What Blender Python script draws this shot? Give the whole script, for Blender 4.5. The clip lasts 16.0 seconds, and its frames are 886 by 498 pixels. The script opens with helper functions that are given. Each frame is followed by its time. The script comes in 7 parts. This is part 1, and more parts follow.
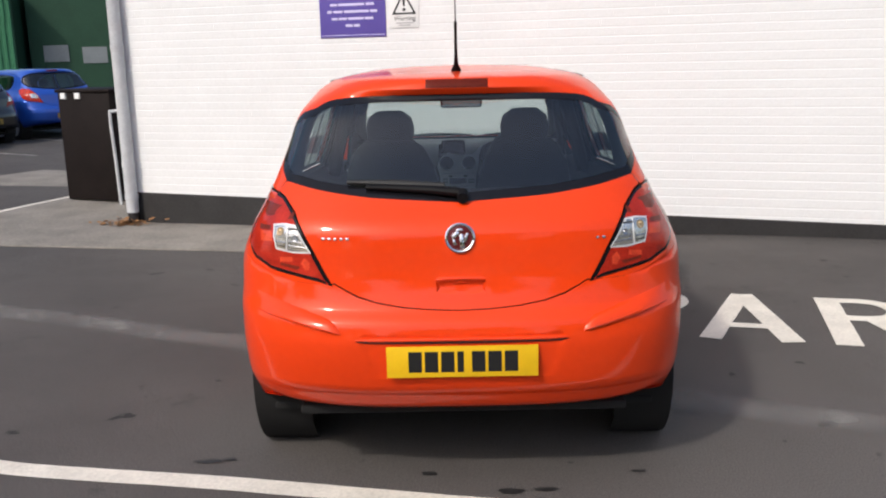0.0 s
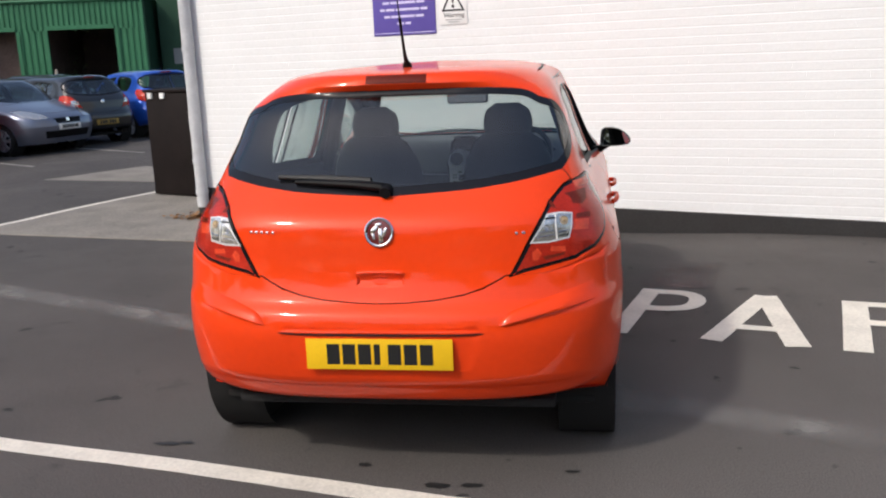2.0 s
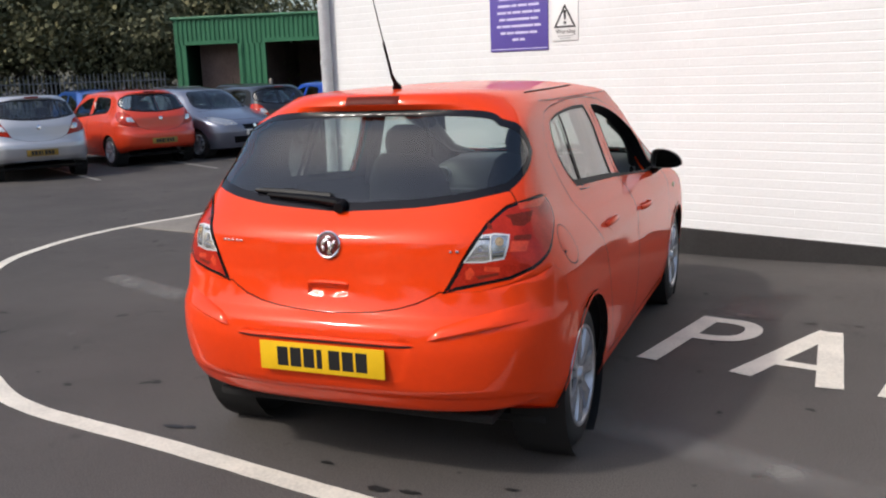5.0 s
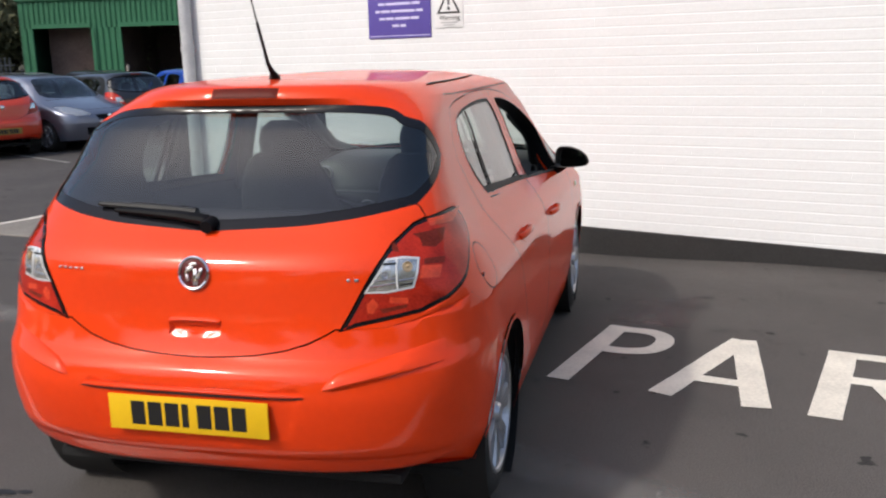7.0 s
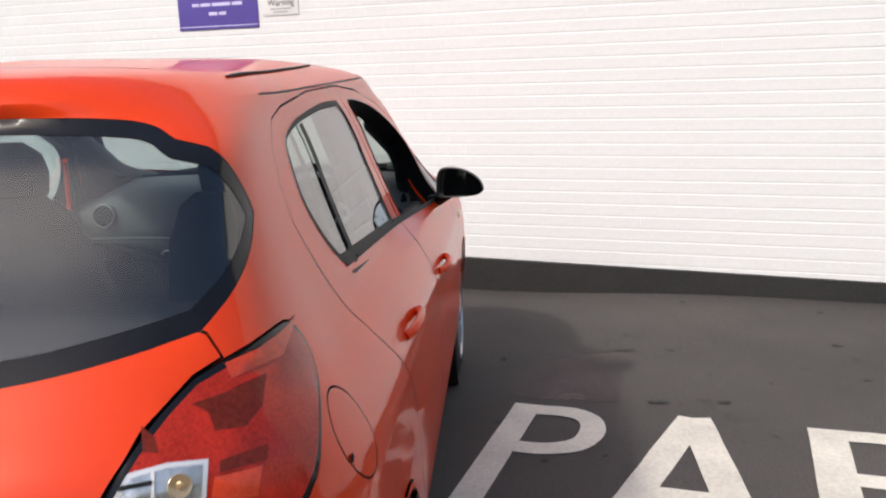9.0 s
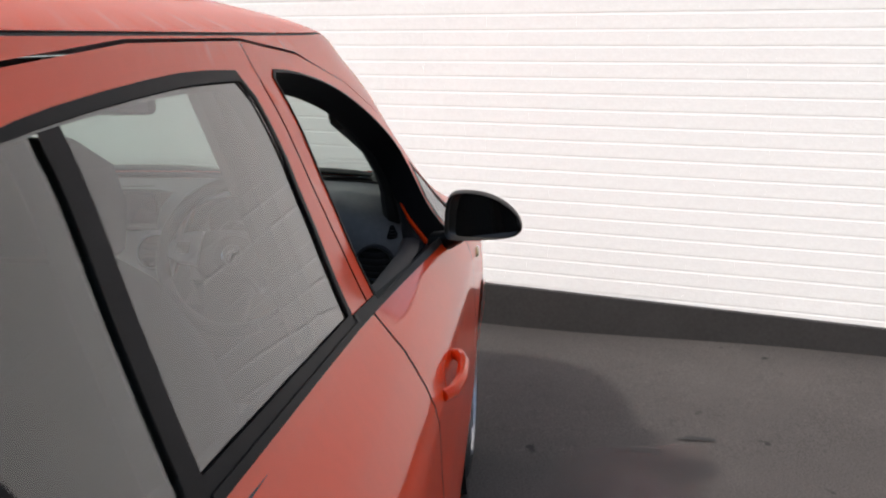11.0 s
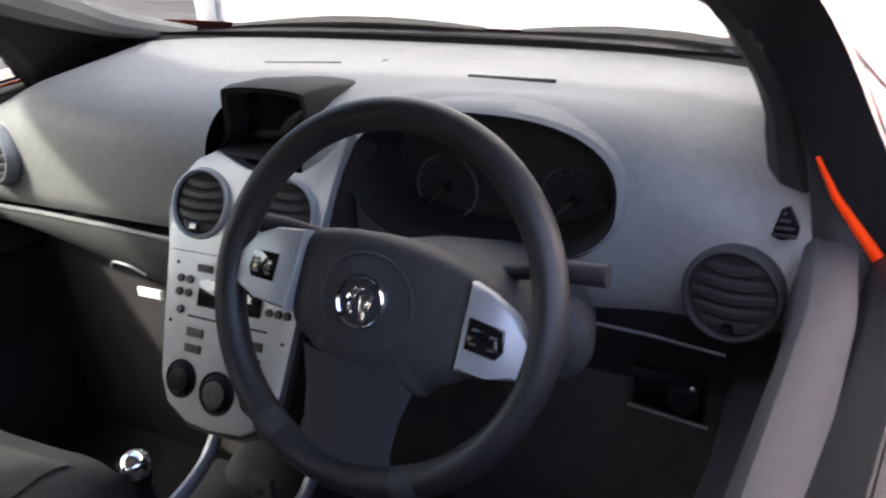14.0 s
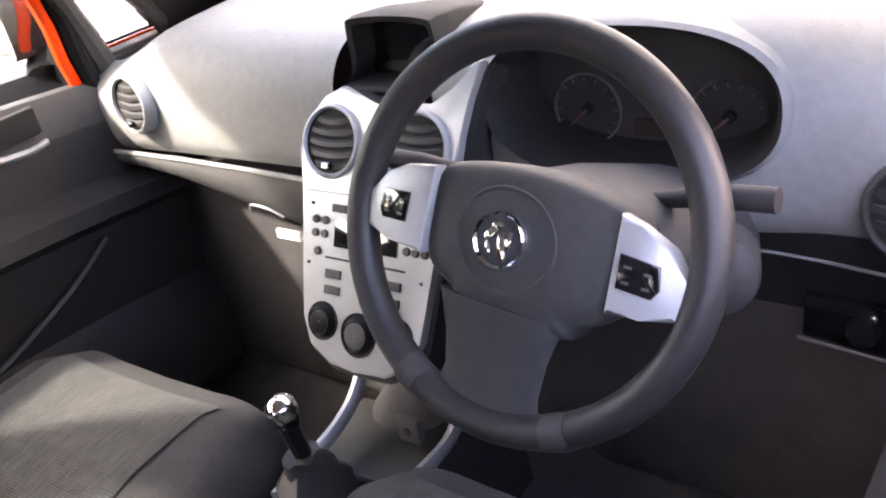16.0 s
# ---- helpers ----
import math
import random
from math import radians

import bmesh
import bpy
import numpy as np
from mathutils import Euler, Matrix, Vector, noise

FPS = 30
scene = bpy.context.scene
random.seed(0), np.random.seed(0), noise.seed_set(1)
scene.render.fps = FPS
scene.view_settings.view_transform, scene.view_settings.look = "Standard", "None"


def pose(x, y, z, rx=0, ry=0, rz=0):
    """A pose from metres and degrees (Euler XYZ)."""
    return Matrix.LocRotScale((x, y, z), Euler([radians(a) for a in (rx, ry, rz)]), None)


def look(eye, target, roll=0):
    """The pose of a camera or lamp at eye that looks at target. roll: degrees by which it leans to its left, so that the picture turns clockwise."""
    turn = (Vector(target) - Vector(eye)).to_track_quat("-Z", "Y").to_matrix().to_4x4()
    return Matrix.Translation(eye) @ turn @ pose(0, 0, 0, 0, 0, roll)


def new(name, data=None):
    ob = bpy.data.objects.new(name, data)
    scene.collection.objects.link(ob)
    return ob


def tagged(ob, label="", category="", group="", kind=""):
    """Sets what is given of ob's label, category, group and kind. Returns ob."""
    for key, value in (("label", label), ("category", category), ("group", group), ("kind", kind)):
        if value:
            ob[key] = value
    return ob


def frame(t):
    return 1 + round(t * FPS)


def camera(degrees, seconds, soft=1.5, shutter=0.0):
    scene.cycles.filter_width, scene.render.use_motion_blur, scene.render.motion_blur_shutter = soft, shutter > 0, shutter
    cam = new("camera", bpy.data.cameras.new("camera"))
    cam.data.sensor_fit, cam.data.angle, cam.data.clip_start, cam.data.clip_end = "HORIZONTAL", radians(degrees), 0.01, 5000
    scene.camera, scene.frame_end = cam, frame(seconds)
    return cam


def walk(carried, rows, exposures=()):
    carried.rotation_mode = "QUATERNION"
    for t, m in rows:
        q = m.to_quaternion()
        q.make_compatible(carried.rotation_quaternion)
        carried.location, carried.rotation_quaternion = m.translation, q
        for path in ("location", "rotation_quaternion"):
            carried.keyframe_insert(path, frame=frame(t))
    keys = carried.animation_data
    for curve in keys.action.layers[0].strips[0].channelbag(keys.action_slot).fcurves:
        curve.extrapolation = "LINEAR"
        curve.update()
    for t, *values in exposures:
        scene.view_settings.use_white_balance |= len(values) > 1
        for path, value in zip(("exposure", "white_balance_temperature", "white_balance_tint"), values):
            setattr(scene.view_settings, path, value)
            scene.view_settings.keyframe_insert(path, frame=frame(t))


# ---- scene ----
cam = camera(52.0, 16.0, soft=2.1, shutter=0.25)
PATH = [
    (0, (-0.004, -3.009, 1.569), (-0.039, -1.055, 1.143), -1.4),
    (0.5, (0.1, -3.037, 1.566), (0.017, -1.083, 1.147), -1.7),
    (1, (0.25, -2.974, 1.543), (0.073, -1.025, 1.128), -2.0),
    (1.5, (0.442, -2.94, 1.56), (0.219, -1.002, 1.121), -1.5),
    (2, (0.712, -2.974, 1.543), (0.401, -1.044, 1.119), -2.4),
    (2.5, (0.933, -2.977, 1.55), (0.511, -1.062, 1.154), -2.4),
    (3, (1.122, -2.922, 1.547), (0.609, -1.028, 1.162), -1.0),
    (5.5, (1.676, -2.839, 1.565), (0.914, -1.032, 1.168), -2.3),
    (6, (1.653, -2.784, 1.57), (0.888, -0.983, 1.156), -2.1),
    (6.5, (1.51, -2.583, 1.558), (0.883, -0.725, 1.162), -0.9),
    (7, (1.362, -2.327, 1.557), (0.89, -0.429, 1.139), -1.5),
    (7.5, (1.282, -1.975, 1.526), (0.946, -0.048, 1.108), -2.0),
    (8, (1.192, -1.626, 1.507), (0.955, 0.312, 1.072), -1.1),
    (8.5, (1.092, -1.264, 1.504), (0.95, 0.683, 1.069), -1.3),
    (9, (1.063, -0.891, 1.482), (0.917, 1.059, 1.063), -2.1),
    (9.2, (1.058, -0.76, 1.483), (0.908, 1.193, 1.076), -2.0),
    (11.3, (0.937, 0.617, 1.408), (0.775, 2.556, 0.947), -0.1),
    (11.5, (0.926, 0.736, 1.409), (0.761, 2.675, 0.948), -0.1),
    (12, (0.941, 0.997, 1.387), (0.695, 2.916, 0.882), -0.7),
    (12.5, (0.964, 1.232, 1.371), (0.515, 3.106, 0.842), -1.7),
    (13, (0.900, 1.466, 1.325), (0.346, 3.292, 0.731), -0.6),
    (13.5, (0.813, 1.650, 1.334), (0.110, 3.366, 0.591), -0.8),
    (14, (0.760, 1.720, 1.318), (-0.136, 3.306, 0.484), -4.4),
    (14.5, (0.732, 1.77, 1.299), (-0.298, 3.21, 0.369), -8.9),
    (15, (0.729, 1.771, 1.298), (-0.357, 3.171, 0.372), -10.1),
    (15.5, (0.728, 1.772, 1.298), (-0.411, 3.127, 0.366), -11.8),
    (16, (0.728, 1.771, 1.297), (-0.406, 3.125, 0.359), -11.6),
]
EXPOSURE = [(0, 0.37, 6500, 10), (13.0, 0.41, 6500, 10), (13.4, 1.15, 6550, 12), (13.8, 2.30, 6700, 20), (14.0, 3.22, 6900, 24), (14.2, 3.68, 7000, 27), (14.6, 4.22, 7500, 31), (16.0, 4.66, 7550, 33)]
walk(cam, [(t, look(eye, target, roll)) for t, eye, target, roll in PATH], EXPOSURE)

# ---- daylight ----
SUN_FROM = Vector((-0.60, -0.73, 0.90)).normalized()
world = bpy.data.worlds.new("sky")
scene.world = world
world.use_nodes = True
wn = world.node_tree
sky = wn.nodes.new("ShaderNodeTexSky")
sky.sky_type, sky.sun_disc = "NISHITA", False
sky.sun_elevation = math.asin(SUN_FROM.z)
sky.sun_rotation = math.atan2(SUN_FROM.x, SUN_FROM.y)
sky.air_density, sky.dust_density, sky.ozone_density = 1.0, 3.0, 1.0
wn.links.new(sky.outputs[0], wn.nodes["Background"].inputs[0])
wn.nodes["Background"].inputs[1].default_value = 0.15
sun = new("sun", bpy.data.lights.new("sun", "SUN"))
sun.data.energy, sun.data.angle, sun.data.color = 1.64, radians(3.0), (1.0, 0.95, 0.88)
sun.matrix_world = look(SUN_FROM * 30, (0, 0, 0))


# ---- materials ----
def material(name, base, rough=0.5, metal=0.0, vary=0.0, scale=8.0, bump=0.0, bump_scale=200.0, coat=0.0, second=None, spec=0.5, stretch=None):
    """A principled surface with variation at two scales and fine relief."""
    m = bpy.data.materials.new(name)
    m.use_nodes = True
    nt = m.node_tree
    p = nt.nodes["Principled BSDF"]
    p.inputs["Base Color"].default_value = (*base, 1)
    p.inputs["Roughness"].default_value = rough
    p.inputs["Metallic"].default_value = metal
    p.inputs["Coat Weight"].default_value = coat
    p.inputs["Coat Roughness"].default_value = 0.03
    p.inputs["Specular IOR Level"].default_value = spec
    co = nt.nodes.new("ShaderNodeTexCoord")
    src = co.outputs["Object"]
    if stretch:
        mp = nt.nodes.new("ShaderNodeMapping")
        mp.inputs["Scale"].default_value = stretch
        nt.links.new(src, mp.inputs[0])
        src = mp.outputs[0]
    if vary:
        big, small = nt.nodes.new("ShaderNodeTexNoise"), nt.nodes.new("ShaderNodeTexNoise")
        big.inputs["Scale"].default_value, small.inputs["Scale"].default_value = scale, scale * 14
        big.inputs["Detail"].default_value, small.inputs["Detail"].default_value = 4, 3
        nt.links.new(src, big.inputs["Vector"])
        nt.links.new(src, small.inputs["Vector"])
        add = nt.nodes.new("ShaderNodeMath")
        add.operation = "ADD"
        nt.links.new(big.outputs[0], add.inputs[0])
        nt.links.new(small.outputs[0], add.inputs[1])
        ramp = nt.nodes.new("ShaderNodeMapRange")
        ramp.inputs["From Min"].default_value, ramp.inputs["From Max"].default_value = 0.7, 1.3
        nt.links.new(add.outputs[0], ramp.inputs["Value"])
        mix = nt.nodes.new("ShaderNodeMix")
        mix.data_type = "RGBA"
        lo = [max(0.0, c * (1 - vary)) for c in base]
        hi = second or [min(1.0, c * (1 + vary)) for c in base]
        mix.inputs["A"].default_value, mix.inputs["B"].default_value = (*lo, 1), (*hi, 1)
        nt.links.new(ramp.outputs[0], mix.inputs["Factor"])
        nt.links.new(mix.outputs["Result"], p.inputs["Base Color"])
    if bump:
        n = nt.nodes.new("ShaderNodeTexNoise")
        n.inputs["Scale"].default_value, n.inputs["Detail"].default_value = bump_scale, 3
        nt.links.new(src, n.inputs["Vector"])
        b = nt.nodes.new("ShaderNodeBump")
        b.inputs["Strength"].default_value, b.inputs["Distance"].default_value = bump, 0.002
        nt.links.new(n.outputs[0], b.inputs["Height"])
        nt.links.new(b.outputs[0], p.inputs["Normal"])
    return m


def glass_material(name, tint, gloss=0.05, rough=0.0):
    """A thin pane: tinted see-through with a mirror-like sheen that grows at a slant."""
    m = bpy.data.materials.new(name)
    m.use_nodes = True
    nt = m.node_tree
    nt.nodes.remove(nt.nodes["Principled BSDF"])
    out = nt.nodes["Material Output"]
    clear, shine, mix = (nt.nodes.new(k) for k in ("ShaderNodeBsdfTransparent", "ShaderNodeBsdfGlossy", "ShaderNodeMixShader"))
    clear.inputs[0].default_value = (*tint, 1)
    shine.inputs["Roughness"].default_value = rough
    lw = nt.nodes.new("ShaderNodeLayerWeight")
    lw.inputs[0].default_value = 0.5
    power = nt.nodes.new("ShaderNodeMath")
    power.operation, power.inputs[1].default_value = "POWER", 3.5
    scl = nt.nodes.new("ShaderNodeMath")
    scl.operation, scl.inputs[1].default_value, scl.inputs[2].default_value = "MULTIPLY_ADD", 0.9, gloss
    nt.links.new(lw.outputs["Facing"], power.inputs[0])
    nt.links.new(power.outputs[0], scl.inputs[0])
    nt.links.new(scl.outputs[0], mix.inputs[0])
    nt.links.new(clear.outputs[0], mix.inputs[1])
    nt.links.new(shine.outputs[0], mix.inputs[2])
    nt.links.new(mix.outputs[0], out.inputs[0])
    return m


def asphalt_material():
    """Worn dark tarmac: fine aggregate, pale dusty patches and darker damp stains."""
    m = bpy.data.materials.new("asphalt")
    m.use_nodes = True
    nt = m.node_tree
    p = nt.nodes["Principled BSDF"]
    co = nt.nodes.new("ShaderNodeTexCoord")

    def noise_node(scale, detail=4.0, rough=0.6):
        n = nt.nodes.new("ShaderNodeTexNoise")
        n.inputs["Scale"].default_value, n.inputs["Detail"].default_value, n.inputs["Roughness"].default_value = scale, detail, rough
        nt.links.new(co.outputs["Object"], n.inputs["Vector"])
        return n.outputs[0]

    def mixed(fac, a, b):
        mx = nt.nodes.new("ShaderNodeMix")
        mx.data_type = "RGBA"
        for sock, val in (("Factor", fac), ("A", a), ("B", b)):
            if isinstance(val, tuple):
                mx.inputs[sock].default_value = (*val, 1)
            else:
                nt.links.new(val, mx.inputs[sock])
        return mx.outputs["Result"]

    def ranged(v, lo, hi):
        r = nt.nodes.new("ShaderNodeMapRange")
        r.inputs["From Min"].default_value, r.inputs["From Max"].default_value = lo, hi
        nt.links.new(v, r.inputs["Value"])
        return r.outputs[0]

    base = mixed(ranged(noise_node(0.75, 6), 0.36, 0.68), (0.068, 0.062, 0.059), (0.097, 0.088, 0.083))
    # the tarmac turns paler along (0.5, -0.87), with a wavy transition
    tone_axis, wavy = nt.nodes.new("ShaderNodeVectorMath"), nt.nodes.new("ShaderNodeMath")
    tone_axis.operation, tone_axis.inputs[1].default_value = "DOT_PRODUCT", (0.5, -0.87, 0.0)
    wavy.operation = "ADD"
    nt.links.new(co.outputs["Object"], tone_axis.inputs[0])
    nt.links.new(tone_axis.outputs["Value"], wavy.inputs[0])
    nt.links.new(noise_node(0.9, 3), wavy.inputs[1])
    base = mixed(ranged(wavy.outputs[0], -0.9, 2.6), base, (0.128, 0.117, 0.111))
    grains = mixed(ranged(noise_node(160, 2), 0.35, 0.7), (0.6, 0.6, 0.6), (1.35, 1.33, 1.3))
    mul = nt.nodes.new("ShaderNodeMix")
    mul.data_type, mul.blend_type = "RGBA", "MULTIPLY"
    mul.inputs["Factor"].default_value = 1.0
    nt.links.new(base, mul.inputs["A"])
    nt.links.new(grains, mul.inputs["B"])
    stains = mixed(ranged(noise_node(1.7, 6, 0.7), 0.62, 0.76), mul.outputs["Result"], (0.028, 0.027, 0.027))
    spots = mixed(ranged(noise_node(5.5, 3, 0.5), 0.685, 0.72), stains, (0.022, 0.021, 0.021))
    chalk = mixed(ranged(noise_node(3.1, 4, 0.65), 0.70, 0.80), spots, (0.15, 0.135, 0.125))
    nt.links.new(chalk, p.inputs["Base Color"])
    p.inputs["Roughness"].default_value = 0.85
    p.inputs["Specular IOR Level"].default_value = 0.3
    b = nt.nodes.new("ShaderNodeBump")
    b.inputs["Strength"].default_value, b.inputs["Distance"].default_value = 0.6, 0.004
    nt.links.new(noise_node(140, 3), b.inputs["Height"])
    nt.links.new(b.outputs[0], p.inputs["Normal"])
    return m


RED = material("red_paint", (0.79, 0.052, 0.006), 0.40, coat=0.66, vary=0.03, scale=3, spec=0.04)
RED.node_tree.nodes["Principled BSDF"].inputs["Coat Roughness"].default_value = 0.08
GLASS = glass_material("car_glass", (0.86, 0.92, 0.93), 0.11)
SIDEGLASS = glass_material("side_glass", (0.50, 0.60, 0.57), 0.10)
SCREEN = glass_material("screen_glass", (0.54, 0.61, 0.585), 0.07)
BORDER = material("glass_border", (0.008, 0.008, 0.010), 0.12, spec=0.3)
RUBBER = material("rubber", (0.012, 0.012, 0.012), 0.6, vary=0.3, scale=20)
TRIMBLACK = material("trim_black", (0.009, 0.009, 0.010), 0.45, vary=0.2, scale=30, spec=0.07)
MIRRORCASE = material("mirror_case", (0.006, 0.006, 0.006), 0.40, spec=0.06)
WORNLINE = material("worn_road_paint", (0.24, 0.23, 0.21), 0.85, vary=0.4, scale=5, bump=0.5, bump_scale=150)
DULLPLATE = material("dull_plate", (0.30, 0.19, 0.03), 0.5, vary=0.2, scale=20)
GLOSSBLACK = material("gloss_black", (0.006, 0.006, 0.007), 0.08, coat=0.6)
DARK = material("dark_cavity", (0.006, 0.006, 0.006), 0.9)
MIRROR = material("mirror_silver", (0.55, 0.57, 0.58), 0.02, 1.0)
CHROME = material("chrome", (0.85, 0.85, 0.86), 0.06, 1.0)
LAMPRED = material("lamp_red", (0.40, 0.022, 0.010), 0.12, coat=0.22, vary=0.35, scale=14, spec=0.2)
LAMPRIM = material("lamp_rim", (0.80, 0.79, 0.77), 0.2, 0.3)
BRAKELENS = material("brake_lens", (0.11, 0.013, 0.007), 0.45, vary=0.2, scale=10, spec=0.1)
LAMPGLOW = material("lamp_bright_red", (0.66, 0.062, 0.022), 0.12, coat=0.28, vary=0.25, scale=30, spec=0.3)
LAMPDARK = material("lamp_dark_red", (0.150, 0.020, 0.011), 0.15, coat=0.08, vary=0.3, scale=9, spec=0.15)
LAMPCLEAR = material("lamp_clear", (0.62, 0.60, 0.57), 0.16, 0.75, coat=1.0, vary=0.35, scale=45)
AMBER = material("lamp_amber", (0.55, 0.38, 0.20), 0.15, 0.5, coat=1.0)
YELLOW = material("plate_yellow", (0.83, 0.50, 0.01), 0.35, vary=0.05, scale=20)
INK = material("plate_black", (0.012, 0.012, 0.012), 0.45)
ALLOY = material("wheel_silver", (0.56, 0.56, 0.575), 0.30, 0.75, vary=0.12, scale=20)
TYRE = material("tyre", (0.016, 0.016, 0.016), 0.75, vary=0.3, scale=14, bump=0.4, bump_scale=90)
SILVER = material("silver_trim", (0.335, 0.34, 0.35), 0.36, 0.35, vary=0.05, scale=30, bump=0.05, bump_scale=900)
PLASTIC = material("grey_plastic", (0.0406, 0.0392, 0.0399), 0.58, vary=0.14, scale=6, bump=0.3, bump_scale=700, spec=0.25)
DASHSKIN = material("dash_skin", (0.182, 0.181, 0.179), 0.6, vary=0.10, scale=5, bump=0.3, bump_scale=700, spec=0.3)
GLOVEBOX = material("glovebox_plastic", (0.036, 0.035, 0.0355), 0.6, vary=0.14, scale=6, bump=0.3, bump_scale=700, spec=0.25)
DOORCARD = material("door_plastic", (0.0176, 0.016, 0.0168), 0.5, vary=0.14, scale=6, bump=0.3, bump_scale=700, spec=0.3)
PALETRIM = material("pale_trim", (0.15, 0.1485, 0.144), 0.7, vary=0.08, scale=6, bump=0.3, bump_scale=500)
REFLECTOR = material("lamp_reflector", (0.40, 0.41, 0.43), 0.22, 0.8, vary=0.3, scale=60)
HOODPLASTIC = material("hood_plastic", (0.013, 0.0125, 0.013), 0.65, vary=0.15, scale=7, spec=0.15, bump=0.2, bump_scale=700)
WINDOWDIM = material("dim_window", (0.20, 0.22, 0.23), 0.2, vary=0.1, scale=2)
CLUSTERFACE = material("cluster_face", (0.0238, 0.021, 0.0217), 0.45, vary=0.2, scale=9, spec=0.3)
SLAT = material("vent_slat", (0.024, 0.023, 0.0235), 0.5, spec=0.2)
SATIN = material("satin_silver", (0.294, 0.301, 0.315), 0.42, 0.5, vary=0.05, scale=30)
PLASTICDARK = material("dark_plastic", (0.0252, 0.0231, 0.0245), 0.6, vary=0.16, scale=7, spec=0.22, bump=0.3, bump_scale=700)
LEATHER = material("wheel_leather", (0.0189, 0.0178, 0.0189), 0.46, vary=0.15, scale=15, bump=0.12, bump_scale=900, spec=0.4)
CLOTH = material("seat_cloth", (0.0238, 0.0231, 0.0238), 0.95, vary=0.25, scale=12, bump=0.8, bump_scale=600)
CLOTHRIB = material("seat_ribbed_cloth", (0.062, 0.062, 0.061), 0.95, vary=0.3, scale=10, bump=0.9, bump_scale=420, stretch=(1, 0.25, 1))
_nt = CLOTHRIB.node_tree
_wave, _bump = _nt.nodes.new("ShaderNodeTexWave"), _nt.nodes.new("ShaderNodeBump")
_wave.bands_direction = "Y"
_wave.inputs["Scale"].default_value, _wave.inputs["Distortion"].default_value = 95.0, 0.5
_co = _nt.nodes.new("ShaderNodeTexCoord")
_bump.inputs["Strength"].default_value, _bump.inputs["Distance"].default_value = 0.9, 0.004
_nt.links.new(_co.outputs["Object"], _wave.inputs["Vector"])
_nt.links.new(_wave.outputs["Fac"], _bump.inputs["Height"])
_nt.links.new(_bump.outputs[0], _nt.nodes["Principled BSDF"].inputs["Normal"])
LINING = material("headlining", (0.34, 0.34, 0.33), 0.95, vary=0.08, scale=9, bump=0.4, bump_scale=500)
CARPET = material("carpet", (0.0294, 0.0259, 0.0273), 1.0, vary=0.3, scale=20, bump=0.8, bump_scale=300)
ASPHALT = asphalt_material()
LINEPAINT = material("road_paint", (0.66, 0.62, 0.54), 0.8, vary=0.16, scale=5, bump=0.6, bump_scale=150)
FADEDPAINT = material("faded_paint", (0.215, 0.203, 0.190), 0.9, vary=0.25, scale=4)


def fade_edges(m, origin, across, half):
    """Lets a painted band or a patch fade out unevenly towards its edges, where the tarmac shows again."""
    nt = m.node_tree
    co = nt.nodes.new("ShaderNodeTexCoord")
    off, dot = nt.nodes.new("ShaderNodeVectorMath"), nt.nodes.new("ShaderNodeVectorMath")
    off.operation, dot.operation = "SUBTRACT", "DOT_PRODUCT"
    off.inputs[1].default_value, dot.inputs[1].default_value = origin, across
    away = nt.nodes.new("ShaderNodeMath")
    away.operation = "ABSOLUTE"
    edge = nt.nodes.new("ShaderNodeMapRange")
    edge.interpolation_type = "SMOOTHSTEP"
    for k, v in (("From Min", half), ("From Max", half * 0.25), ("To Min", 0.0), ("To Max", 1.0)):
        edge.inputs[k].default_value = v
    patches, cut, mul = nt.nodes.new("ShaderNodeTexNoise"), nt.nodes.new("ShaderNodeMapRange"), nt.nodes.new("ShaderNodeMath")
    patches.inputs["Scale"].default_value, patches.inputs["Detail"].default_value = 2.6, 8
    for k, v in (("From Min", 0.32), ("From Max", 0.72), ("To Min", 0.10), ("To Max", 0.90)):
        cut.inputs[k].default_value = v
    mul.operation = "MULTIPLY"
    for a, b in ((co.outputs["Object"], off.inputs[0]), (off.outputs[0], dot.inputs[0]), (dot.outputs["Value"], away.inputs[0]), (away.outputs[0], edge.inputs["Value"]), (co.outputs["Object"], patches.inputs["Vector"]), (patches.outputs[0], cut.inputs["Value"]), (edge.outputs[0], mul.inputs[0]), (cut.outputs[0], mul.inputs[1]), (mul.outputs[0], nt.nodes["Principled BSDF"].inputs["Alpha"])):
        nt.links.new(a, b)


fade_edges(FADEDPAINT, (-3.6, 2.85, 0), (0.3955, 0.9185, 0), 0.17)
PALEPATCH = material("pale_reddish_tarmac", (0.150, 0.116, 0.108), 0.9, vary=0.3, scale=6)
fade_edges(PALEPATCH, (1.35, 3.16, 0), (0.977, -0.214, 0), 0.30)
WHITEBRICK = material("white_masonry_paint", (0.77, 0.775, 0.77), 0.7, vary=0.035, scale=2.5, bump=0.5, bump_scale=60)
PLINTH = material("black_plinth_paint", (0.021, 0.020, 0.020), 0.6, vary=0.35, scale=4, bump=0.5, bump_scale=70)
CONCRETE = material("concrete", (0.205, 0.185, 0.160), 0.9, vary=0.26, scale=2.2, bump=0.6, bump_scale=120)
PIPEWHITE = material("pipe_white", (0.52, 0.53, 0.54), 0.45, vary=0.16, scale=7)
BINBLACK = material("store_brown_black", (0.011, 0.0075, 0.0068), 0.65, vary=0.3, scale=5, spec=0.15)
SIGNPURPLE = material("sign_purple", (0.115, 0.085, 0.36), 0.4, vary=0.05, scale=8)
SIGNLILAC = material("sign_lilac", (0.62, 0.58, 0.82), 0.5)
SIGNWHITE = material("sign_white", (0.82, 0.82, 0.81), 0.4)


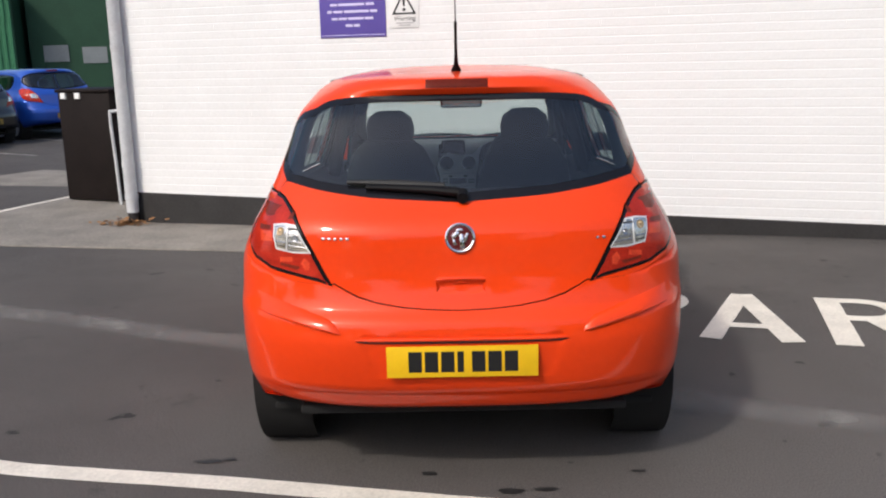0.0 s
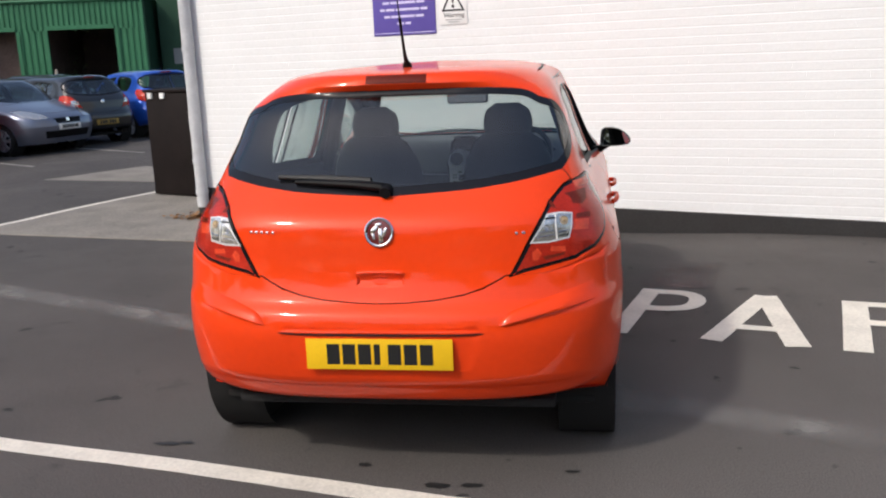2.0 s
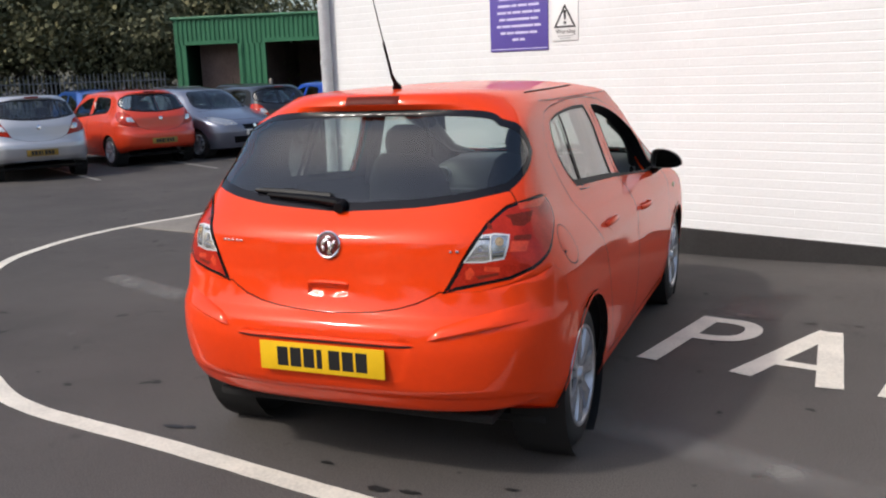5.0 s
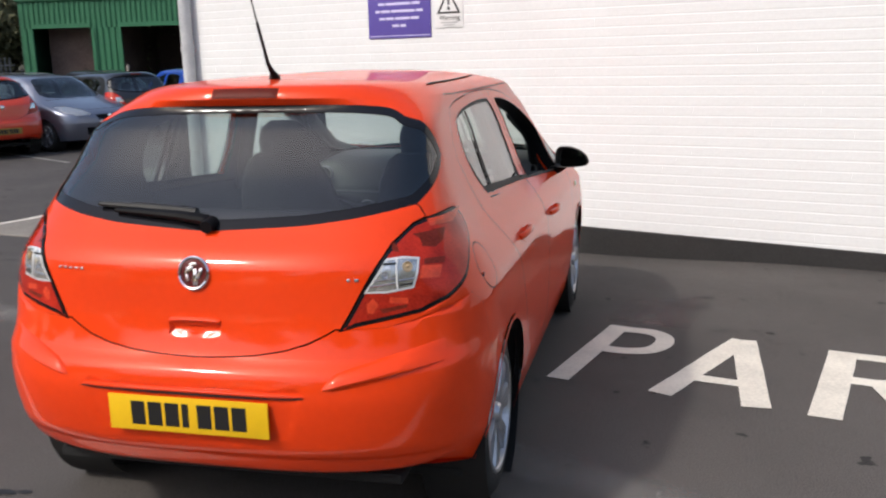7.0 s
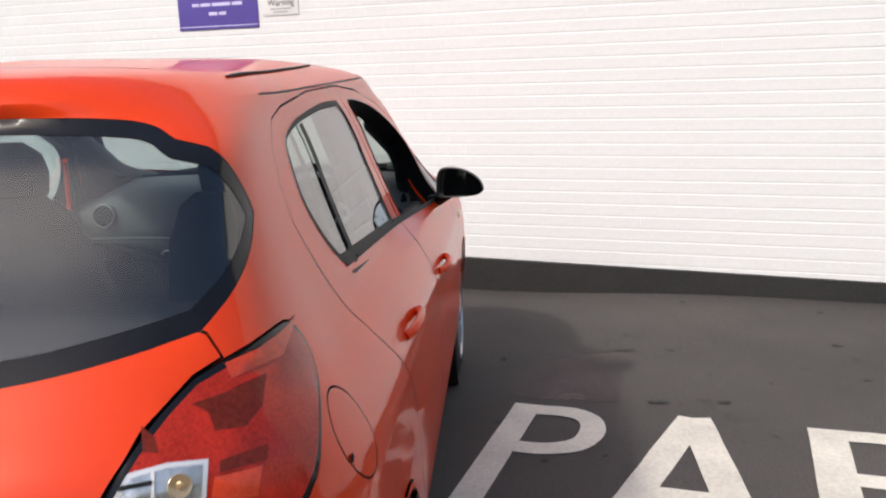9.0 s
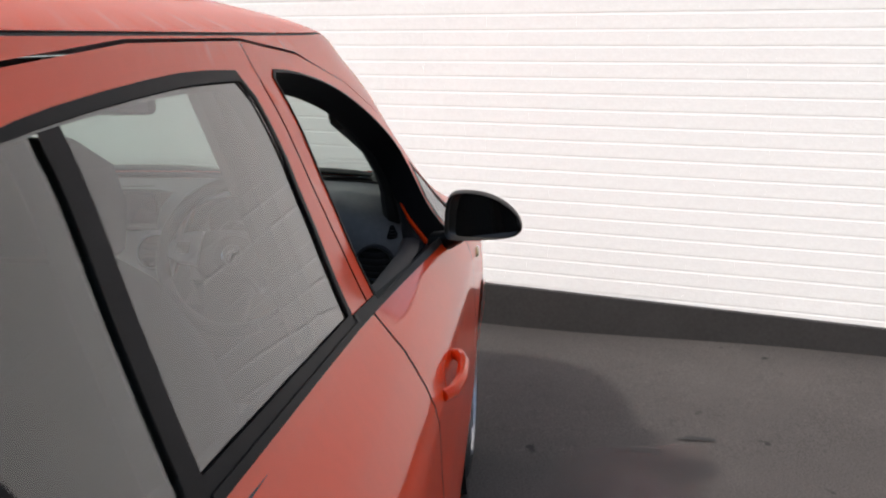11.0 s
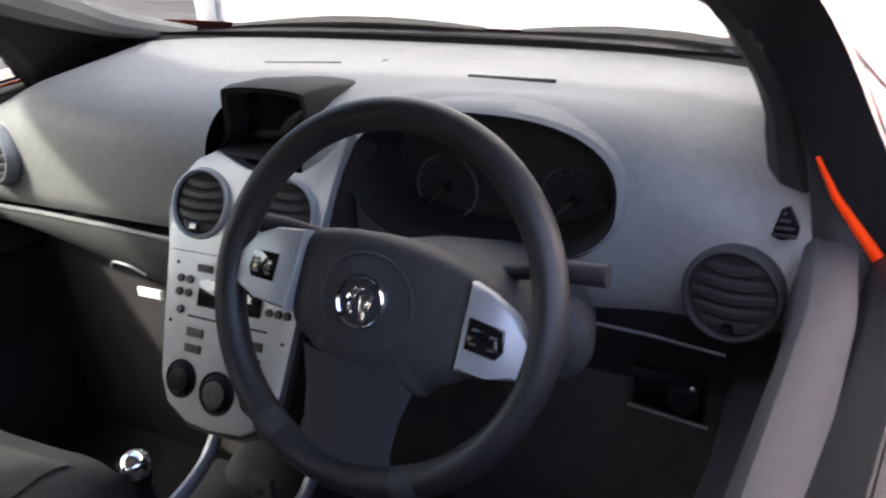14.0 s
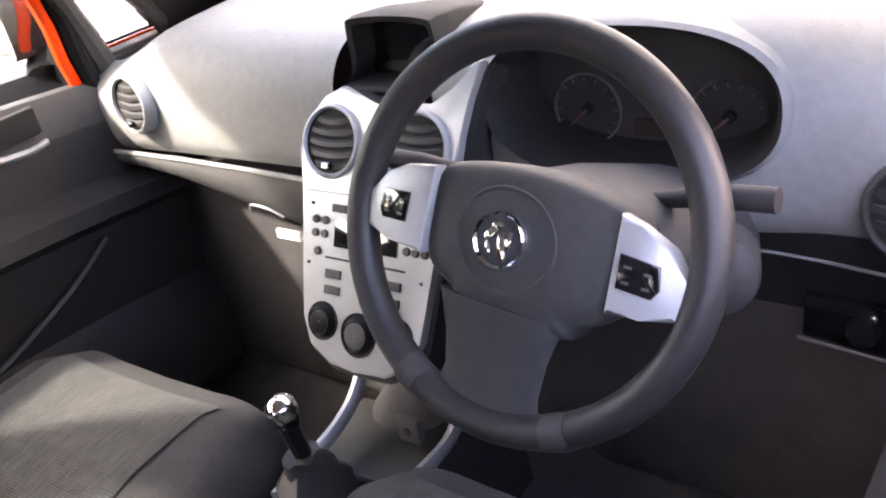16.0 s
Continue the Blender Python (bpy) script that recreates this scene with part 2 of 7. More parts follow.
# ---- mesh helpers ----
def mesh_of(name, verts, faces, mat, smooth=35, mats=None, index=None):
    me = bpy.data.meshes.new(name)
    me.from_pydata([tuple(v) for v in verts], [], [tuple(f) for f in faces])
    for m in (mats or [mat]):
        me.materials.append(m)
    if index is not None:
        me.polygons.foreach_set("material_index", index)
    if smooth:
        me.polygons.foreach_set("use_smooth", [True] * len(me.polygons))
        me.set_sharp_from_angle(angle=radians(smooth))
    me.update()
    return me


def plain(name, verts, faces, mat, parent=None, label="", smooth=35):
    ob = new(name, mesh_of(name, verts, faces, mat, smooth))
    ob.parent = parent
    return tagged(ob, label)


def part(name, bm, mat, parent=None, label="", smooth=35):
    """Links a bmesh as one mesh object under a thing or a part."""
    me = bpy.data.meshes.new(name)
    bmesh.ops.recalc_face_normals(bm, faces=bm.faces[:])
    bm.to_mesh(me)
    bm.free()
    me.materials.append(mat)
    if smooth:
        me.polygons.foreach_set("use_smooth", [True] * len(me.polygons))
        me.set_sharp_from_angle(angle=radians(smooth))
    ob = new(name, me)
    ob.parent = parent
    return tagged(ob, label)


def thing(name, label, category, group="", kind=""):
    return tagged(new(name), label, category, group, kind)


def rbox(a, b, bevel=0.005, seg=2, m=None, bm=None):
    """A box between two corners with rounded edges."""
    one = bmesh.new()
    bmesh.ops.create_cube(one, size=1)
    size = [abs(q - p) for p, q in zip(a, b)]
    one.transform(Matrix.Translation([(p + q) / 2 for p, q in zip(a, b)]) @ Matrix.Diagonal((*size, 1)))
    bevel = min(bevel, 0.45 * min(size))
    if bevel > 0:
        bmesh.ops.bevel(one, geom=one.edges[:], offset=bevel, segments=seg, affect="EDGES", profile=0.5)
    if m is not None:
        one.transform(m)
    return joined(bm, one)


def joined(bm, one):
    if bm is None:
        return one
    me = bpy.data.meshes.new("tmp")
    one.to_mesh(me)
    one.free()
    bm.from_mesh(me)
    bpy.data.meshes.remove(me)
    return bm


def cone(p0, p1, r0, r1, seg=16, bm=None, cap=True):
    p0, p1 = Vector(p0), Vector(p1)
    one = bmesh.new()
    bmesh.ops.create_cone(one, cap_ends=cap, segments=seg, radius1=r0, radius2=r1, depth=(p1 - p0).length)
    one.transform(Matrix.Translation((p0 + p1) / 2) @ (p1 - p0).to_track_quat("Z", "Y").to_matrix().to_4x4())
    return joined(bm, one)


def ball(c, r, seg=16, bm=None, squash=(1, 1, 1)):
    one = bmesh.new()
    bmesh.ops.create_uvsphere(one, u_segments=seg, v_segments=max(6, seg // 2), radius=r)
    one.transform(Matrix.Translation(c) @ Matrix.Diagonal((*squash, 1)))
    return joined(bm, one)


def smooth_line(pts, n=8, closed=False):
    """A Catmull-Rom curve through the points."""
    p = [np.array(q, float) for q in pts]
    out, k = [], len(p)
    for i in range(k if closed else k - 1):
        a, b, c, d = (p[(i + j) % k] if closed else p[min(max(i + j, 0), k - 1)] for j in (-1, 0, 1, 2))
        for t in np.linspace(0, 1, n, endpoint=False):
            out.append(0.5 * (2 * b + (c - a) * t + (2 * a - 5 * b + 4 * c - d) * t * t + (3 * b - a - 3 * c + d) * t ** 3))
    if not closed:
        out.append(p[-1])
    return np.array(out)


def tube(pts, radius, seg=10, bm=None, closed=False, up=(0, 0, 1), flat=1.0, cap=True):
    """A round or flattened bar along a line; radius may be one number or one for each point."""
    pts = [Vector(p) for p in pts]
    rad = [radius] * len(pts) if isinstance(radius, (int, float)) else list(radius)
    one = bmesh.new()
    rings = []
    for i, p in enumerate(pts):
        a = pts[i - 1] if (i or closed) else p
        b = pts[(i + 1) % len(pts)] if (i < len(pts) - 1 or closed) else p
        d = (b - a).normalized()
        side = d.cross(Vector(up))
        side = side.normalized() if side.length > 1e-4 else d.orthogonal().normalized()
        top = side.cross(d)
        rings.append([one.verts.new(p + rad[i] * (math.cos(2 * math.pi * j / seg) * side + flat * math.sin(2 * math.pi * j / seg) * top)) for j in range(seg)])
    for i in range(len(rings) if closed else len(rings) - 1):
        r, s = rings[i], rings[(i + 1) % len(rings)]
        for j in range(seg):
            one.faces.new((r[j], r[(j + 1) % seg], s[(j + 1) % seg], s[j]))
    if cap and not closed:
        one.faces.new(rings[0])
        one.faces.new(rings[-1])
    return joined(bm, one)


def loft(rings, bm=None, closed=True, cap=True):
    """A skin through rings of equal count."""
    one = bmesh.new()
    vs = [[one.verts.new(p) for p in r] for r in rings]
    n = len(rings[0])
    for r, s in zip(vs, vs[1:]):
        for j in range(n if closed else n - 1):
            one.faces.new((r[j], r[(j + 1) % n], s[(j + 1) % n], s[j]))
    if cap and closed:
        one.faces.new(vs[0])
        one.faces.new(vs[-1])
    return joined(bm, one)


def slab(outline, place, depth, bevel=0.0, bm=None, seg=2):
    """A plate of the 2D outline; place(u, v, w) puts it into the world, w runs from 0 to depth."""
    one = bmesh.new()
    lo = [one.verts.new((u, v, 0)) for u, v in outline]
    hi = [one.verts.new((u, v, depth)) for u, v in outline]
    n = len(lo)
    one.faces.new(lo)
    top = one.faces.new(hi)
    for j in range(n):
        one.faces.new((lo[j], lo[(j + 1) % n], hi[(j + 1) % n], hi[j]))
    if bevel:
        bmesh.ops.bevel(one, geom=list(top.edges), offset=bevel, segments=seg, affect="EDGES", profile=0.5)
    for v in one.verts:
        v.co = Vector(place(*v.co))
    return joined(bm, one)


def lathe(profile, centre, axis, seg=32, bm=None):
    """A turned body: profile rows of (radius, height along the axis)."""
    turn = Vector(axis).to_track_quat("Z", "Y").to_matrix()
    rings = [[Vector(centre) + turn @ Vector((r * math.cos(2 * math.pi * j / seg), r * math.sin(2 * math.pi * j / seg), h)) for j in range(seg)] for r, h in profile]
    return loft(rings, bm, True, False)


def sheet(f, nu, nv, bm=None):
    one = bmesh.new()
    g = [[one.verts.new(f(i / nu, j / nv)) for j in range(nv + 1)] for i in range(nu + 1)]
    for i in range(nu):
        for j in range(nv):
            one.faces.new((g[i][j], g[i + 1][j], g[i + 1][j + 1], g[i][j + 1]))
    return joined(bm, one)


def inside(poly, pts):
    """Which of the 2D points lie in the polygon."""
    x, y = pts[:, 0], pts[:, 1]
    hit = np.zeros(len(pts), bool)
    q = np.roll(poly, -1, 0)
    for (ax, ay), (bx, by) in zip(poly, q):
        if ay != by:
            hit ^= ((ay > y) != (by > y)) & (x < (bx - ax) * (y - ay) / (by - ay) + ax)
    return hit


def shrunk(poly, d):
    """The polygon drawn in by d (out for a negative d)."""
    p = np.array(poly, float)
    area = 0.5 * np.sum(p[:, 0] * np.roll(p[:, 1], -1) - np.roll(p[:, 0], -1) * p[:, 1])
    e = np.roll(p, -1, 0) - p
    n = np.stack([-e[:, 1], e[:, 0]], 1) / (np.linalg.norm(e, axis=1)[:, None] + 1e-9) * np.sign(area)
    m = n + np.roll(n, 1, 0)
    m = m / np.maximum(0.6, (m * m).sum(1) / 2)[:, None]
    return p + d * m


# ---- hatchback body: one smooth skin, cut into panels ----
# rows: height at the rear, side and front, half width, rear end, start and fullness of the rear corner, front end, start and fullness of the front corner
LEVELS = np.array([
    (0.355, 0.20, 0.22, 0.800, 0.030, 0.62, 3.2, 3.84, 3.30, 3.0),
    (0.43, 0.36, 0.40, 0.838, -0.022, 0.60, 3.2, 3.92, 3.30, 3.0),
    (0.58, 0.52, 0.55, 0.850, -0.046, 0.60, 3.2, 3.95, 3.30, 3.0),
    (0.655, 0.65, 0.65, 0.852, -0.030, 0.60, 3.2, 3.93, 3.25, 3.0),
    (0.70, 0.72, 0.70, 0.848, 0.010, 0.60, 3.2, 3.91, 3.25, 3.0),
    (0.80, 0.81, 0.76, 0.8445, 0.042, 0.60, 3.2, 3.84, 3.20, 2.8),
    (0.95, 0.93, 0.90, 0.795, 0.062, 0.62, 3.5, 3.52, 2.95, 2.6),
    (1.05, 1.00, 1.02, 0.744, 0.150, 0.66, 4.2, 3.10, 2.70, 3.2),
    (1.20, 1.18, 1.17, 0.672, 0.315, 0.72, 5.5, 2.88, 2.46, 3.2),
    (1.335, 1.302, 1.295, 0.631, 0.435, 0.79, 6.0, 2.72, 2.26, 3.4),
    (1.405, 1.365, 1.36, 0.604, 0.495, 0.92, 4.0, 2.61, 2.12, 3.6),
    (1.43, 1.415, 1.42, 0.581, 0.470, 1.02, 3.1, 2.48, 2.02, 3.6),
    (1.468, 1.462, 1.452, 0.510, 0.500, 1.10, 2.9, 2.28, 1.75, 3.2),
    (1.486, 1.490, 1.478, 0.330, 0.680, 1.12, 3.0, 2.11, 1.70, 3.0),
    (1.494, 1.502, 1.488, 0.0012, 1.000, 1.10, 3.0, 1.90, 1.65, 3.0),
])
KNOTS = np.array([0, .10, .25, .33, .40, .50, .65, .76, .95, 1.11, 1.20, 1.25, 1.34, 1.52, 1.84])
ULEN = np.array([0, 1.25, 3.45, 4.75])
HUB_R, HUB_F, HUB_Z = 0.690, 3.190, 0.298


def gentle(k, y, x):
    """Shape-keeping cubic through the rows of y at the knots k."""
    h, d = np.diff(k)[:, None], np.diff(y, axis=0) / np.diff(k)[:, None]
    m = np.zeros_like(y)
    same = d[1:] * d[:-1] > 0
    w1, w2 = 2 * h[1:] + h[:-1], h[1:] + 2 * h[:-1]
    with np.errstate(divide="ignore", invalid="ignore"):
        m[1:-1] = np.where(same, (w1 + w2) / (w1 / d[:-1] + w2 / d[1:]), 0)
    m[0], m[-1] = d[0], d[-1]
    i = np.clip(np.searchsorted(k, x, side="right") - 1, 0, len(k) - 2)
    hh = (k[i + 1] - k[i])[:, None]
    t = ((x - k[i])[:, None]) / hh
    return ((1 + 2 * t) * (1 - t) ** 2) * y[i] + t * (1 - t) ** 2 * hh * m[i] + t * t * (3 - 2 * t) * y[i + 1] + t * t * (t - 1) * hh * m[i + 1]


def skin(u, v):
    """The body's surface at u metres round it from the middle of the tail and v metres up it."""
    u, v = np.atleast_1d(np.asarray(u, float)), np.atleast_1d(np.asarray(v, float))
    zr, zs, zf, w, yr, cr, nr, yf, cf, nf = gentle(KNOTS, LEVELS, np.clip(v, KNOTS[0], KNOTS[-1])).T
    s = np.interp(u, ULEN, [0, 1, 2, 3])
    rear, front = s < 1, s > 2
    a = np.clip(np.where(front, 3 - s, s), 0, 1) * math.pi / 2
    n = np.where(front, nf, nr)
    r = (np.sin(a) ** n + np.cos(a) ** n) ** (-1 / n)
    x = np.where(rear | front, w * np.sin(a) * r, w)
    y = np.where(rear, cr - (cr - yr) * np.cos(a) * r, np.where(front, cf + (yf - cf) * np.cos(a) * r, cr + (cf - cr) * (s - 1)))
    def ease(t):
        t = np.clip(t, 0, 1)
        return t * t * (3 - 2 * t)
    z = zr + (zs - zr) * ease((s - 0.35) / 0.75) + (zf - zs) * ease((s - 1.9) / 0.7)
    return np.stack([x, y, z], -1)


def skin_normal(u, v):
    e = 2e-3
    du = skin(u + e, v) - skin(np.maximum(u - e, 0), v)
    dv = skin(u, np.minimum(v + e, KNOTS[-1])) - skin(u, np.maximum(v - e, 0))
    n = np.cross(du, dv)
    return n / (np.linalg.norm(n, axis=1)[:, None] + 1e-12)


_gu, _gv = np.meshgrid(np.linspace(0, ULEN[-1], 420), np.linspace(0, KNOTS[-1], 240), indexing="ij")
_gp = skin(_gu.ravel(), _gv.ravel())
_gs = np.interp(_gu.ravel(), ULEN, [0, 1, 2, 3])
VIEWS = {"r": ((0, 2), 0.0, 1.0), "s": ((1, 2), 0.45, 2.75), "f": ((0, 2), 2.0, 3.0), "t": ((0, 1), 0.0, 3.0)}


def on_skin(view, a, b):
    """The skin's (u, v) where it shows at (a, b) seen from the rear, side, front or top."""
    ax, lo, hi = VIEWS[view]
    d = (_gp[:, ax[0]] - a) ** 2 + (_gp[:, ax[1]] - b) ** 2 + np.where((_gs < lo) | (_gs > hi), 9.0, 0)
    if view == "t":
        d = d + np.where(_gv.ravel() < 1.2, 9.0, 0)
    i = int(np.argmin(d))
    uv = np.array([_gu.ravel()[i], _gv.ravel()[i]])
    for _ in range(5):
        e = 1e-3
        f0 = skin(uv[0], uv[1])[0][list(ax)]
        j = np.stack([(skin(uv[0] + e, uv[1])[0][list(ax)] - f0) / e, (skin(uv[0], uv[1] + e)[0][list(ax)] - f0) / e], 1)
        try:
            step = np.linalg.solve(j, np.array([a, b]) - f0)
        except np.linalg.LinAlgError:
            break
        uv = np.clip(uv + np.clip(step, -0.03, 0.03), [0, 0], [ULEN[-1], KNOTS[-1]])
    return uv


def outline(points, curve=False, step=0.03):
    """A closed outline in (u, v) from rows of (view, a, b), bent through them where curve is set."""
    rows, k = [], len(points)
    for i in range(k):
        v0, a0, b0 = points[i]
        v1, a1, b1 = points[(i + 1) % k]
        n = max(1, int(math.hypot(a1 - a0, b1 - b0) / step)) if v0 == v1 else 1
        for t in range(n):
            rows.append(on_skin(v0, a0 + (a1 - a0) * t / n, b0 + (b1 - b0) * t / n))
    p = np.array(rows)
    if curve:
        p = smooth_line([on_skin(*q) for q in points], 6, True)
    p[:, 0] = np.maximum(p[:, 0], 0)
    return p


def both(view, pts):
    return [(view, a, b) for a, b in pts]


F_OPEN = both("s", [(1.733, 1.351)] + [tuple(p) for p in smooth_line([(1.750, 1.360), (1.88, 1.351), (2.075, 1.321), (2.285, 1.264), (2.49, 1.186), (2.575, 1.115), (2.610, 1.02), (2.615, 0.945)], 4)] + [(2.45, 0.955), (1.800, 1.005), (1.797, 1.06), (1.785, 1.16), (1.762, 1.27)])
R_GLASS = both("s", [tuple(p) for p in smooth_line([(0.945, 1.062), (0.880, 1.125), (0.846, 1.195), (0.848, 1.262), (0.885, 1.318), (0.96, 1.342), (1.10, 1.360), (1.38, 1.374), (1.575, 1.370)], 3)] + [(1.608, 1.335), (1.636, 1.247), (1.647, 1.15), (1.645, 1.016)])
R_DIVIDE = both("s", [(1.040, 1.04), (1.075, 1.04), (1.0965, 1.346), (1.0605, 1.344)])
Q_GLASS = both("s", [(2.640, 1.108), (2.652, 1.02), (2.657, 0.948), (2.860, 0.948), (2.770, 1.042)])
R_DOOR = both("s", [(1.645, 1.408), (1.29, 1.408), (0.98, 1.388), (0.87, 1.370), (0.785, 1.325), (0.735, 1.262), (0.722, 1.195), (0.758, 1.105), (0.803, 1.02), (0.847, 0.935), (0.93, 0.84), (1.00, 0.75), (1.05, 0.60), (1.13, 0.40), (1.17, 0.25), (1.725, 0.25), (1.760, 0.60), (1.750, 0.97), (1.735, 1.10), (1.702, 1.226), (1.664, 1.345)])
F_DOOR = both("s", [(1.648, 1.408), (1.667, 1.345), (1.705, 1.226), (1.738, 1.10), (1.753, 0.97), (1.763, 0.60), (1.728, 0.25), (2.74, 0.25), (2.80, 0.45), (2.815, 0.75), (2.80, 0.90), (2.66, 0.935), (2.64, 1.02), (2.62, 1.13), (2.50, 1.225), (2.20, 1.325), (1.92, 1.385)])
LAMP = both("r", smooth_line([(0.450, 0.775), (0.485, 0.835), (0.532, 0.924), (0.590, 1.020), (0.632, 1.065)], 4)) + both("s", smooth_line([(0.31, 1.080), (0.40, 1.087), (0.465, 1.080), (0.490, 1.040), (0.463, 1.000), (0.375, 0.955), (0.300, 0.897), (0.215, 0.850)], 3)) + both("r", smooth_line([(0.677, 0.822), (0.58, 0.805), (0.50, 0.790)], 3))
LENS = both("r", [(0.520, 0.886), (0.552, 0.935), (0.578, 0.980), (0.620, 0.983), (0.664, 0.976), (0.664, 0.935), (0.654, 0.893), (0.585, 0.884)])
def lamp_zone(pts):
    """Chambers behind the lamp's lens, from units of the lens's own sketch to rear-view metres."""
    return both("r", [(0.520 + 0.000462 * a - 0.0000194 * b, 0.886 - 0.00007 * a + 0.00046 * b) for a, b in pts])


LAMP_SMOKED = [lamp_zone(p) for p in (((265, 370), (425, 405), (430, 335), (400, 300), (330, 305), (310, 345)), ((350, 237), (455, 247), (455, 210), (350, 207)), ((90, -90), (250, -45), (255, -65), (110, -115)), ((150, 325), (190, 300), (205, 268), (165, 270)))]
# brighter red zones put the look of lit chambers into the colour
LAMP_BRIGHT = [lamp_zone(p) for p in (((338, 200), (445, 200), (435, 125), (325, 120)), ((15, -65), (55, -25), (85, -65), (50, -125), (15, -125)), ((155, -8), (260, -3), (260, -40), (150, -45)), ((330, 455), (440, 490), (450, 425), (350, 415)))]
GLASS_R = both("r", smooth_line([(0.0, 1.048), (0.28, 1.064), (0.40, 1.077), (0.48, 1.088), (0.573, 1.105)], 4)) + both("s", smooth_line([(0.301, 1.116), (0.337, 1.134), (0.385, 1.156), (0.45, 1.187), (0.50, 1.216), (0.536, 1.244)], 3)) + both("s", smooth_line([(0.538, 1.262), (0.536, 1.30), (0.533, 1.33), (0.531, 1.352)], 3)) + both("r", smooth_line([(0.540, 1.367), (0.500, 1.388), (0.44, 1.400), (0.30, 1.407), (0.0, 1.408)], 4))
GATE = both("r", [(0.0, 0.694), (0.10, 0.697), (0.20, 0.705), (0.29, 0.720), (0.36, 0.741), (0.41, 0.765), (0.440, 0.782), (0.456, 0.780), (0.516, 0.872), (0.584, 1.018), (0.632, 1.068)]) + both("s", [(0.292, 1.080), (0.303, 1.112)]) + both("r", [(0.57, 1.14), (0.56, 1.25), (0.50, 1.36), (0.30, 1.39), (0.0, 1.392)])
RECESS = both("r", [(0.0, 0.634), (0.375, 0.632), (0.372, 0.618), (0.318, 0.462), (0.0, 0.455)])
RECESS_IN = both("r", [(0.0, 0.618), (0.352, 0.616), (0.300, 0.474), (0.0, 0.468)])
GRIP = both("r", [(0.0, 0.792), (0.088, 0.790), (0.086, 0.752), (0.0, 0.748)])
GRIP_IN = both("r", [(0.0, 0.780), (0.076, 0.778), (0.075, 0.764), (0.0, 0.762)])
BRAKE = both("r", [(0.0, 1.4645), (0.118, 1.4635), (0.118, 1.432), (0.0, 1.432)])
BUMPER = both("r", [(0.0, 0.696), (0.20, 0.704), (0.36, 0.738), (0.433, 0.780), (0.58, 0.784)]) + both("s", [(0.30, 0.848), (0.35, 0.80), (0.385, 0.62), (0.40, 0.21)]) + both("r", [(0.0, 0.357)])
SCREEN_F = both("f", [(0.0, 1.012), (0.40, 1.012), (0.58, 1.035), (0.625, 1.09), (0.575, 1.23), (0.525, 1.345), (0.46, 1.392), (0.30, 1.405), (0.0, 1.410)])
BONNET = both("f", [(0.0, 0.80), (0.35, 0.80), (0.58, 0.84), (0.66, 0.93), (0.66, 0.985), (0.40, 0.998), (0.0, 1.000)])
HEADLAMP = both("f", [(0.38, 0.70), (0.44, 0.80), (0.62, 0.87), (0.76, 0.86), (0.76, 0.76), (0.62, 0.69)])
GRILLE = both("f", [(0.0, 0.70), (0.30, 0.70), (0.26, 0.60), (0.0, 0.60)])
INTAKE = both("f", [(0.0, 0.46), (0.50, 0.46), (0.46, 0.32), (0.0, 0.32)])


def circle(y, z, r, n=28):
    return [("s", y + r * math.cos(2 * math.pi * i / n), z + r * math.sin(2 * math.pi * i / n)) for i in range(n)]


def round_hole(y, z, r):
    return outline(circle(y, z, r), step=9)


def tri_fill(points, loops):
    """Splits the sheet of (u, v) points so that every loop is an edge. Returns points and triangles."""
    from mathutils.geometry import delaunay_2d_cdt as split
    verts, edges = [tuple(p) for p in points], []
    for lp in loops:
        b = len(verts)
        verts += [tuple(p) for p in lp]
        edges += [(b + i, b + (i + 1) % len(lp)) for i in range(len(lp))]
    v, _, f, *_ = split([Vector(p) for p in verts], edges, [], 0, 1e-4)
    return np.array([(p[0], p[1]) for p in v]), np.array([t for t in f if len(t) == 3])


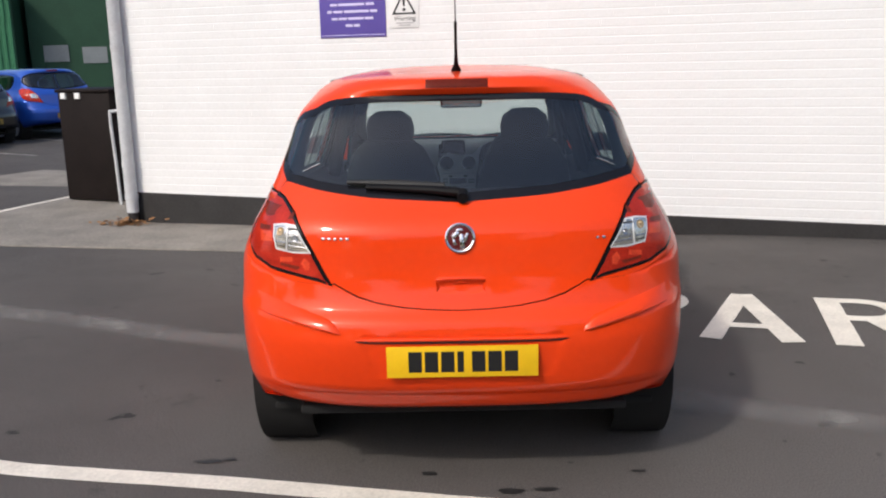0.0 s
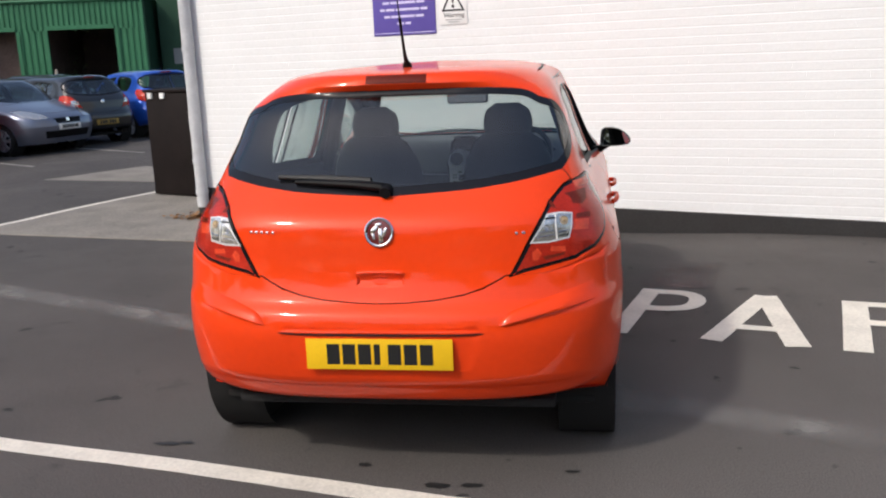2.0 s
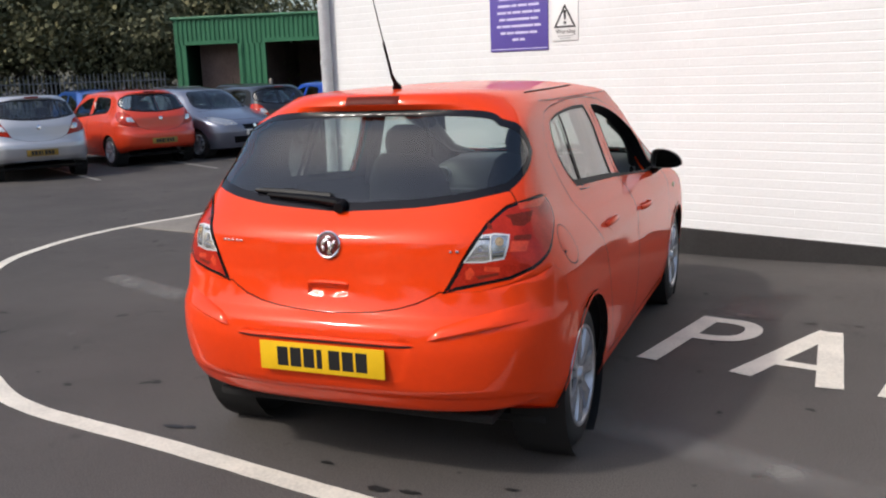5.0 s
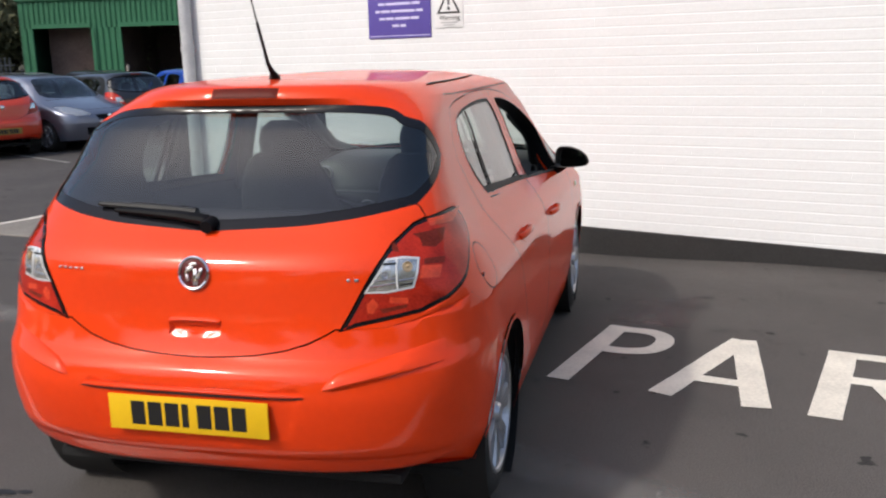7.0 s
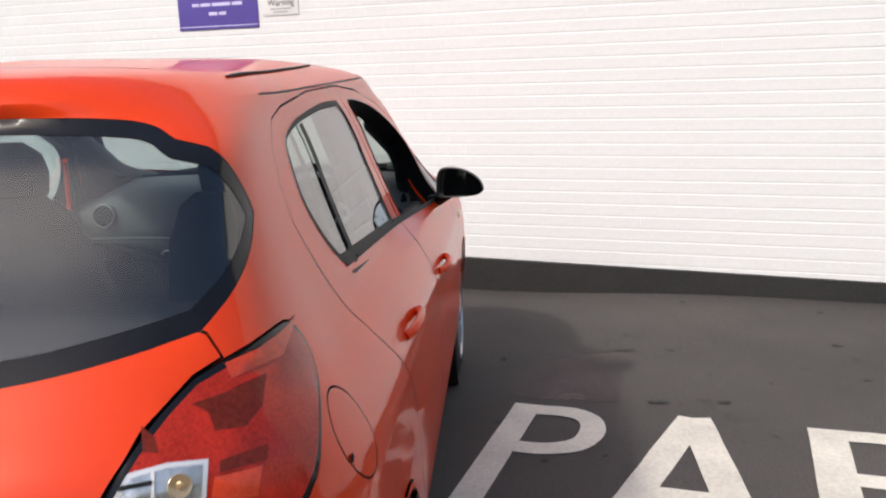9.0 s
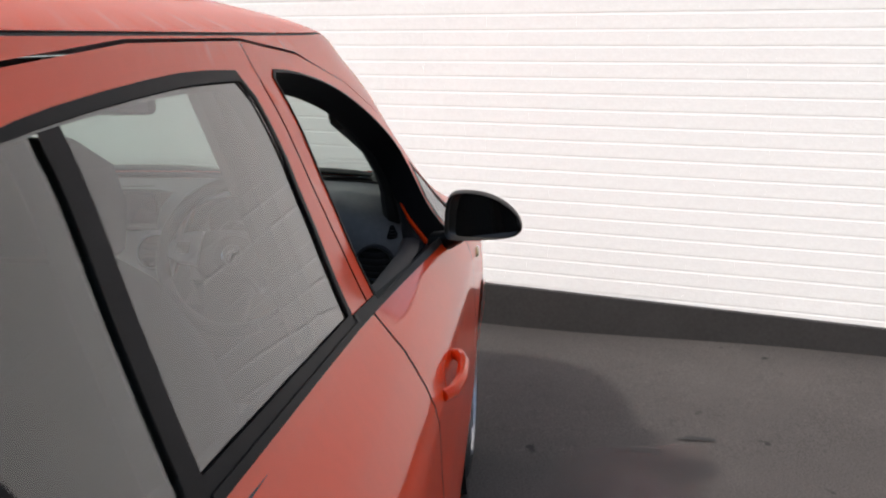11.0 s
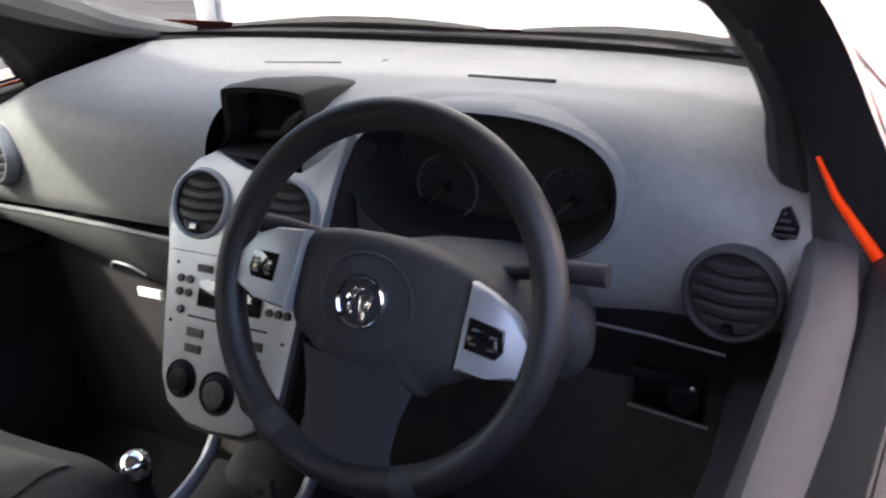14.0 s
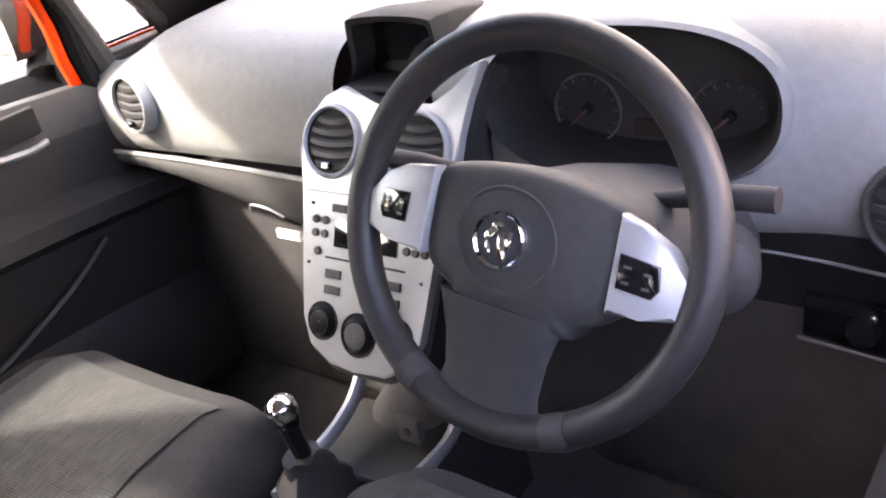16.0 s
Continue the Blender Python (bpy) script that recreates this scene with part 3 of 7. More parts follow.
def cut_body(res, fine=True):
    """The right half of the body as named panels: {name: (points, triangles)}, with the (u, v) of each."""
    gap = 0.0022
    polys, raised = [], []

    def kept(p, d):
        q = shrunk(p, d)
        q[p[:, 0] < 1e-3, 0] = 0
        q[p[:, 0] > ULEN[-1] - 1e-3, 0] = ULEN[-1]
        q[:, 0] = np.clip(q[:, 0], 0, ULEN[-1])
        return q

    def add(name, pts, curve=False, grow=0.0, seam=False):
        p = outline(pts, curve) if isinstance(pts[0], tuple) else pts
        if seam:
            polys.append((name, kept(p, gap)))
            polys.append(("gap", kept(p, -gap)))
        else:
            polys.append((name, kept(p, -grow) if grow else p))
        return p

    fo = outline(F_OPEN)
    add("opening", fo)
    if fine:
        polys.append(("window_seal", shrunk(fo, -0.006)))
    add("divider", R_DIVIDE)
    rg = outline(R_GLASS)
    add("rear_door_glass", shrunk(rg, 0.016))
    polys.append(("window_frame", rg))
    qg = outline(Q_GLASS)
    add("quarter_glass", shrunk(qg, 0.006))
    polys.append(("quarter_frame", shrunk(qg, -0.006)))
    add("belt_trim", both("s", [(0.947, 1.072), (1.632, 1.028), (2.62, 0.944), (2.625, 0.930), (1.63, 1.008), (0.962, 1.050)]))
    add("front_door", F_DOOR, seam=True)
    add("rear_door", R_DOOR, seam=True)
    for hub in (HUB_R, HUB_F):
        add("arch", round_hole(hub, HUB_Z + 0.015, 0.328))
        if fine:
            polys.append(("arch_lip" if hub == HUB_R else "arch_lip_front", shrunk(polys[-1][1], -0.012)))
    if fine:
        add("filler_flap", round_hole(0.455, 0.897, 0.072), seam=True)
        polys.append(("lens", shrunk(outline(LENS), 0.006)))
        polys.append(("lens_rim", outline(LENS)))
        for k, zone in enumerate(LAMP_SMOKED):
            add("lamp_dark%d" % k, zone)
        for k, zone in enumerate(LAMP_BRIGHT):
            add("lamp_bright%d" % k, zone)
        lp = outline(LAMP)
        polys.append(("tail_lamp", kept(lp, 0.011)))
        polys.append(("lamp_border", kept(lp, gap)))
    else:
        add("lens", LENS)
    add("tail_lamp", LAMP, seam=True)
    gr = outline(GLASS_R)
    ins = kept(gr, 0.036)
    add("rear_glass", ins)
    polys.append(("glass_border", gr))
    if fine:
        add("handle_recess", GRIP)
        raised.append((outline(GRIP_IN), -0.014))
    gate = outline(GATE)
    gin, gout = kept(gate, gap), kept(gate, -gap)
    polys += [("tailgate", gin), ("gap", gout)]
    add("brake_light", BRAKE)
    if fine:
        seam = [(0.0, 0.690), (0.20, 0.694), (0.33, 0.710), (0.41, 0.745), (0.445, 0.79)]
        add("gap", both("t", seam + [(x, y + 0.006) for x, y in seam[::-1]]))
    bump = outline(BUMPER)
    bin_ = kept(bump, 0.0008)
    if fine:
        add("plate_recess", RECESS)
        raised.append((outline(RECESS_IN), -0.004))
    polys += [("rear_bumper", bin_), ("gap", bump)]
    add("windscreen", SCREEN_F)
    add("headlamp", HEADLAMP, seam=True)
    add("bonnet", BONNET, seam=True)
    add("grille", GRILLE)
    add("intake", INTAKE)
    if fine:
        vtop = KNOTS[11]
        us = np.linspace(1.06, 3.75, 60)
        add("roof_ditch", np.concatenate([np.stack([us, np.full(60, vtop + 0.003)], 1), np.stack([us[::-1], np.full(60, vtop - 0.003)], 1)]))
    # a sheet of points, closer where the body curves
    us = np.unique(np.concatenate([np.linspace(ULEN[i], ULEN[i + 1], int((ULEN[i + 1] - ULEN[i]) / (res * k)) + 1) for i, k in ((0, 0.8), (1, 1.2), (2, 1.3))]))
    vs = np.unique(np.concatenate([KNOTS, np.linspace(0, KNOTS[-1], int(KNOTS[-1] / (res * 0.8)))]))
    grid = np.stack(np.meshgrid(us, vs, indexing="ij"), -1).reshape(-1, 2)
    loops = [p for _, p in polys] + [p for p, _ in raised]
    loops = [np.clip(p, [0, 0], [ULEN[-1], KNOTS[-1]]) for p in loops]
    uv, tri = tri_fill(grid, loops)
    mid = uv[tri].mean(1)
    pos, nor = skin(uv[:, 0], uv[:, 1]), skin_normal(uv[:, 0], uv[:, 1])
    for lp, depth in raised:
        hit = inside(np.clip(lp, [-1e-4, 0], None) + 0.0, uv)
        a, e = lp[None], (np.roll(lp, -1, 0) - lp)[None]
        t = np.clip(((uv[:, None] - a) * e).sum(2) / ((e * e).sum(2) + 1e-12), 0, 1)
        near = np.min(np.linalg.norm(uv[:, None] - a - t[..., None] * e, axis=2), axis=1) < 1e-3
        pos[hit | near] += depth * nor[hit | near]
    name = np.full(len(tri), "body_side", dtype=object)
    name[mid[:, 1] > KNOTS[11]] = "roof"
    free = np.ones(len(tri), bool)
    for nm, p in polys:
        hit = inside(p, mid) & free
        name[hit] = nm
        free &= ~hit
    # triangles all run the same way round
    a, b, c = (uv[tri[:, i]] for i in range(3))
    flip = ((b - a)[:, 0] * (c - a)[:, 1] - (b - a)[:, 1] * (c - a)[:, 0]) < 0
    tri[flip] = tri[flip][:, ::-1]
    return uv, pos, nor, tri, name, dict(opening=fo)


def picked(body, names, offset=0.0, side=1):
    """Points and faces of the named panels; side -1 is the left half, 0 both halves as one skin."""
    uv, pos, nor, tri, name, _ = body
    t = tri[np.isin(name, list(names))]
    ids, inv = np.unique(t, return_inverse=True)
    t = inv.reshape(-1, 3)
    p = pos[ids] + offset * nor[ids]
    if side == 1:
        return p, t
    q = p * (-1, 1, 1)
    if side == -1:
        return q, t[:, ::-1]
    mid = np.abs(p[:, 0]) < 2e-3
    p[mid, 0] = 0
    other = np.where(mid, np.arange(len(p)), len(p) + np.cumsum(~mid) - 1)
    return np.concatenate([p, q[~mid]]), np.concatenate([t, other[t][:, ::-1]])


def panel(body, name, names, mat, parent, side=0, offset=0.0, label="", warp=None, smooth=50):
    p, t = picked(body, [names] if isinstance(names, str) else names, offset, side)
    if not len(t):
        return None
    if warp is not None:
        p = warp(p)
    return plain(name, p.tolist(), t.tolist(), mat, parent, label, smooth)


def wheel_at(x, y, z, r, parent, out, warp=None, spokes=7, rim_mat=None, cover=True):
    """A road wheel with its tyre, rim, spokes and hub; out is +1 on the right side."""
    w = 0.165
    at = part("wheel", lathe([(r * 0.60, -w / 2 + 0.02), (r * 0.68, -w / 2 + 0.01), (r * 0.72, -w / 2 + 0.004)], (x, y, z), (out, 0, 0), 40), DARK, parent)
    prof = [(r * 0.69, -w / 2), (r * 0.80, -w / 2 - 0.004), (r * 0.93, -w / 2 + 0.006), (r * 0.985, -w / 2 + 0.022), (r, -w / 2 + 0.05), (r, -0.055), (r * 0.98, -0.05), (r * 0.98, -0.04), (r, -0.035), (r, 0.035), (r * 0.98, 0.04), (r * 0.98, 0.05), (r, 0.055), (r, w / 2 - 0.05), (r * 0.985, w / 2 - 0.022), (r * 0.93, w / 2 - 0.006), (r * 0.80, w / 2 + 0.004), (r * 0.69, w / 2)]
    part("tyre", lathe(prof, (x, y, z), (out, 0, 0), 48), TYRE, at, "black rubber tyre with grooved tread")
    rm = rim_mat or ALLOY
    slim = min(1.0, 9.0 / spokes)
    part("rim", lathe([(r * 0.715, w / 2), (r * 0.70, w / 2 + 0.006), (r * 0.665, w / 2 + 0.004), (r * 0.63, w / 2 - 0.03), (r * 0.60, -0.03), (r * 0.60, -w / 2 + 0.01)], (x, y, z), (out, 0, 0), 40), rm, at)
    for i in range(spokes):
        a0 = 2 * math.pi * i / spokes if spokes < 10 else 4 * math.pi * (i // 2) / spokes + (0.125 if i % 2 else -0.125)
        rings = []
        for f, hw, h, th in ((0.10, 0.030 * slim, w / 2 - 0.012, 0.016), (0.35, 0.024 * slim, w / 2 - 0.002, 0.014), (0.60, 0.032 * slim, w / 2 + 0.000, 0.012), (0.69, 0.042 * slim, w / 2 - 0.004, 0.012)):
            c = (math.cos(a0), math.sin(a0))
            ring = []
            for du, dh in ((-hw, -th), (-hw * 0.8, 0), (hw * 0.8, 0), (hw, -th)):
                yy, zz = c[0] * r * f - c[1] * du, c[1] * r * f + c[0] * du
                ring.append((x + out * (h + dh), y + yy, z + zz))
            rings.append(ring)
        part("spoke", loft(rings), rm, at)
    part("hub_cap", lathe([(0.0005, w / 2 + 0.006), (0.030, w / 2 + 0.005), (0.036, w / 2 - 0.004), (0.040, w / 2 - 0.03)], (x, y, z), (out, 0, 0), 24), rm, at)
    part("brake_disc", lathe([(0.03, 0.0), (0.125, 0.0), (0.125, -0.015)], (x, y, z), (out, 0, 0), 24), TRIMBLACK, at)
    return at


def badge_at(centre, normal, r, parent, name="badge", up=(0, 0, 1), ground=None):
    """A round chrome emblem with plain raised shapes on a dark red ground."""
    n = Vector(normal).normalized()
    b = part(name, lathe([(r * 0.80, 0.000), (r * 0.84, 0.006), (r * 0.92, 0.008), (r, 0.005), (r * 1.02, 0.0)], centre, n, 36), CHROME, parent, "round chrome emblem")
    part("emblem_ground", lathe([(0.0005, 0.003), (r * 0.5, 0.003), (r * 0.83, 0.002)], centre, n, 28), ground or EMBLEM, b, "dark enamel ground")
    side = Vector(up).cross(n).normalized()
    top = n.cross(side)
    for k, (cx, cy, w, h, a) in enumerate(((0.12, -0.22, 0.34, 0.95, 0.10), (-0.32, 0.20, 0.72, 0.26, 0.75), (0.40, 0.02, 0.22, 0.62, -0.35), (-0.05, 0.52, 0.55, 0.18, 0.15), (-0.38, -0.28, 0.20, 0.42, 0.3))):
        ca, sa = math.cos(a), math.sin(a)

        def put(u, v, d, cx=cx, cy=cy, ca=ca, sa=sa):
            uu, vv = cx * r + ca * u - sa * v, cy * r + sa * u + ca * v
            return Vector(centre) + side * uu + top * vv + n * (0.003 + d)
        o = [(-w * r / 2, -h * r / 2), (w * r / 2, -h * r / 2), (w * r * 0.35, h * r / 2), (-w * r * 0.3, h * r / 2)]
        part("emblem_relief", slab(o, put, 0.004, 0.001), CHROME, b)
    return b


EMBLEM = material("emblem_red", (0.16, 0.02, 0.02), 0.2, 0.5, coat=1.0)


def number_plate(parent, place, width=0.52, height=0.111, ground=None):
    """A plate with seven plain bars for its characters; place(u, v, w) sets it."""
    o = [(-width / 2, -height / 2), (width / 2, -height / 2), (width / 2, height / 2), (-width / 2, height / 2)]
    pl = part("number_plate", slab(o, place, 0.004, 0.001), ground or YELLOW, parent, "yellow rear number plate with black bars")
    u = -0.185 * width / 0.52
    for k in range(7):
        w = 0.022 if k == 3 else 0.046
        w *= width / 0.52
        o = [(u, -0.037), (u + w, -0.037), (u + w, 0.037), (u, 0.037)]
        part("character_bar", slab(o, lambda a, b, c: place(a, b, 0.004 + c), 0.0008), INK, pl)
        u += w + (0.028 if k == 3 else 0.010) * width / 0.52
    return pl


def exterior(body, car, paint, fine, warp=None, ky=1.0, kz=1.0, kx=1.0, doors=5, plate=True):
    """All panels, glass, lamps and wheels of a hatchback under the empty car. Returns the named panels."""
    got = {}
    W = warp or (lambda p: p * (kx, ky, kz))

    def put(name, names, mat, parent=car, side=0, offset=0.0, label="", key=None):
        ob = panel(body, name, names, mat, parent, side, offset, label, W)
        got[key or name] = ob
        return ob
    put("tailgate", ["tailgate", "handle_recess"], paint)
    put("rear_window", "rear_glass", GLASS, offset=-0.002, label="tinted rear screen")
    put("screen_border", "glass_border", BORDER, got["tailgate"], offset=-0.001)
    put("brake_light", "brake_light", BRAKELENS, got["tailgate"], offset=0.001, label="dark red high brake light")
    put("rear_bumper", ["rear_bumper", "plate_recess"], paint)
    put("roof", "roof", paint)
    put("windscreen", "windscreen", SCREEN, offset=-0.002, label="clear windscreen")
    put("bonnet", "bonnet", paint)
    put("grille", ["grille", "intake"], TRIMBLACK, offset=-0.01)
    for side, sn in ((1, "R"), (-1, "L")):
        put("side_panel", "body_side" if fine else ["body_side", "arch_lip", "arch_lip_front", "filler_flap", "roof_ditch"], paint, side=side, key="side" + sn)
        put("front_door", "front_door", paint, side=side, key="fd" + sn)
        put("rear_door", "rear_door", paint, side=side, key="rd" + sn)
        put("window_frame", ["window_frame", "divider"], TRIMBLACK, got["rd" + sn], side, 0.001)
        put("window_glass", "rear_door_glass", SIDEGLASS, got["rd" + sn], side, -0.003, "dark tinted door glass", key="rg" + sn)
        put("quarter_glass", "quarter_glass", SCREEN, got["side" + sn], side, -0.002, key="qg" + sn)
        put("quarter_frame", "quarter_frame", TRIMBLACK, got["side" + sn], side, 0.0005)
        put("belt_trim", "belt_trim", TRIMBLACK, got["fd" + sn], side, 0.003)
        lamp = put("tail_lamp", "tail_lamp", LAMPRED, car, side, 0.003, "red tail lamp with clear reversing lens", key="lamp" + sn)
        put("clear_lens", "lens", LAMPCLEAR, lamp, side, 0.0035, "clear faceted lens", key="lens" + sn)
        if fine:
            for k in range(4):
                put("smoked_lens", "lamp_dark%d" % k, LAMPDARK, lamp, side, 0.0032, "smoked dark lens")
                put("bright_lens", "lamp_bright%d" % k, LAMPGLOW, lamp, side, 0.0032, "red chamber with its lit look in the colour")
            put("lens_rim", "lens_rim", LAMPRIM, lamp, side, 0.0042, key="lrim" + sn)
            put("lamp_border", "lamp_border", BORDER, lamp, side, 0.0022, key="lborder" + sn)
            put("window_seal", "window_seal", TRIMBLACK, got["fd" + sn], side, 0.002, key="seal" + sn)
            put("filler_flap", "filler_flap", paint, got["side" + sn] if side == 1 else None, side) if side == 1 else None
            put("roof_ditch", "roof_ditch", RUBBER, car, side, -0.002, key="ditch" + sn)
            put("arch_lip", "arch_lip", paint, got["side" + sn], side, 0.006, key="lip" + sn)
            put("arch_lip", "arch_lip_front", paint, got["side" + sn], side, 0.006, key="lipf" + sn)
        put("headlamp", "headlamp", LAMPCLEAR, car, side, 0.002, "clear headlamp", key="head" + sn)
    for g in ("rear_window", "qgR", "qgL"):
        if got.get(g):
            got[g].visible_shadow = False
    return got


# ---- ground and building ----
WALL_Y, WALL_K = 5.25, -0.305          # the wall's face: y = WALL_Y + WALL_K * x
WALL_TURN = math.atan(WALL_K)


def wall_m(x, z=0.0, off=0.0):
    """A frame on the wall's face at x: its x runs along the wall, its y into the wall."""
    return Matrix.Translation((x, WALL_Y + WALL_K * x, z)) @ Matrix.Rotation(WALL_TURN, 4, "Z") @ Matrix.Translation((0, -off, 0))


def fall(y, x=0.0):
    """The tarmac falls a little towards the building, less so away from its corner."""
    t = min(max((x - 1.0) / 1.6, 0.0), 1.0)
    return -0.037 * min(max(y - 3.3, 0.0), 2.85) * (1 - t * t * (3 - 2 * t))


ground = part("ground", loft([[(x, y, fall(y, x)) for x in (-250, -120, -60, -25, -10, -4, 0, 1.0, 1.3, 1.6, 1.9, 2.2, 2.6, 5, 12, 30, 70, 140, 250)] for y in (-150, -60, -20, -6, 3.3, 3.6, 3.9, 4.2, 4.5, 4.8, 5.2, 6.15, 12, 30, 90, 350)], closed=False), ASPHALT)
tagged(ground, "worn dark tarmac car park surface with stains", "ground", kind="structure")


def stripe(name, pts, width, mat, z, label, parent=None):
    """A painted line on the ground, a few millimetres thick, with slightly worn edges."""
    pts = [Vector((*p, 0)) for p in pts]
    bm = bmesh.new()
    rows = []
    for i, p in enumerate(pts):
        d = (pts[min(i + 1, len(pts) - 1)] - pts[max(i - 1, 0)]).normalized()
        n = Vector((-d.y, d.x, 0)) * width / 2
        j = [0.004 * (noise.noise(p * 9 + Vector((k * 31.0, 0, 0)))) for k in (0, 1)]
        rows.append([bm.verts.new(q) for q in (p + n * (1 + j[0] / width * 2) + Vector((0, 0, z + fall(p.y, p.x))), p - n * (1 + j[1] / width * 2) + Vector((0, 0, z + fall(p.y, p.x))))])
    for a, b in zip(rows, rows[1:]):
        bm.faces.new((a[0], a[1], b[1], b[0]))
    ob = part(name, bm, mat, parent, smooth=0)
    if parent is None:
        tagged(ob, label, "road marking", kind="structure")
    return ob


bay = smooth_line([(2.4, -0.62), (1.2, -0.30), (0.02, -0.065), (-0.90, 0.125), (-1.85, 0.30), (-2.40, 0.56), (-3.6, 1.35), (-4.83, 2.74), (-5.38, 3.95), (-5.58, 4.95), (-5.56, 5.75), (-5.43, 6.45), (-5.23, 7.17), (-5.05, 7.68), (-4.84, 8.20), (-4.62, 8.75)], 12)
stripe("bay_line", [tuple(p) for p in bay], 0.105, LINEPAINT, 0.004, "curved white painted bay line on tarmac")
stripe("faded_line", [(-3.6 + 0.18 * i, 2.85 - 0.0775 * i) for i in range(34)], 0.36, FADEDPAINT, 0.004, "faded grey worn line on tarmac")

def patch_at(u, v):
    """A four-cornered patch, paler and redder than the tarmac round it."""
    a, b = Vector((1.03, 2.885)).lerp(Vector((1.51, 2.79)), u), Vector((1.136, 3.39)).lerp(Vector((1.67, 3.476)), u)
    p = a.lerp(b, v)
    return (p.x, p.y, fall(p.y, p.x) + 0.0035)


quad_patch = part("tarmac_patch", sheet(patch_at, 12, 12), PALEPATCH, smooth=0)
tagged(quad_patch, "pale reddish four-cornered patch on the tarmac", "pavement", kind="structure")
OIL = material("oil_stain", (0.016, 0.015, 0.015), 0.6, vary=0.3, scale=20)
rng = random.Random(21)
for x, y, w, h in ((0.168, 0.024, 0.055, 0.022), (0.292, 0.036, 0.045, 0.016), (-0.133, 0.176, 0.028, 0.014), (-1.01, 0.315, 0.060, 0.020), (-0.93, 0.33, 0.030, 0.014), (0.656, 0.171, 0.030, 0.010), (1.30, 3.02, 0.035, 0.022), (1.42, 3.40, 0.060, 0.022), (1.62, 3.51, 0.085, 0.020), (1.68, 2.80, 0.05, 0.018), (1.95, 2.79, 0.03, 0.015)):
    ring = []
    for k in range(18):
        a = 2 * math.pi * k / 18
        r = rng.uniform(0.7, 1.15)
        ring.append((x + w * r * math.cos(a), y + h * r * math.sin(a), fall(y, x) + 0.0052))
    bm = bmesh.new()
    bm.faces.new([bm.verts.new(p) for p in ring])
    tagged(part("oil_stain", bm, OIL, smooth=0), "small dark oil spot on the tarmac", "stain", kind="structure")


def letter(name, strokes, label):
    """A painted letter: strokes are lines in the letter's own frame, each a hair above the last."""
    top = tagged(new(name), label, "road marking", kind="structure")
    for k, (pts, w) in enumerate(strokes):
        stripe("stroke", pts, w, LINEPAINT, 0.004 + 0.0008 * k, "", top)
    return top


def word_frame(u, v):
    """From the painted word's own metres (along, up) to the ground."""
    return (0.820 + 0.970 * u + 0.268 * v, 1.885 - 0.242 * u + 0.963 * v)


def bent(pts, n=8):
    return [word_frame(*p) for p in smooth_line(pts, n)]


def line(*pts):
    out = []
    for a, b in zip(pts, pts[1:]):
        out += [word_frame(a[0] + (b[0] - a[0]) * t / 8, a[1] + (b[1] - a[1]) * t / 8) for t in range(8)]
    return out + [word_frame(*pts[-1])]


H = 0.955
letter("painted_letter", [(line((0.057, 0), (0.057, H)), 0.114), (bent([(0.10, H - 0.055), (0.25, H - 0.055), (0.345, H - 0.12), (0.372, H - 0.25), (0.33, H - 0.37), (0.22, H - 0.425), (0.10, H - 0.43)]), 0.10)], "large white painted capital P on tarmac")
letter("painted_letter", [(line((0.555, 0), (0.735, H)), 0.118), (line((0.985, 0), (0.745, H)), 0.128), (line((0.64, 0.27), (0.91, 0.27)), 0.088)], "large white painted capital A on tarmac")
letter("painted_letter", [(line((1.265, 0), (1.240, H)), 0.138), (bent([(1.29, H - 0.055), (1.45, H - 0.055), (1.56, H - 0.12), (1.60, H - 0.25), (1.56, H - 0.37), (1.46, H - 0.425), (1.30, H - 0.43)]), 0.10), (line((1.47, 0.50), (1.68, 0)), 0.13)], "large white painted capital R on tarmac")

# concrete apron along the wall
APRON_SIDE = ((5.20, -5.50), (5.75, -5.48), (6.45, -5.35), (7.17, -5.15), (7.68, -4.97), (8.20, -4.76))


def apron_at(u, v):
    """From the painted line at its far side to the car's bay, and from its kerbless front edge back to the wall."""
    back = 3.0 * v * max(0.0, 1 - u / 0.40)
    y = 5.20 + back
    x = float(np.interp(y, [p[0] for p in APRON_SIDE], [p[1] for p in APRON_SIDE])) if u < 0.40 else -5.50
    x = x + (-3.44 - x) * u / 0.40 if u < 0.40 else -3.44 + (u - 0.40) / 0.60 * 2.44
    y0 = 4.42 - 0.235 * (x + 1.74)
    y1 = WALL_Y + WALL_K * x if u >= 0.40 else 8.25
    y = y0 + (y1 - y0) * v
    if u < 0.40:
        side = float(np.interp(y, [p[0] for p in APRON_SIDE], [p[1] for p in APRON_SIDE]))
        x = side + (-3.44 - side) * u / 0.40
    return (x, y, 0.012 + fall(y))


apron = part("pavement", sheet(apron_at, 60, 10), CONCRETE)
tagged(apron, "pale dusty concrete apron beside the wall", "pavement", kind="structure")
edge = [apron_at(i / 40, 0) for i in range(41)]
part("apron_edge", loft([[p, (p[0], p[1] - 0.006, p[2] - 0.006), (p[0], p[1] - 0.008, p[2] - 0.05)] for p in edge], closed=False), CONCRETE, apron)

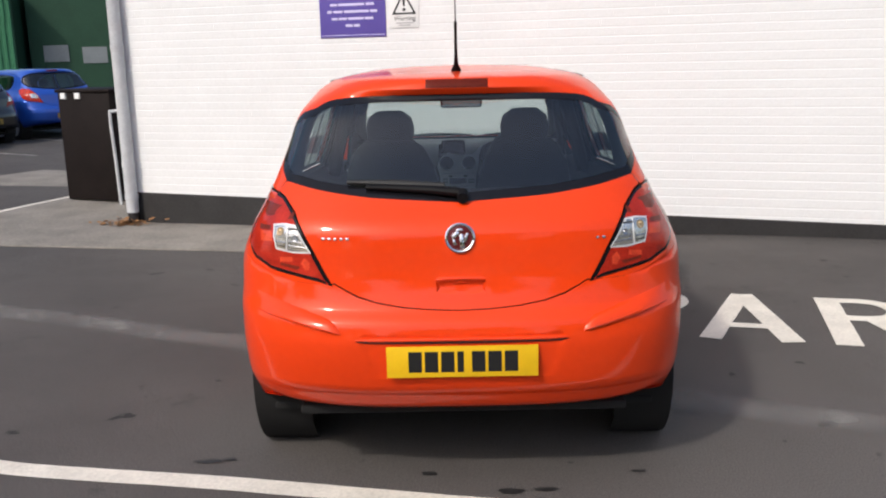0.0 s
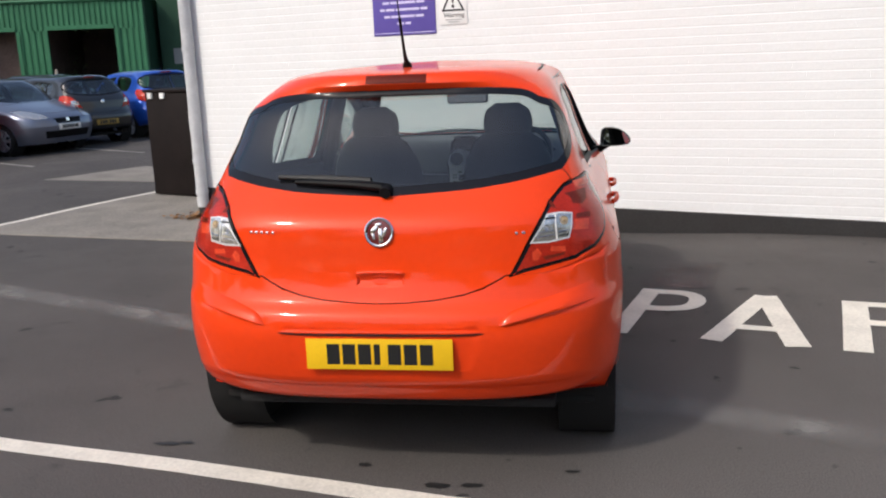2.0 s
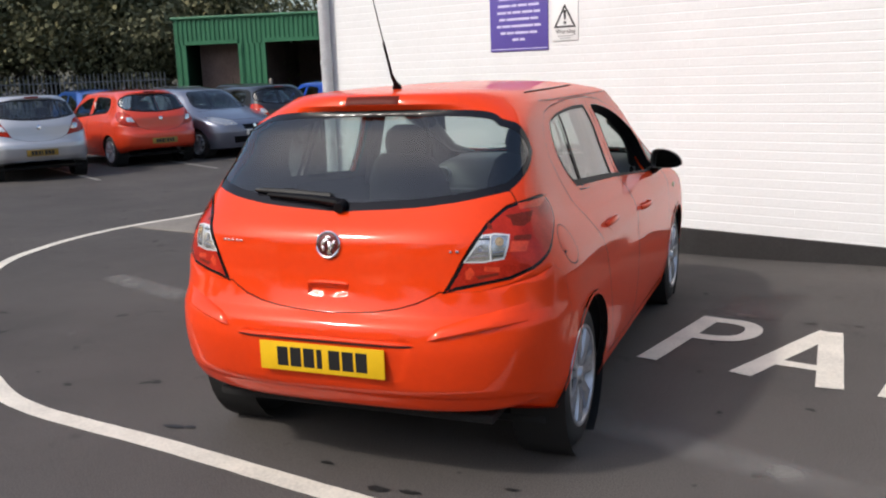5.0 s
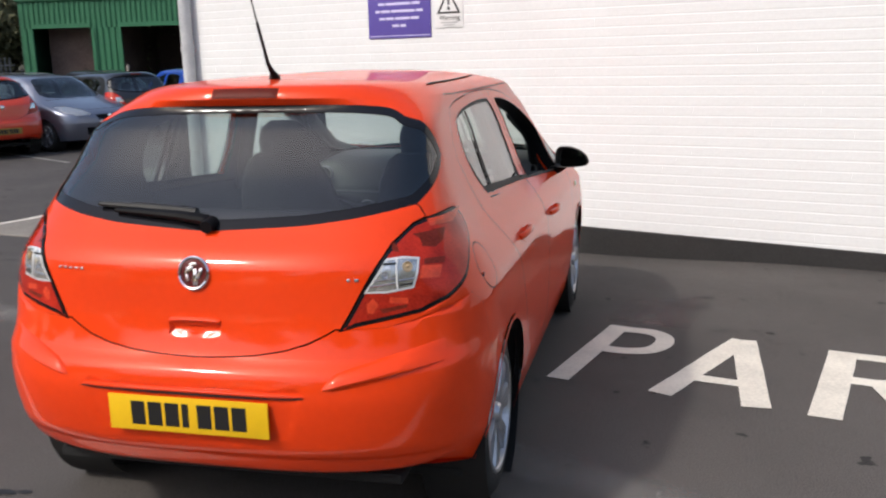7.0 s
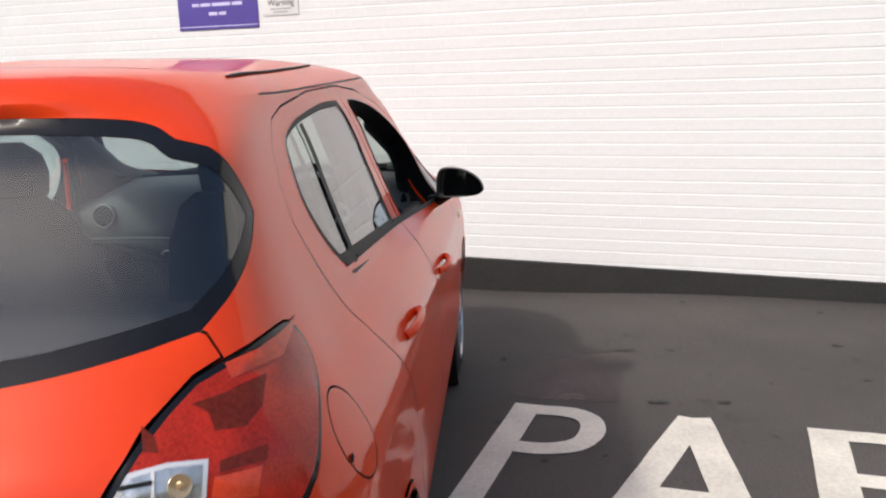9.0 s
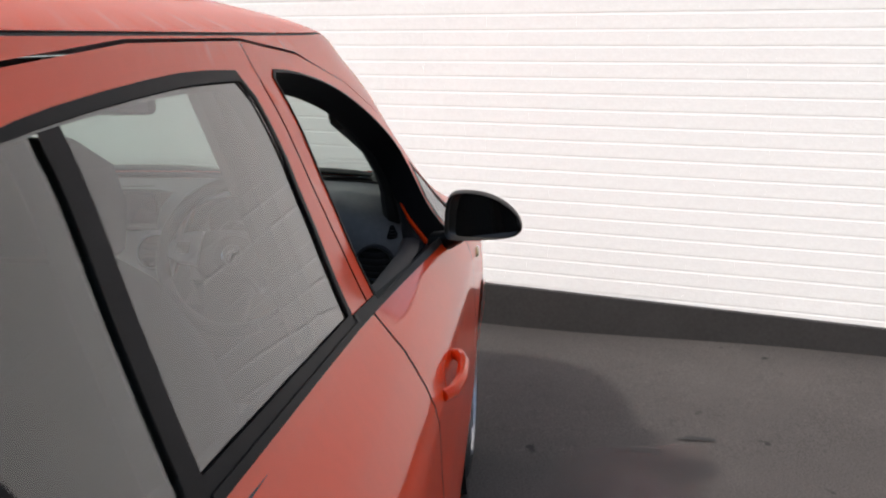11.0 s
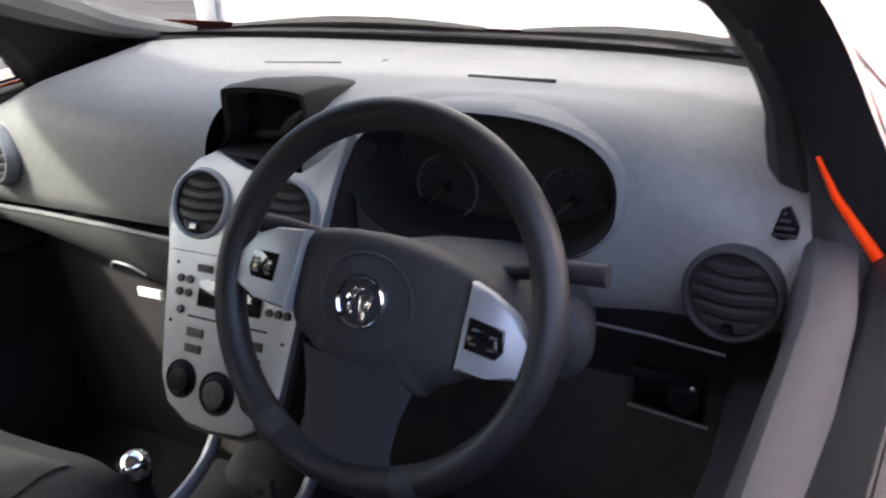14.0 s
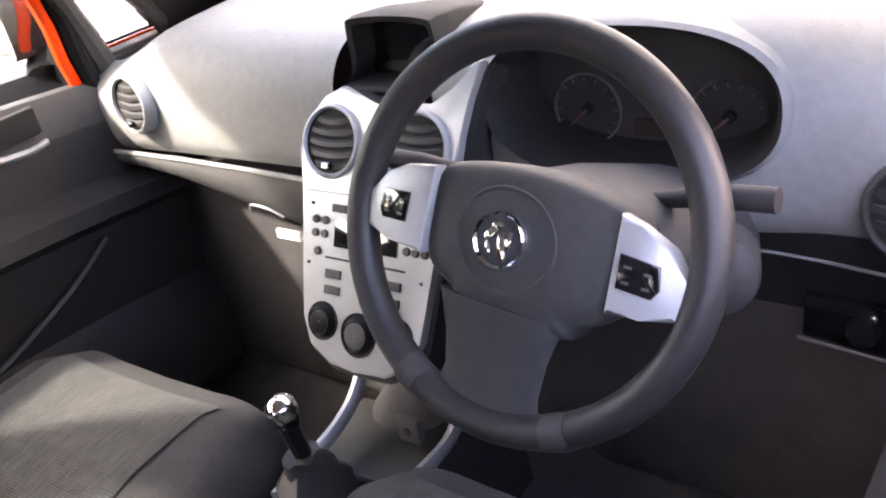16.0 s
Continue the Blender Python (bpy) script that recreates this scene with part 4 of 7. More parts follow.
# white painted brick building
WX0, WX1, WTOP = -3.39, 7.5, 5.2
wall = tagged(new("wall_north"), "white painted brick wall with black plinth", "wall", kind="structure")
L0, L1 = WX0 / math.cos(WALL_TURN), WX1 / math.cos(WALL_TURN)
WM = Matrix.Translation((0, WALL_Y, 0)) @ Matrix.Rotation(WALL_TURN, 4, "Z")
part("wall_core", rbox((L0, 0.0003, -0.25), (L1, 0.34, WTOP), 0.0002, 1, WM), WHITEBRICK, wall)
def plinth_top(u):
    return 0.170 - 0.014 * u


part("plinth", loft([[WM @ Vector((u, v, z)) for v, z in ((-0.014, -0.2), (-0.014, plinth_top(u) - 0.006), (-0.008, plinth_top(u)), (0.02, plinth_top(u)), (0.02, -0.2))] for u in np.linspace(L0 - 0.004, min(L1, 7.0), 30)]), PLINTH, wall, "black painted plinth")
part("side_wall", rbox((L0, 0.34, -0.2), (L0 + 0.30, 9.0, WTOP), 0.01, 1, WM), WHITEBRICK, wall)
part("roof_slab", rbox((L0 - 0.1, -0.15, WTOP), (L1, 9.0, WTOP + 0.2), 0.01, 1, WM), CONCRETE, wall)

# the drain pipe at the corner
pipe = thing("drain_pipe", "white plastic drain pipe on the wall corner", "pipe")
py = -0.075
def at_wall(u, v, z):
    return WM @ Vector((u, v, z))
part("pipe", tube([at_wall(L0 + 0.055, py, z) for z in (0.02, 0.7, 1.5, 2.6, 3.8, 5.1)], 0.062, 16, up=(0, 1, 0)), PIPEWHITE, pipe)
for z in (0.16, 0.49, 1.66, 2.85):
    part("collar", cone(at_wall(L0 + 0.055, py, z), at_wall(L0 + 0.055, py, z + 0.045), 0.069, 0.069, 18), PIPEWHITE, pipe)
    part("bracket", rbox((L0 + 0.02, py, z + 0.01), (L0 + 0.09, -0.002, z + 0.03), 0.003, 1, WM), PIPEWHITE, pipe)
part("shoe", tube([at_wall(L0 + 0.055, py, 0.03), at_wall(L0 + 0.055, py, -0.03), at_wall(L0 + 0.055, py - 0.004, -0.085)], [0.056, 0.054, 0.052], 14, up=(1, 0, 0)), PLINTH, pipe, "dirty iron pipe foot")
rail = thing("pipe_rail", "thin white bent pipe standing beside the storage box", "rail")
part("rail", tube(smooth_line([(-3.93, 7.41, -0.11), (-3.945, 7.41, 0.45), (-3.96, 7.41, 0.93), (-3.92, 7.43, 0.985), (-3.62, 7.52, 1.00)], 8), 0.019, 8, up=(0, 1, 0)), PIPEWHITE, rail)

# dead leaves and debris at the pipe's foot
LEAF = material("dry_leaf", (0.26, 0.13, 0.05), 0.9, vary=0.5, scale=30)
rng = random.Random(4)
bm = bmesh.new()
for k in range(150):
    q = abs(rng.gauss(0, 1))
    c = at_wall(L0 + 0.02 + rng.gauss(0.0, 0.13), -0.16 + rng.gauss(0, 0.07), -0.088 + 0.07 * math.exp(-q * q) * rng.random())
    a, s = rng.random() * 6.3, rng.uniform(0.016, 0.042)
    d, e = Vector((math.cos(a), math.sin(a), rng.uniform(-0.4, 0.4))) * s, Vector((-math.sin(a), math.cos(a), rng.uniform(-0.4, 0.4))) * s * 0.6
    bm.faces.new([bm.verts.new(c + q) for q in (d, e, -d, -e)])
tagged(part("leaf_litter", bm, LEAF, smooth=0), "small heap of dry brown leaves", "leaves", kind="stuff")

# dark store box standing behind the corner
store = thing("storage_box", "tall black-brown painted metal storage box", "box")
SM = Matrix.Translation((-4.36, 7.74, -0.082)) @ Matrix.Rotation(radians(-22), 4, "Z") @ Matrix.Diagonal((1.08, 1.08, 1.065, 1))
part("body", rbox((-0.36, -0.03, 0), (0.36, 0.50, 1.20), 0.012, 2, SM), BINBLACK, store)
part("lid", rbox((-0.38, -0.05, 1.20), (0.38, 0.52, 1.235), 0.01, 2, SM), BINBLACK, store)
for u in (-0.30, -0.10):
    part("label_plate", rbox((u, -0.054, 1.13), (u + 0.07, -0.0305, 1.195), 0.002, 1, SM), SIGNWHITE, store, "small white sticker")

# signs on the wall
def sign_put(x, z):
    return lambda u, v, w: wall_m(x, z, 0.004 + w) @ Vector((u, 0, v))


SGX, SGZ, SGW = -1.240, 1.710, 0.650
sign = thing("notice_board", "purple notice board with lilac lines of writing", "sign")
part("board", slab([(0, 0), (SGW, 0), (SGW, 0.80), (0, 0.80)], sign_put(SGX, SGZ), 0.006, 0.001), SIGNPURPLE, sign)
for a, b in (((0.008, 0.018), (SGW - 0.008, 0.024)), ((0.008, 0.776), (SGW - 0.008, 0.782))):
    part("border_line", slab([(a[0], a[1]), (b[0], a[1]), (b[0], b[1]), (a[0], b[1])], lambda u, v, w: sign_put(SGX, SGZ)(u, v, 0.006 + w), 0.0006), SIGNLILAC, sign)


def writing(text, x, z, size, mat, parent, off):
    """Raised words in the built-in font on the wall."""
    cu = bpy.data.curves.new("writing", "FONT")
    cu.body, cu.size, cu.align_x, cu.extrude = text, size, "CENTER", 0.0004
    cu.materials.append(mat)
    ob = new("writing", cu)
    ob.parent = parent
    ob.matrix_basis = wall_m(x, z, off) @ Matrix.Rotation(radians(90), 4, "X")
    return ob


def word_bars(widths, z, x, parent, mat, h=0.022, off=0.0105):
    u = -sum(widths) / 2 - 0.006 * (len(widths) - 1)
    for w in widths:
        part("word_bar", slab([(u, 0), (u + w, 0), (u + w, h), (u, h)], lambda a, b, c: sign_put(x, z)(a, b, off - 0.004 + c), 0.0006), mat, parent)
        u += w + 0.012


mx = SGX + SGW / 2 * math.cos(WALL_TURN)
for k, row in enumerate(((0.06, 0.05), (0.05, 0.07, 0.13, 0.07), (0.04, 0.08, 0.21, 0.06), (0.06, 0.22, 0.07), (0.09, 0.04, 0.08, 0.10, 0.06), (0.12, 0.05, 0.09, 0.10), (0.16, 0.07, 0.12), (0.14, 0.05, 0.16), (0.10, 0.12, 0.11))):
    word_bars([w * 1.17 for w in row], SGZ + 0.095 + 0.062 * k, mx, sign, SIGNLILAC)
WNX, WNZ = -0.580, 1.782
warn = thing("warning_sign", "white warning sign with black triangle", "sign")
part("board", slab([(0, 0), (0.275, 0), (0.275, 0.42), (0, 0.42)], sign_put(WNX, WNZ), 0.005, 0.001), SIGNWHITE, warn)
tri_o, tri_i = [(0.022, 0.115), (0.253, 0.115), (0.1375, 0.325)], [(0.050, 0.131), (0.225, 0.131), (0.1375, 0.290)]
for k in range(3):
    o = [tri_o[k], tri_o[(k + 1) % 3], tri_i[(k + 1) % 3], tri_i[k]]
    part("triangle_side", slab(o, lambda u, v, w: sign_put(WNX, WNZ)(u, v, 0.0055 + w), 0.0008), INK, warn)
part("mark", slab([(0.130, 0.185), (0.145, 0.185), (0.154, 0.268), (0.121, 0.268)], lambda u, v, w: sign_put(WNX, WNZ)(u, v, 0.0055 + w), 0.0008), INK, warn)
part("mark_dot", slab([(0.1375 + 0.015 * math.cos(a), 0.158 + 0.015 * math.sin(a)) for a in np.linspace(0, 2 * math.pi, 14, endpoint=False)], lambda u, v, w: sign_put(WNX, WNZ)(u, v, 0.0055 + w), 0.0008), INK, warn)
writing("Warning", WNX + 0.1375, WNZ + 0.062, 0.058, INK, warn, 0.0105)
for z, w in ((0.036, 0.16), (0.016, 0.11)):
    word_bars([w], WNZ + z, WNX + 0.135, warn, material("print_grey", (0.45, 0.45, 0.45), 0.6), 0.010, 0.0105)

# ---- the red car, outside ----
BODY = cut_body(0.032)
car = thing("hatchback_car", "bright red five-door hatchback parked facing a white wall", "car")
ext = exterior(BODY, car, RED, True)
for side, sn in ((1, "R"), (-1, "L")):
    panel(BODY, "side_lining", ["body_side", "front_door", "rear_door", "window_frame", "quarter_frame", "belt_trim", "filler_flap", "window_seal", "arch_lip", "arch_lip_front", "divider", "gap"], PLASTICDARK, ext["side" + sn], side, -0.030)
panel(BODY, "tail_lining", ["tailgate", "rear_bumper", "gap", "tail_lamp", "lens", "lens_rim", "lamp_border", *("lamp_dark%d" % k for k in range(4)), *("lamp_bright%d" % k for k in range(4)), "plate_recess", "handle_recess", "bonnet", "headlamp", "grille", "intake"], DARK, ext["tailgate"], 0, -0.032)
panel(BODY, "headlining", ["roof", "roof_ditch"], LINING, ext["roof"], 0, -0.028, "pale grey cloth headlining")
part("floor_pan", rbox((-0.74, 0.35, 0.20), (0.74, 3.5, 0.235), 0.01), DARK, car)
for hub in (HUB_R, HUB_F):
    for out in (1, -1):
        part("wheel_well", lathe([(0.345, -0.10), (0.345, 0.12)], (out * 0.70, hub, HUB_Z + 0.015), (out, 0, 0), 30), DARK, car)
        wheel_at(out * (0.722 if hub == HUB_R else 0.742), hub, HUB_Z, 0.298, car, out, spokes=14)


def strip_between(a, b, closed=True):
    n = len(a)
    bm = bmesh.new()
    va, vb = [bm.verts.new(p) for p in a], [bm.verts.new(p) for p in b]
    for j in range(n if closed else n - 1):
        bm.faces.new((va[j], va[(j + 1) % n], vb[(j + 1) % n], vb[j]))
    return bm


# rubber channel round the open front windows
fo = BODY[5]["opening"]
fp, fn = skin(fo[:, 0], fo[:, 1]), skin_normal(fo[:, 0], fo[:, 1])
for side, sn in ((1, "R"), (-1, "L")):
    k = np.array((side, 1, 1))
    part("window_channel", strip_between(((fp + 0.002 * fn) * k).tolist(), ((fp - 0.060 * fn) * k).tolist()), TRIMBLACK, ext["fd" + sn], "black rubber window channel")
    if sn == "L":
        panel(BODY, "window_glass", "opening", SIDEGLASS, ext["fdL"], -1, -0.012, "raised side glass")

# tailgate fittings
def face_at(view, a, b, lift=0.0):
    u, v = on_skin(view, a, b)
    return Vector((skin(u, v)[0] + lift * skin_normal(np.array([u]), np.array([v]))[0]).tolist()), Vector(skin_normal(np.array([u]), np.array([v]))[0].tolist())


bp, bn = face_at("r", 0.0005, 0.938, 0.001)
badge_at(bp, bn, 0.052, ext["tailgate"])
half = [face_at("r", x, z, 0.001)[0] for x, z in ((0.001, 0.799), (0.03, 0.799), (0.06, 0.798), (0.085, 0.795))]
part("handle_lip", tube(smooth_line([Vector((-p.x, p.y, p.z)) for p in half[:0:-1]] + half[1:], 4), [0.004, 0.007] + [0.008] * 17 + [0.007, 0.004], 8), RED, ext["tailgate"])
for x0, widths, z in ((-0.484, (0.016, 0.015, 0.014, 0.014, 0.015), 0.938), (0.470, (0.013, 0.016), 0.925)):
    for k, w in enumerate(widths):
        xa = x0 + k * 0.0215
        p, n = face_at("r", abs(xa + w / 2), z, 0.001)
        p.x = math.copysign(p.x, xa)
        n.x = math.copysign(n.x, xa)
        s = Vector((0, 0, 1)).cross(n).normalized()
        t = n.cross(s)
        part("chrome_letter_bar", slab([(-w * 0.4, -0.0042), (w * 0.4, -0.0042), (w * 0.4, 0.0042), (-w * 0.4, 0.0042)], lambda u, v, d, p=p, s=s, t=t, n=n: p + s * u + t * v + n * d, 0.003, 0.001), CHROME, ext["tailgate"])

# rear wiper
arm_pts = [Vector((0.015, 0.150, 1.066)), Vector((0.0, 0.160, 1.082)), Vector((-0.10, 0.178, 1.090)), Vector((-0.24, 0.190, 1.098)), Vector((-0.33, 0.196, 1.102))]
wiper = part("rear_wiper", tube(arm_pts, [0.022, 0.024, 0.022, 0.018, 0.012], 10, flat=0.7), TRIMBLACK, ext["tailgate"], "black plastic rear wiper arm")
part("wiper_spindle", cone((0.012, 0.175, 1.074), (0.012, 0.128, 1.064), 0.022, 0.020, 16), TRIMBLACK, wiper)
part("wiper_blade", tube([Vector((-0.05, 0.196, 1.100)), Vector((-0.22, 0.206, 1.110)), Vector((-0.40, 0.212, 1.118))], [0.013, 0.015, 0.008], 8), RUBBER, wiper)

# bumper mouldings and plate
for s in (1, -1):
    rings = []
    for k in range(17):
        q = k / 16
        x, z = 0.418 + 0.322 * q, 0.622 + 0.058 * q + 0.004 * math.sin(3.1 * q)
        h = (0.034 + 0.022 * q) * min(1.0, (q / 0.10 + 0.02) ** 0.5)
        up = 0.013 * min(1.0, (q / 0.06 + 0.02) ** 0.5) * min(1.0, (1.02 - q) / 0.3)
        pts = [face_at("r", x, z + h * f, up * g)[0] for f, g in ((-0.10, -0.2), (-0.06, 0.75), (0.06, 1.0), (0.35, 0.9), (0.75, 0.55), (1.0, 0.1), (1.06, -0.2))]
        rings.append([(s * p.x, p.y, p.z) for p in pts])
    part("bumper_moulding", loft(rings, closed=False, cap=False), RED, ext["rear_bumper"])
plate_y = min(face_at("r", x, z)[0].y for x in (0.0, 0.13, 0.25) for z in (0.475, 0.53, 0.58)) - 0.001
number_plate(ext["rear_bumper"], lambda u, v, w: (u, plate_y - w, 0.528 + v))
# the dark tube stands for the shade under the plate's ledge
for name, z0, dz, rad, mat, lift in (("plate_ledge", 0.606, -0.002, 0.007, RED, 0.001), ("plate_shade", 0.5955, 0.002, 0.004, DARK, 0.0)):
    half = [face_at("r", x, z0 + dz * (x / 0.36) ** 2, lift)[0] for x in (0.001, 0.06, 0.12, 0.18, 0.24, 0.30, 0.345, 0.365)]
    whole = [Vector((-p.x, p.y, p.z)) for p in half[:0:-1]] + half[1:]
    part(name, tube(whole, [rad * 0.2, rad * 0.7] + [rad] * (len(whole) - 4) + [rad * 0.7, rad * 0.2], 8), mat, ext["rear_bumper"])
# chambers behind the clear and the red lens
for s in (1, -1):
    lamp = ext["lampR" if s > 0 else "lampL"]
    for x, z, r, mat in ((0.577, 0.936, 0.010, REFLECTOR), (0.636, 0.955, 0.015, AMBER)):
        c, nn = face_at("r", x, z, 0.004)
        rf = part("bulb_reflector", lathe([(0.0005, 0.000), (r * 0.5, 0.0004), (r * 0.8, 0.0010), (r, 0.0018), (r * 1.05, 0.0)], (s * c.x, c.y, c.z), (s * nn.x, nn.y, nn.z), 22), mat, lamp)
        part("bulb", ball((s * (c.x + nn.x * 0.001), c.y + nn.y * 0.001, c.z + nn.z * 0.001), r * 0.45, 10, squash=(1, 0.4, 1)), mat, rf)
    for (x0, z0), (x1, z1), rad, mat in (((0.612, 0.892), (0.606, 0.978), 0.0028, LAMPRIM), ((0.536, 0.905), (0.606, 0.911), 0.0022, REFLECTOR), ((0.548, 0.922), (0.606, 0.925), 0.0018, REFLECTOR), ((0.616, 0.918), (0.655, 0.921), 0.0030, REFLECTOR), ((0.570, 0.966), (0.606, 0.966), 0.0030, DARK), ((0.616, 0.905), (0.652, 0.908), 0.0022, DARK)):
        pts = [face_at("r", x0 + (x1 - x0) * q, z0 + (z1 - z0) * q, 0.0042)[0] for q in (0, 0.33, 0.67, 1)]
        part("lens_rib", tube([(s * q.x, q.y, q.z) for q in pts], rad, 6), mat, lamp)
# unseen floor panel added to shade the ground under the bumper
part("underbody_shade", rbox((-0.60, 0.14, 0.265), (0.60, 0.37, 0.30), 0.01), DARK, car)
rings = []
for x in np.linspace(-0.755, 0.755, 45):
    p, n = face_at("r", max(abs(x), 0.001), 0.392, 0.0)
    q = face_at("r", max(abs(x), 0.001), 0.372, 0.0)[0]
    n = Vector((math.copysign(n.x, x), n.y, n.z)) * 0.0025
    e = 1 - 0.55 * (abs(x) / 0.755) ** 8
    rings.append([(x + n.x, p.y + n.y - 0.001, 0.392), (x + n.x, q.y + n.y - 0.003, 0.372), (x * 0.998, q.y + 0.006, 0.372 - 0.026 * e), (x * 0.992, q.y + 0.026, 0.372 - 0.044 * e), (x * 0.98, q.y + 0.060, 0.372 - 0.052 * e), (x * 0.96, q.y + 0.12, 0.372 - 0.050 * e)])
part("lower_valance", loft(rings, closed=False, cap=False), RED, ext["rear_bumper"])

# aerial
p, n = face_at("t", 0.0005, 0.76)
aer = part("aerial", tube([(0, 0.735, 1.480), (0, 0.728, 1.498), (0, 0.715, 1.512), (0, 0.680, 1.545)], [0.022, 0.019, 0.010, 0.007], 12, up=(1, 0, 0)), TRIMBLACK, car, "black whip aerial on the roof")
part("aerial_mast", tube([(0, 0.680, 1.545), (0, 0.66, 1.59), (0, 0.615, 1.68)], [0.007, 0.006, 0.006], 8, up=(1, 0, 0)), TRIMBLACK, aer)
part("aerial_whip", tube([(0, 0.615, 1.68), (0, 0.53, 1.86), (0, 0.47, 1.98)], [0.0028, 0.0024, 0.002], 6, up=(1, 0, 0)), TRIMBLACK, aer)

# black mouldings let into the roof
for s in (1, -1):
    line_pts = [face_at("t", 0.525 - 0.030 * (y - 0.86) ** 2, y, 0.001)[0] for y in np.linspace(0.86, 1.75, 14)]
    part("roof_moulding", tube([Vector((s * q.x, q.y, q.z)) for q in line_pts], [0.004, 0.007] + [0.006] * 11 + [0.003], 8, flat=0.5), TRIMBLACK, ext["roof"], "black rubber roof moulding")

# door handles
for side, sn in ((1, "R"), (-1, "L")):
    for key, y0, z0 in (("rd", 1.145, 0.868), ("fd", 1.955, 0.823)):
        pts = [face_at("s", y0 + dy, z0 + dz, lift)[0] for dy, dz, lift in ((-0.10, 0.0, 0.000), (-0.085, 0.0, 0.015), (-0.03, 0.001, 0.026), (0.04, 0.001, 0.026), (0.09, 0.0, 0.015), (0.105, 0, 0.0))]
        h = part("door_handle", tube([Vector((side * q.x, q.y, q.z)) for q in pts], [0.010, 0.011, 0.011, 0.011, 0.011, 0.010], 10, flat=1.1), RED, ext[key + sn], "body-coloured grab handle")
        part("handle_cup", loft([[(side * q.x, q.y, q.z) for q in (face_at("s", y0 - 0.012 + 0.048 * k * math.cos(a), z0 - 0.004 + 0.030 * k * math.sin(a), lift)[0] for a in np.linspace(0, 2 * math.pi, 22, endpoint=False))] for k, lift in ((1.04, -0.001), (1.0, 0.0008), (0.92, 0.0011), (0.80, 0.0007), (0.5, 0.0005), (0.02, 0.0005))], cap=False), RED, h)
    # door mirror
    head = [(0.803, 0.974), (0.800, 1.004), (0.803, 1.045), (0.815, 1.070), (0.845, 1.076), (0.890, 1.070), (0.930, 1.052), (0.960, 1.026), (0.972, 1.000), (0.970, 0.986), (0.955, 0.975), (0.920, 0.969), (0.870, 0.967), (0.825, 0.967)]
    head = smooth_line(head, 3, True)
    hc = np.array((0.880, 1.012))
    fwd = 0.0 if side > 0 else 0.19
    rings = [[(side * q[0], y + fwd - 0.10 * (0.88 - q[0]), q[1]) for q in (hc + (p - hc) * k for p in head)] for y, k in ((2.470, 0.88), (2.410, 0.93), (2.398, 0.98), (2.408, 1.0), (2.440, 1.0), (2.475, 0.90), (2.500, 0.70), (2.512, 0.40))]
    mb = part("door_mirror", loft(rings), MIRRORCASE, ext["fd" + sn], "black door mirror with angled glass")
    part("mirror_glass", loft([[(side * q[0], 2.424 + fwd + 0.20 * (0.88 - q[0]) + 0.12 * (q[1] - 1.012), q[1]) for q in (hc + (p - hc) * k for p in head)] for k in (0.91, 0.5, 0.01)], cap=False), MIRROR, mb, "silvered mirror glass")
    part("mirror_arm", tube([(side * 0.772, 2.525 + 0.4 * fwd, 0.935), (side * 0.80, 2.505 + 0.6 * fwd, 0.945), (side * 0.835, 2.475 + 0.9 * fwd, 0.968), (side * 0.86, 2.455 + fwd, 0.985)], [0.034, 0.030, 0.026, 0.026], 12, flat=0.75), MIRRORCASE, mb)
    part("indicator_lens", ball((side * (face_at("s", 3.0, 0.80)[0].x + 0.0), 3.0, 0.80), 0.02, 12, squash=(0.4, 1.6, 0.8)), AMBER, ext["side" + sn])

c, nn = face_at("s", 0.398, 0.878, 0.0)
part("flap_notch", ball((c.x, c.y, c.z), 0.010, 10, squash=(0.25, 1, 0.8)), DARK, ext["sideR"])


# ---- the red car, inside ----
def oval(cx, cz, rx, rz, n=32, e=1.0, a0=0.0):
    out = []
    for j in range(n):
        a = a0 + 2 * math.pi * j / n
        ca, sa = math.cos(a), math.sin(a)
        out.append((cx + rx * math.copysign(abs(ca) ** e, ca), cz + rz * math.copysign(abs(sa) ** e, sa)))
    return out


def easing(t):
    t = min(1.0, max(0.0, t))
    return t * t * (3 - 2 * t)


DASH_ROWS = ((3.06, 0.998), (2.99, 0.999), (2.92, 1.000), (2.83, 1.001), (2.72, 0.998), (2.665, 0.985), (2.635, 0.962), (2.620, 0.93), (2.615, 0.88), (2.620, 0.83), (2.632, 0.803))


DASH_LINE = smooth_line(DASH_ROWS, 8)


def dash_at(u, v):
    """The soft upper dashboard from the windscreen's foot over the top and down its face."""
    x = -0.685 + 1.37 * u
    q = v * (len(DASH_LINE) - 1)
    k = min(int(q), len(DASH_LINE) - 2)
    y, z = (DASH_LINE[k][c] + (DASH_LINE[k + 1][c] - DASH_LINE[k][c]) * (q - k) for c in (0, 1))
    t = v * (len(DASH_ROWS) - 1)
    y -= 0.115 * easing((abs(x) - 0.33) / 0.42) * easing(1 - t / 4.5)
    z -= 0.045 * easing((abs(x) - 0.48) / 0.2) * easing(1 - abs(t - 5) / 6)
    z -= 0.050 * easing((-x - 0.555) / 0.11) * easing((y - 2.66) / 0.10)
    hump = math.exp(-((x - 0.312) / 0.178) ** 6) * math.exp(-((y - 2.62) / 0.13) ** 2)
    z += 0.042 * hump * easing((8.5 - t) / 2.5)
    y -= 0.022 * hump * easing((t - 4.0) / 2.0)
    return (x, y, z)


BC, BR = (0.310, 0.939), (0.168, 0.083)
skin_bm = sheet(dash_at, 140, 90)


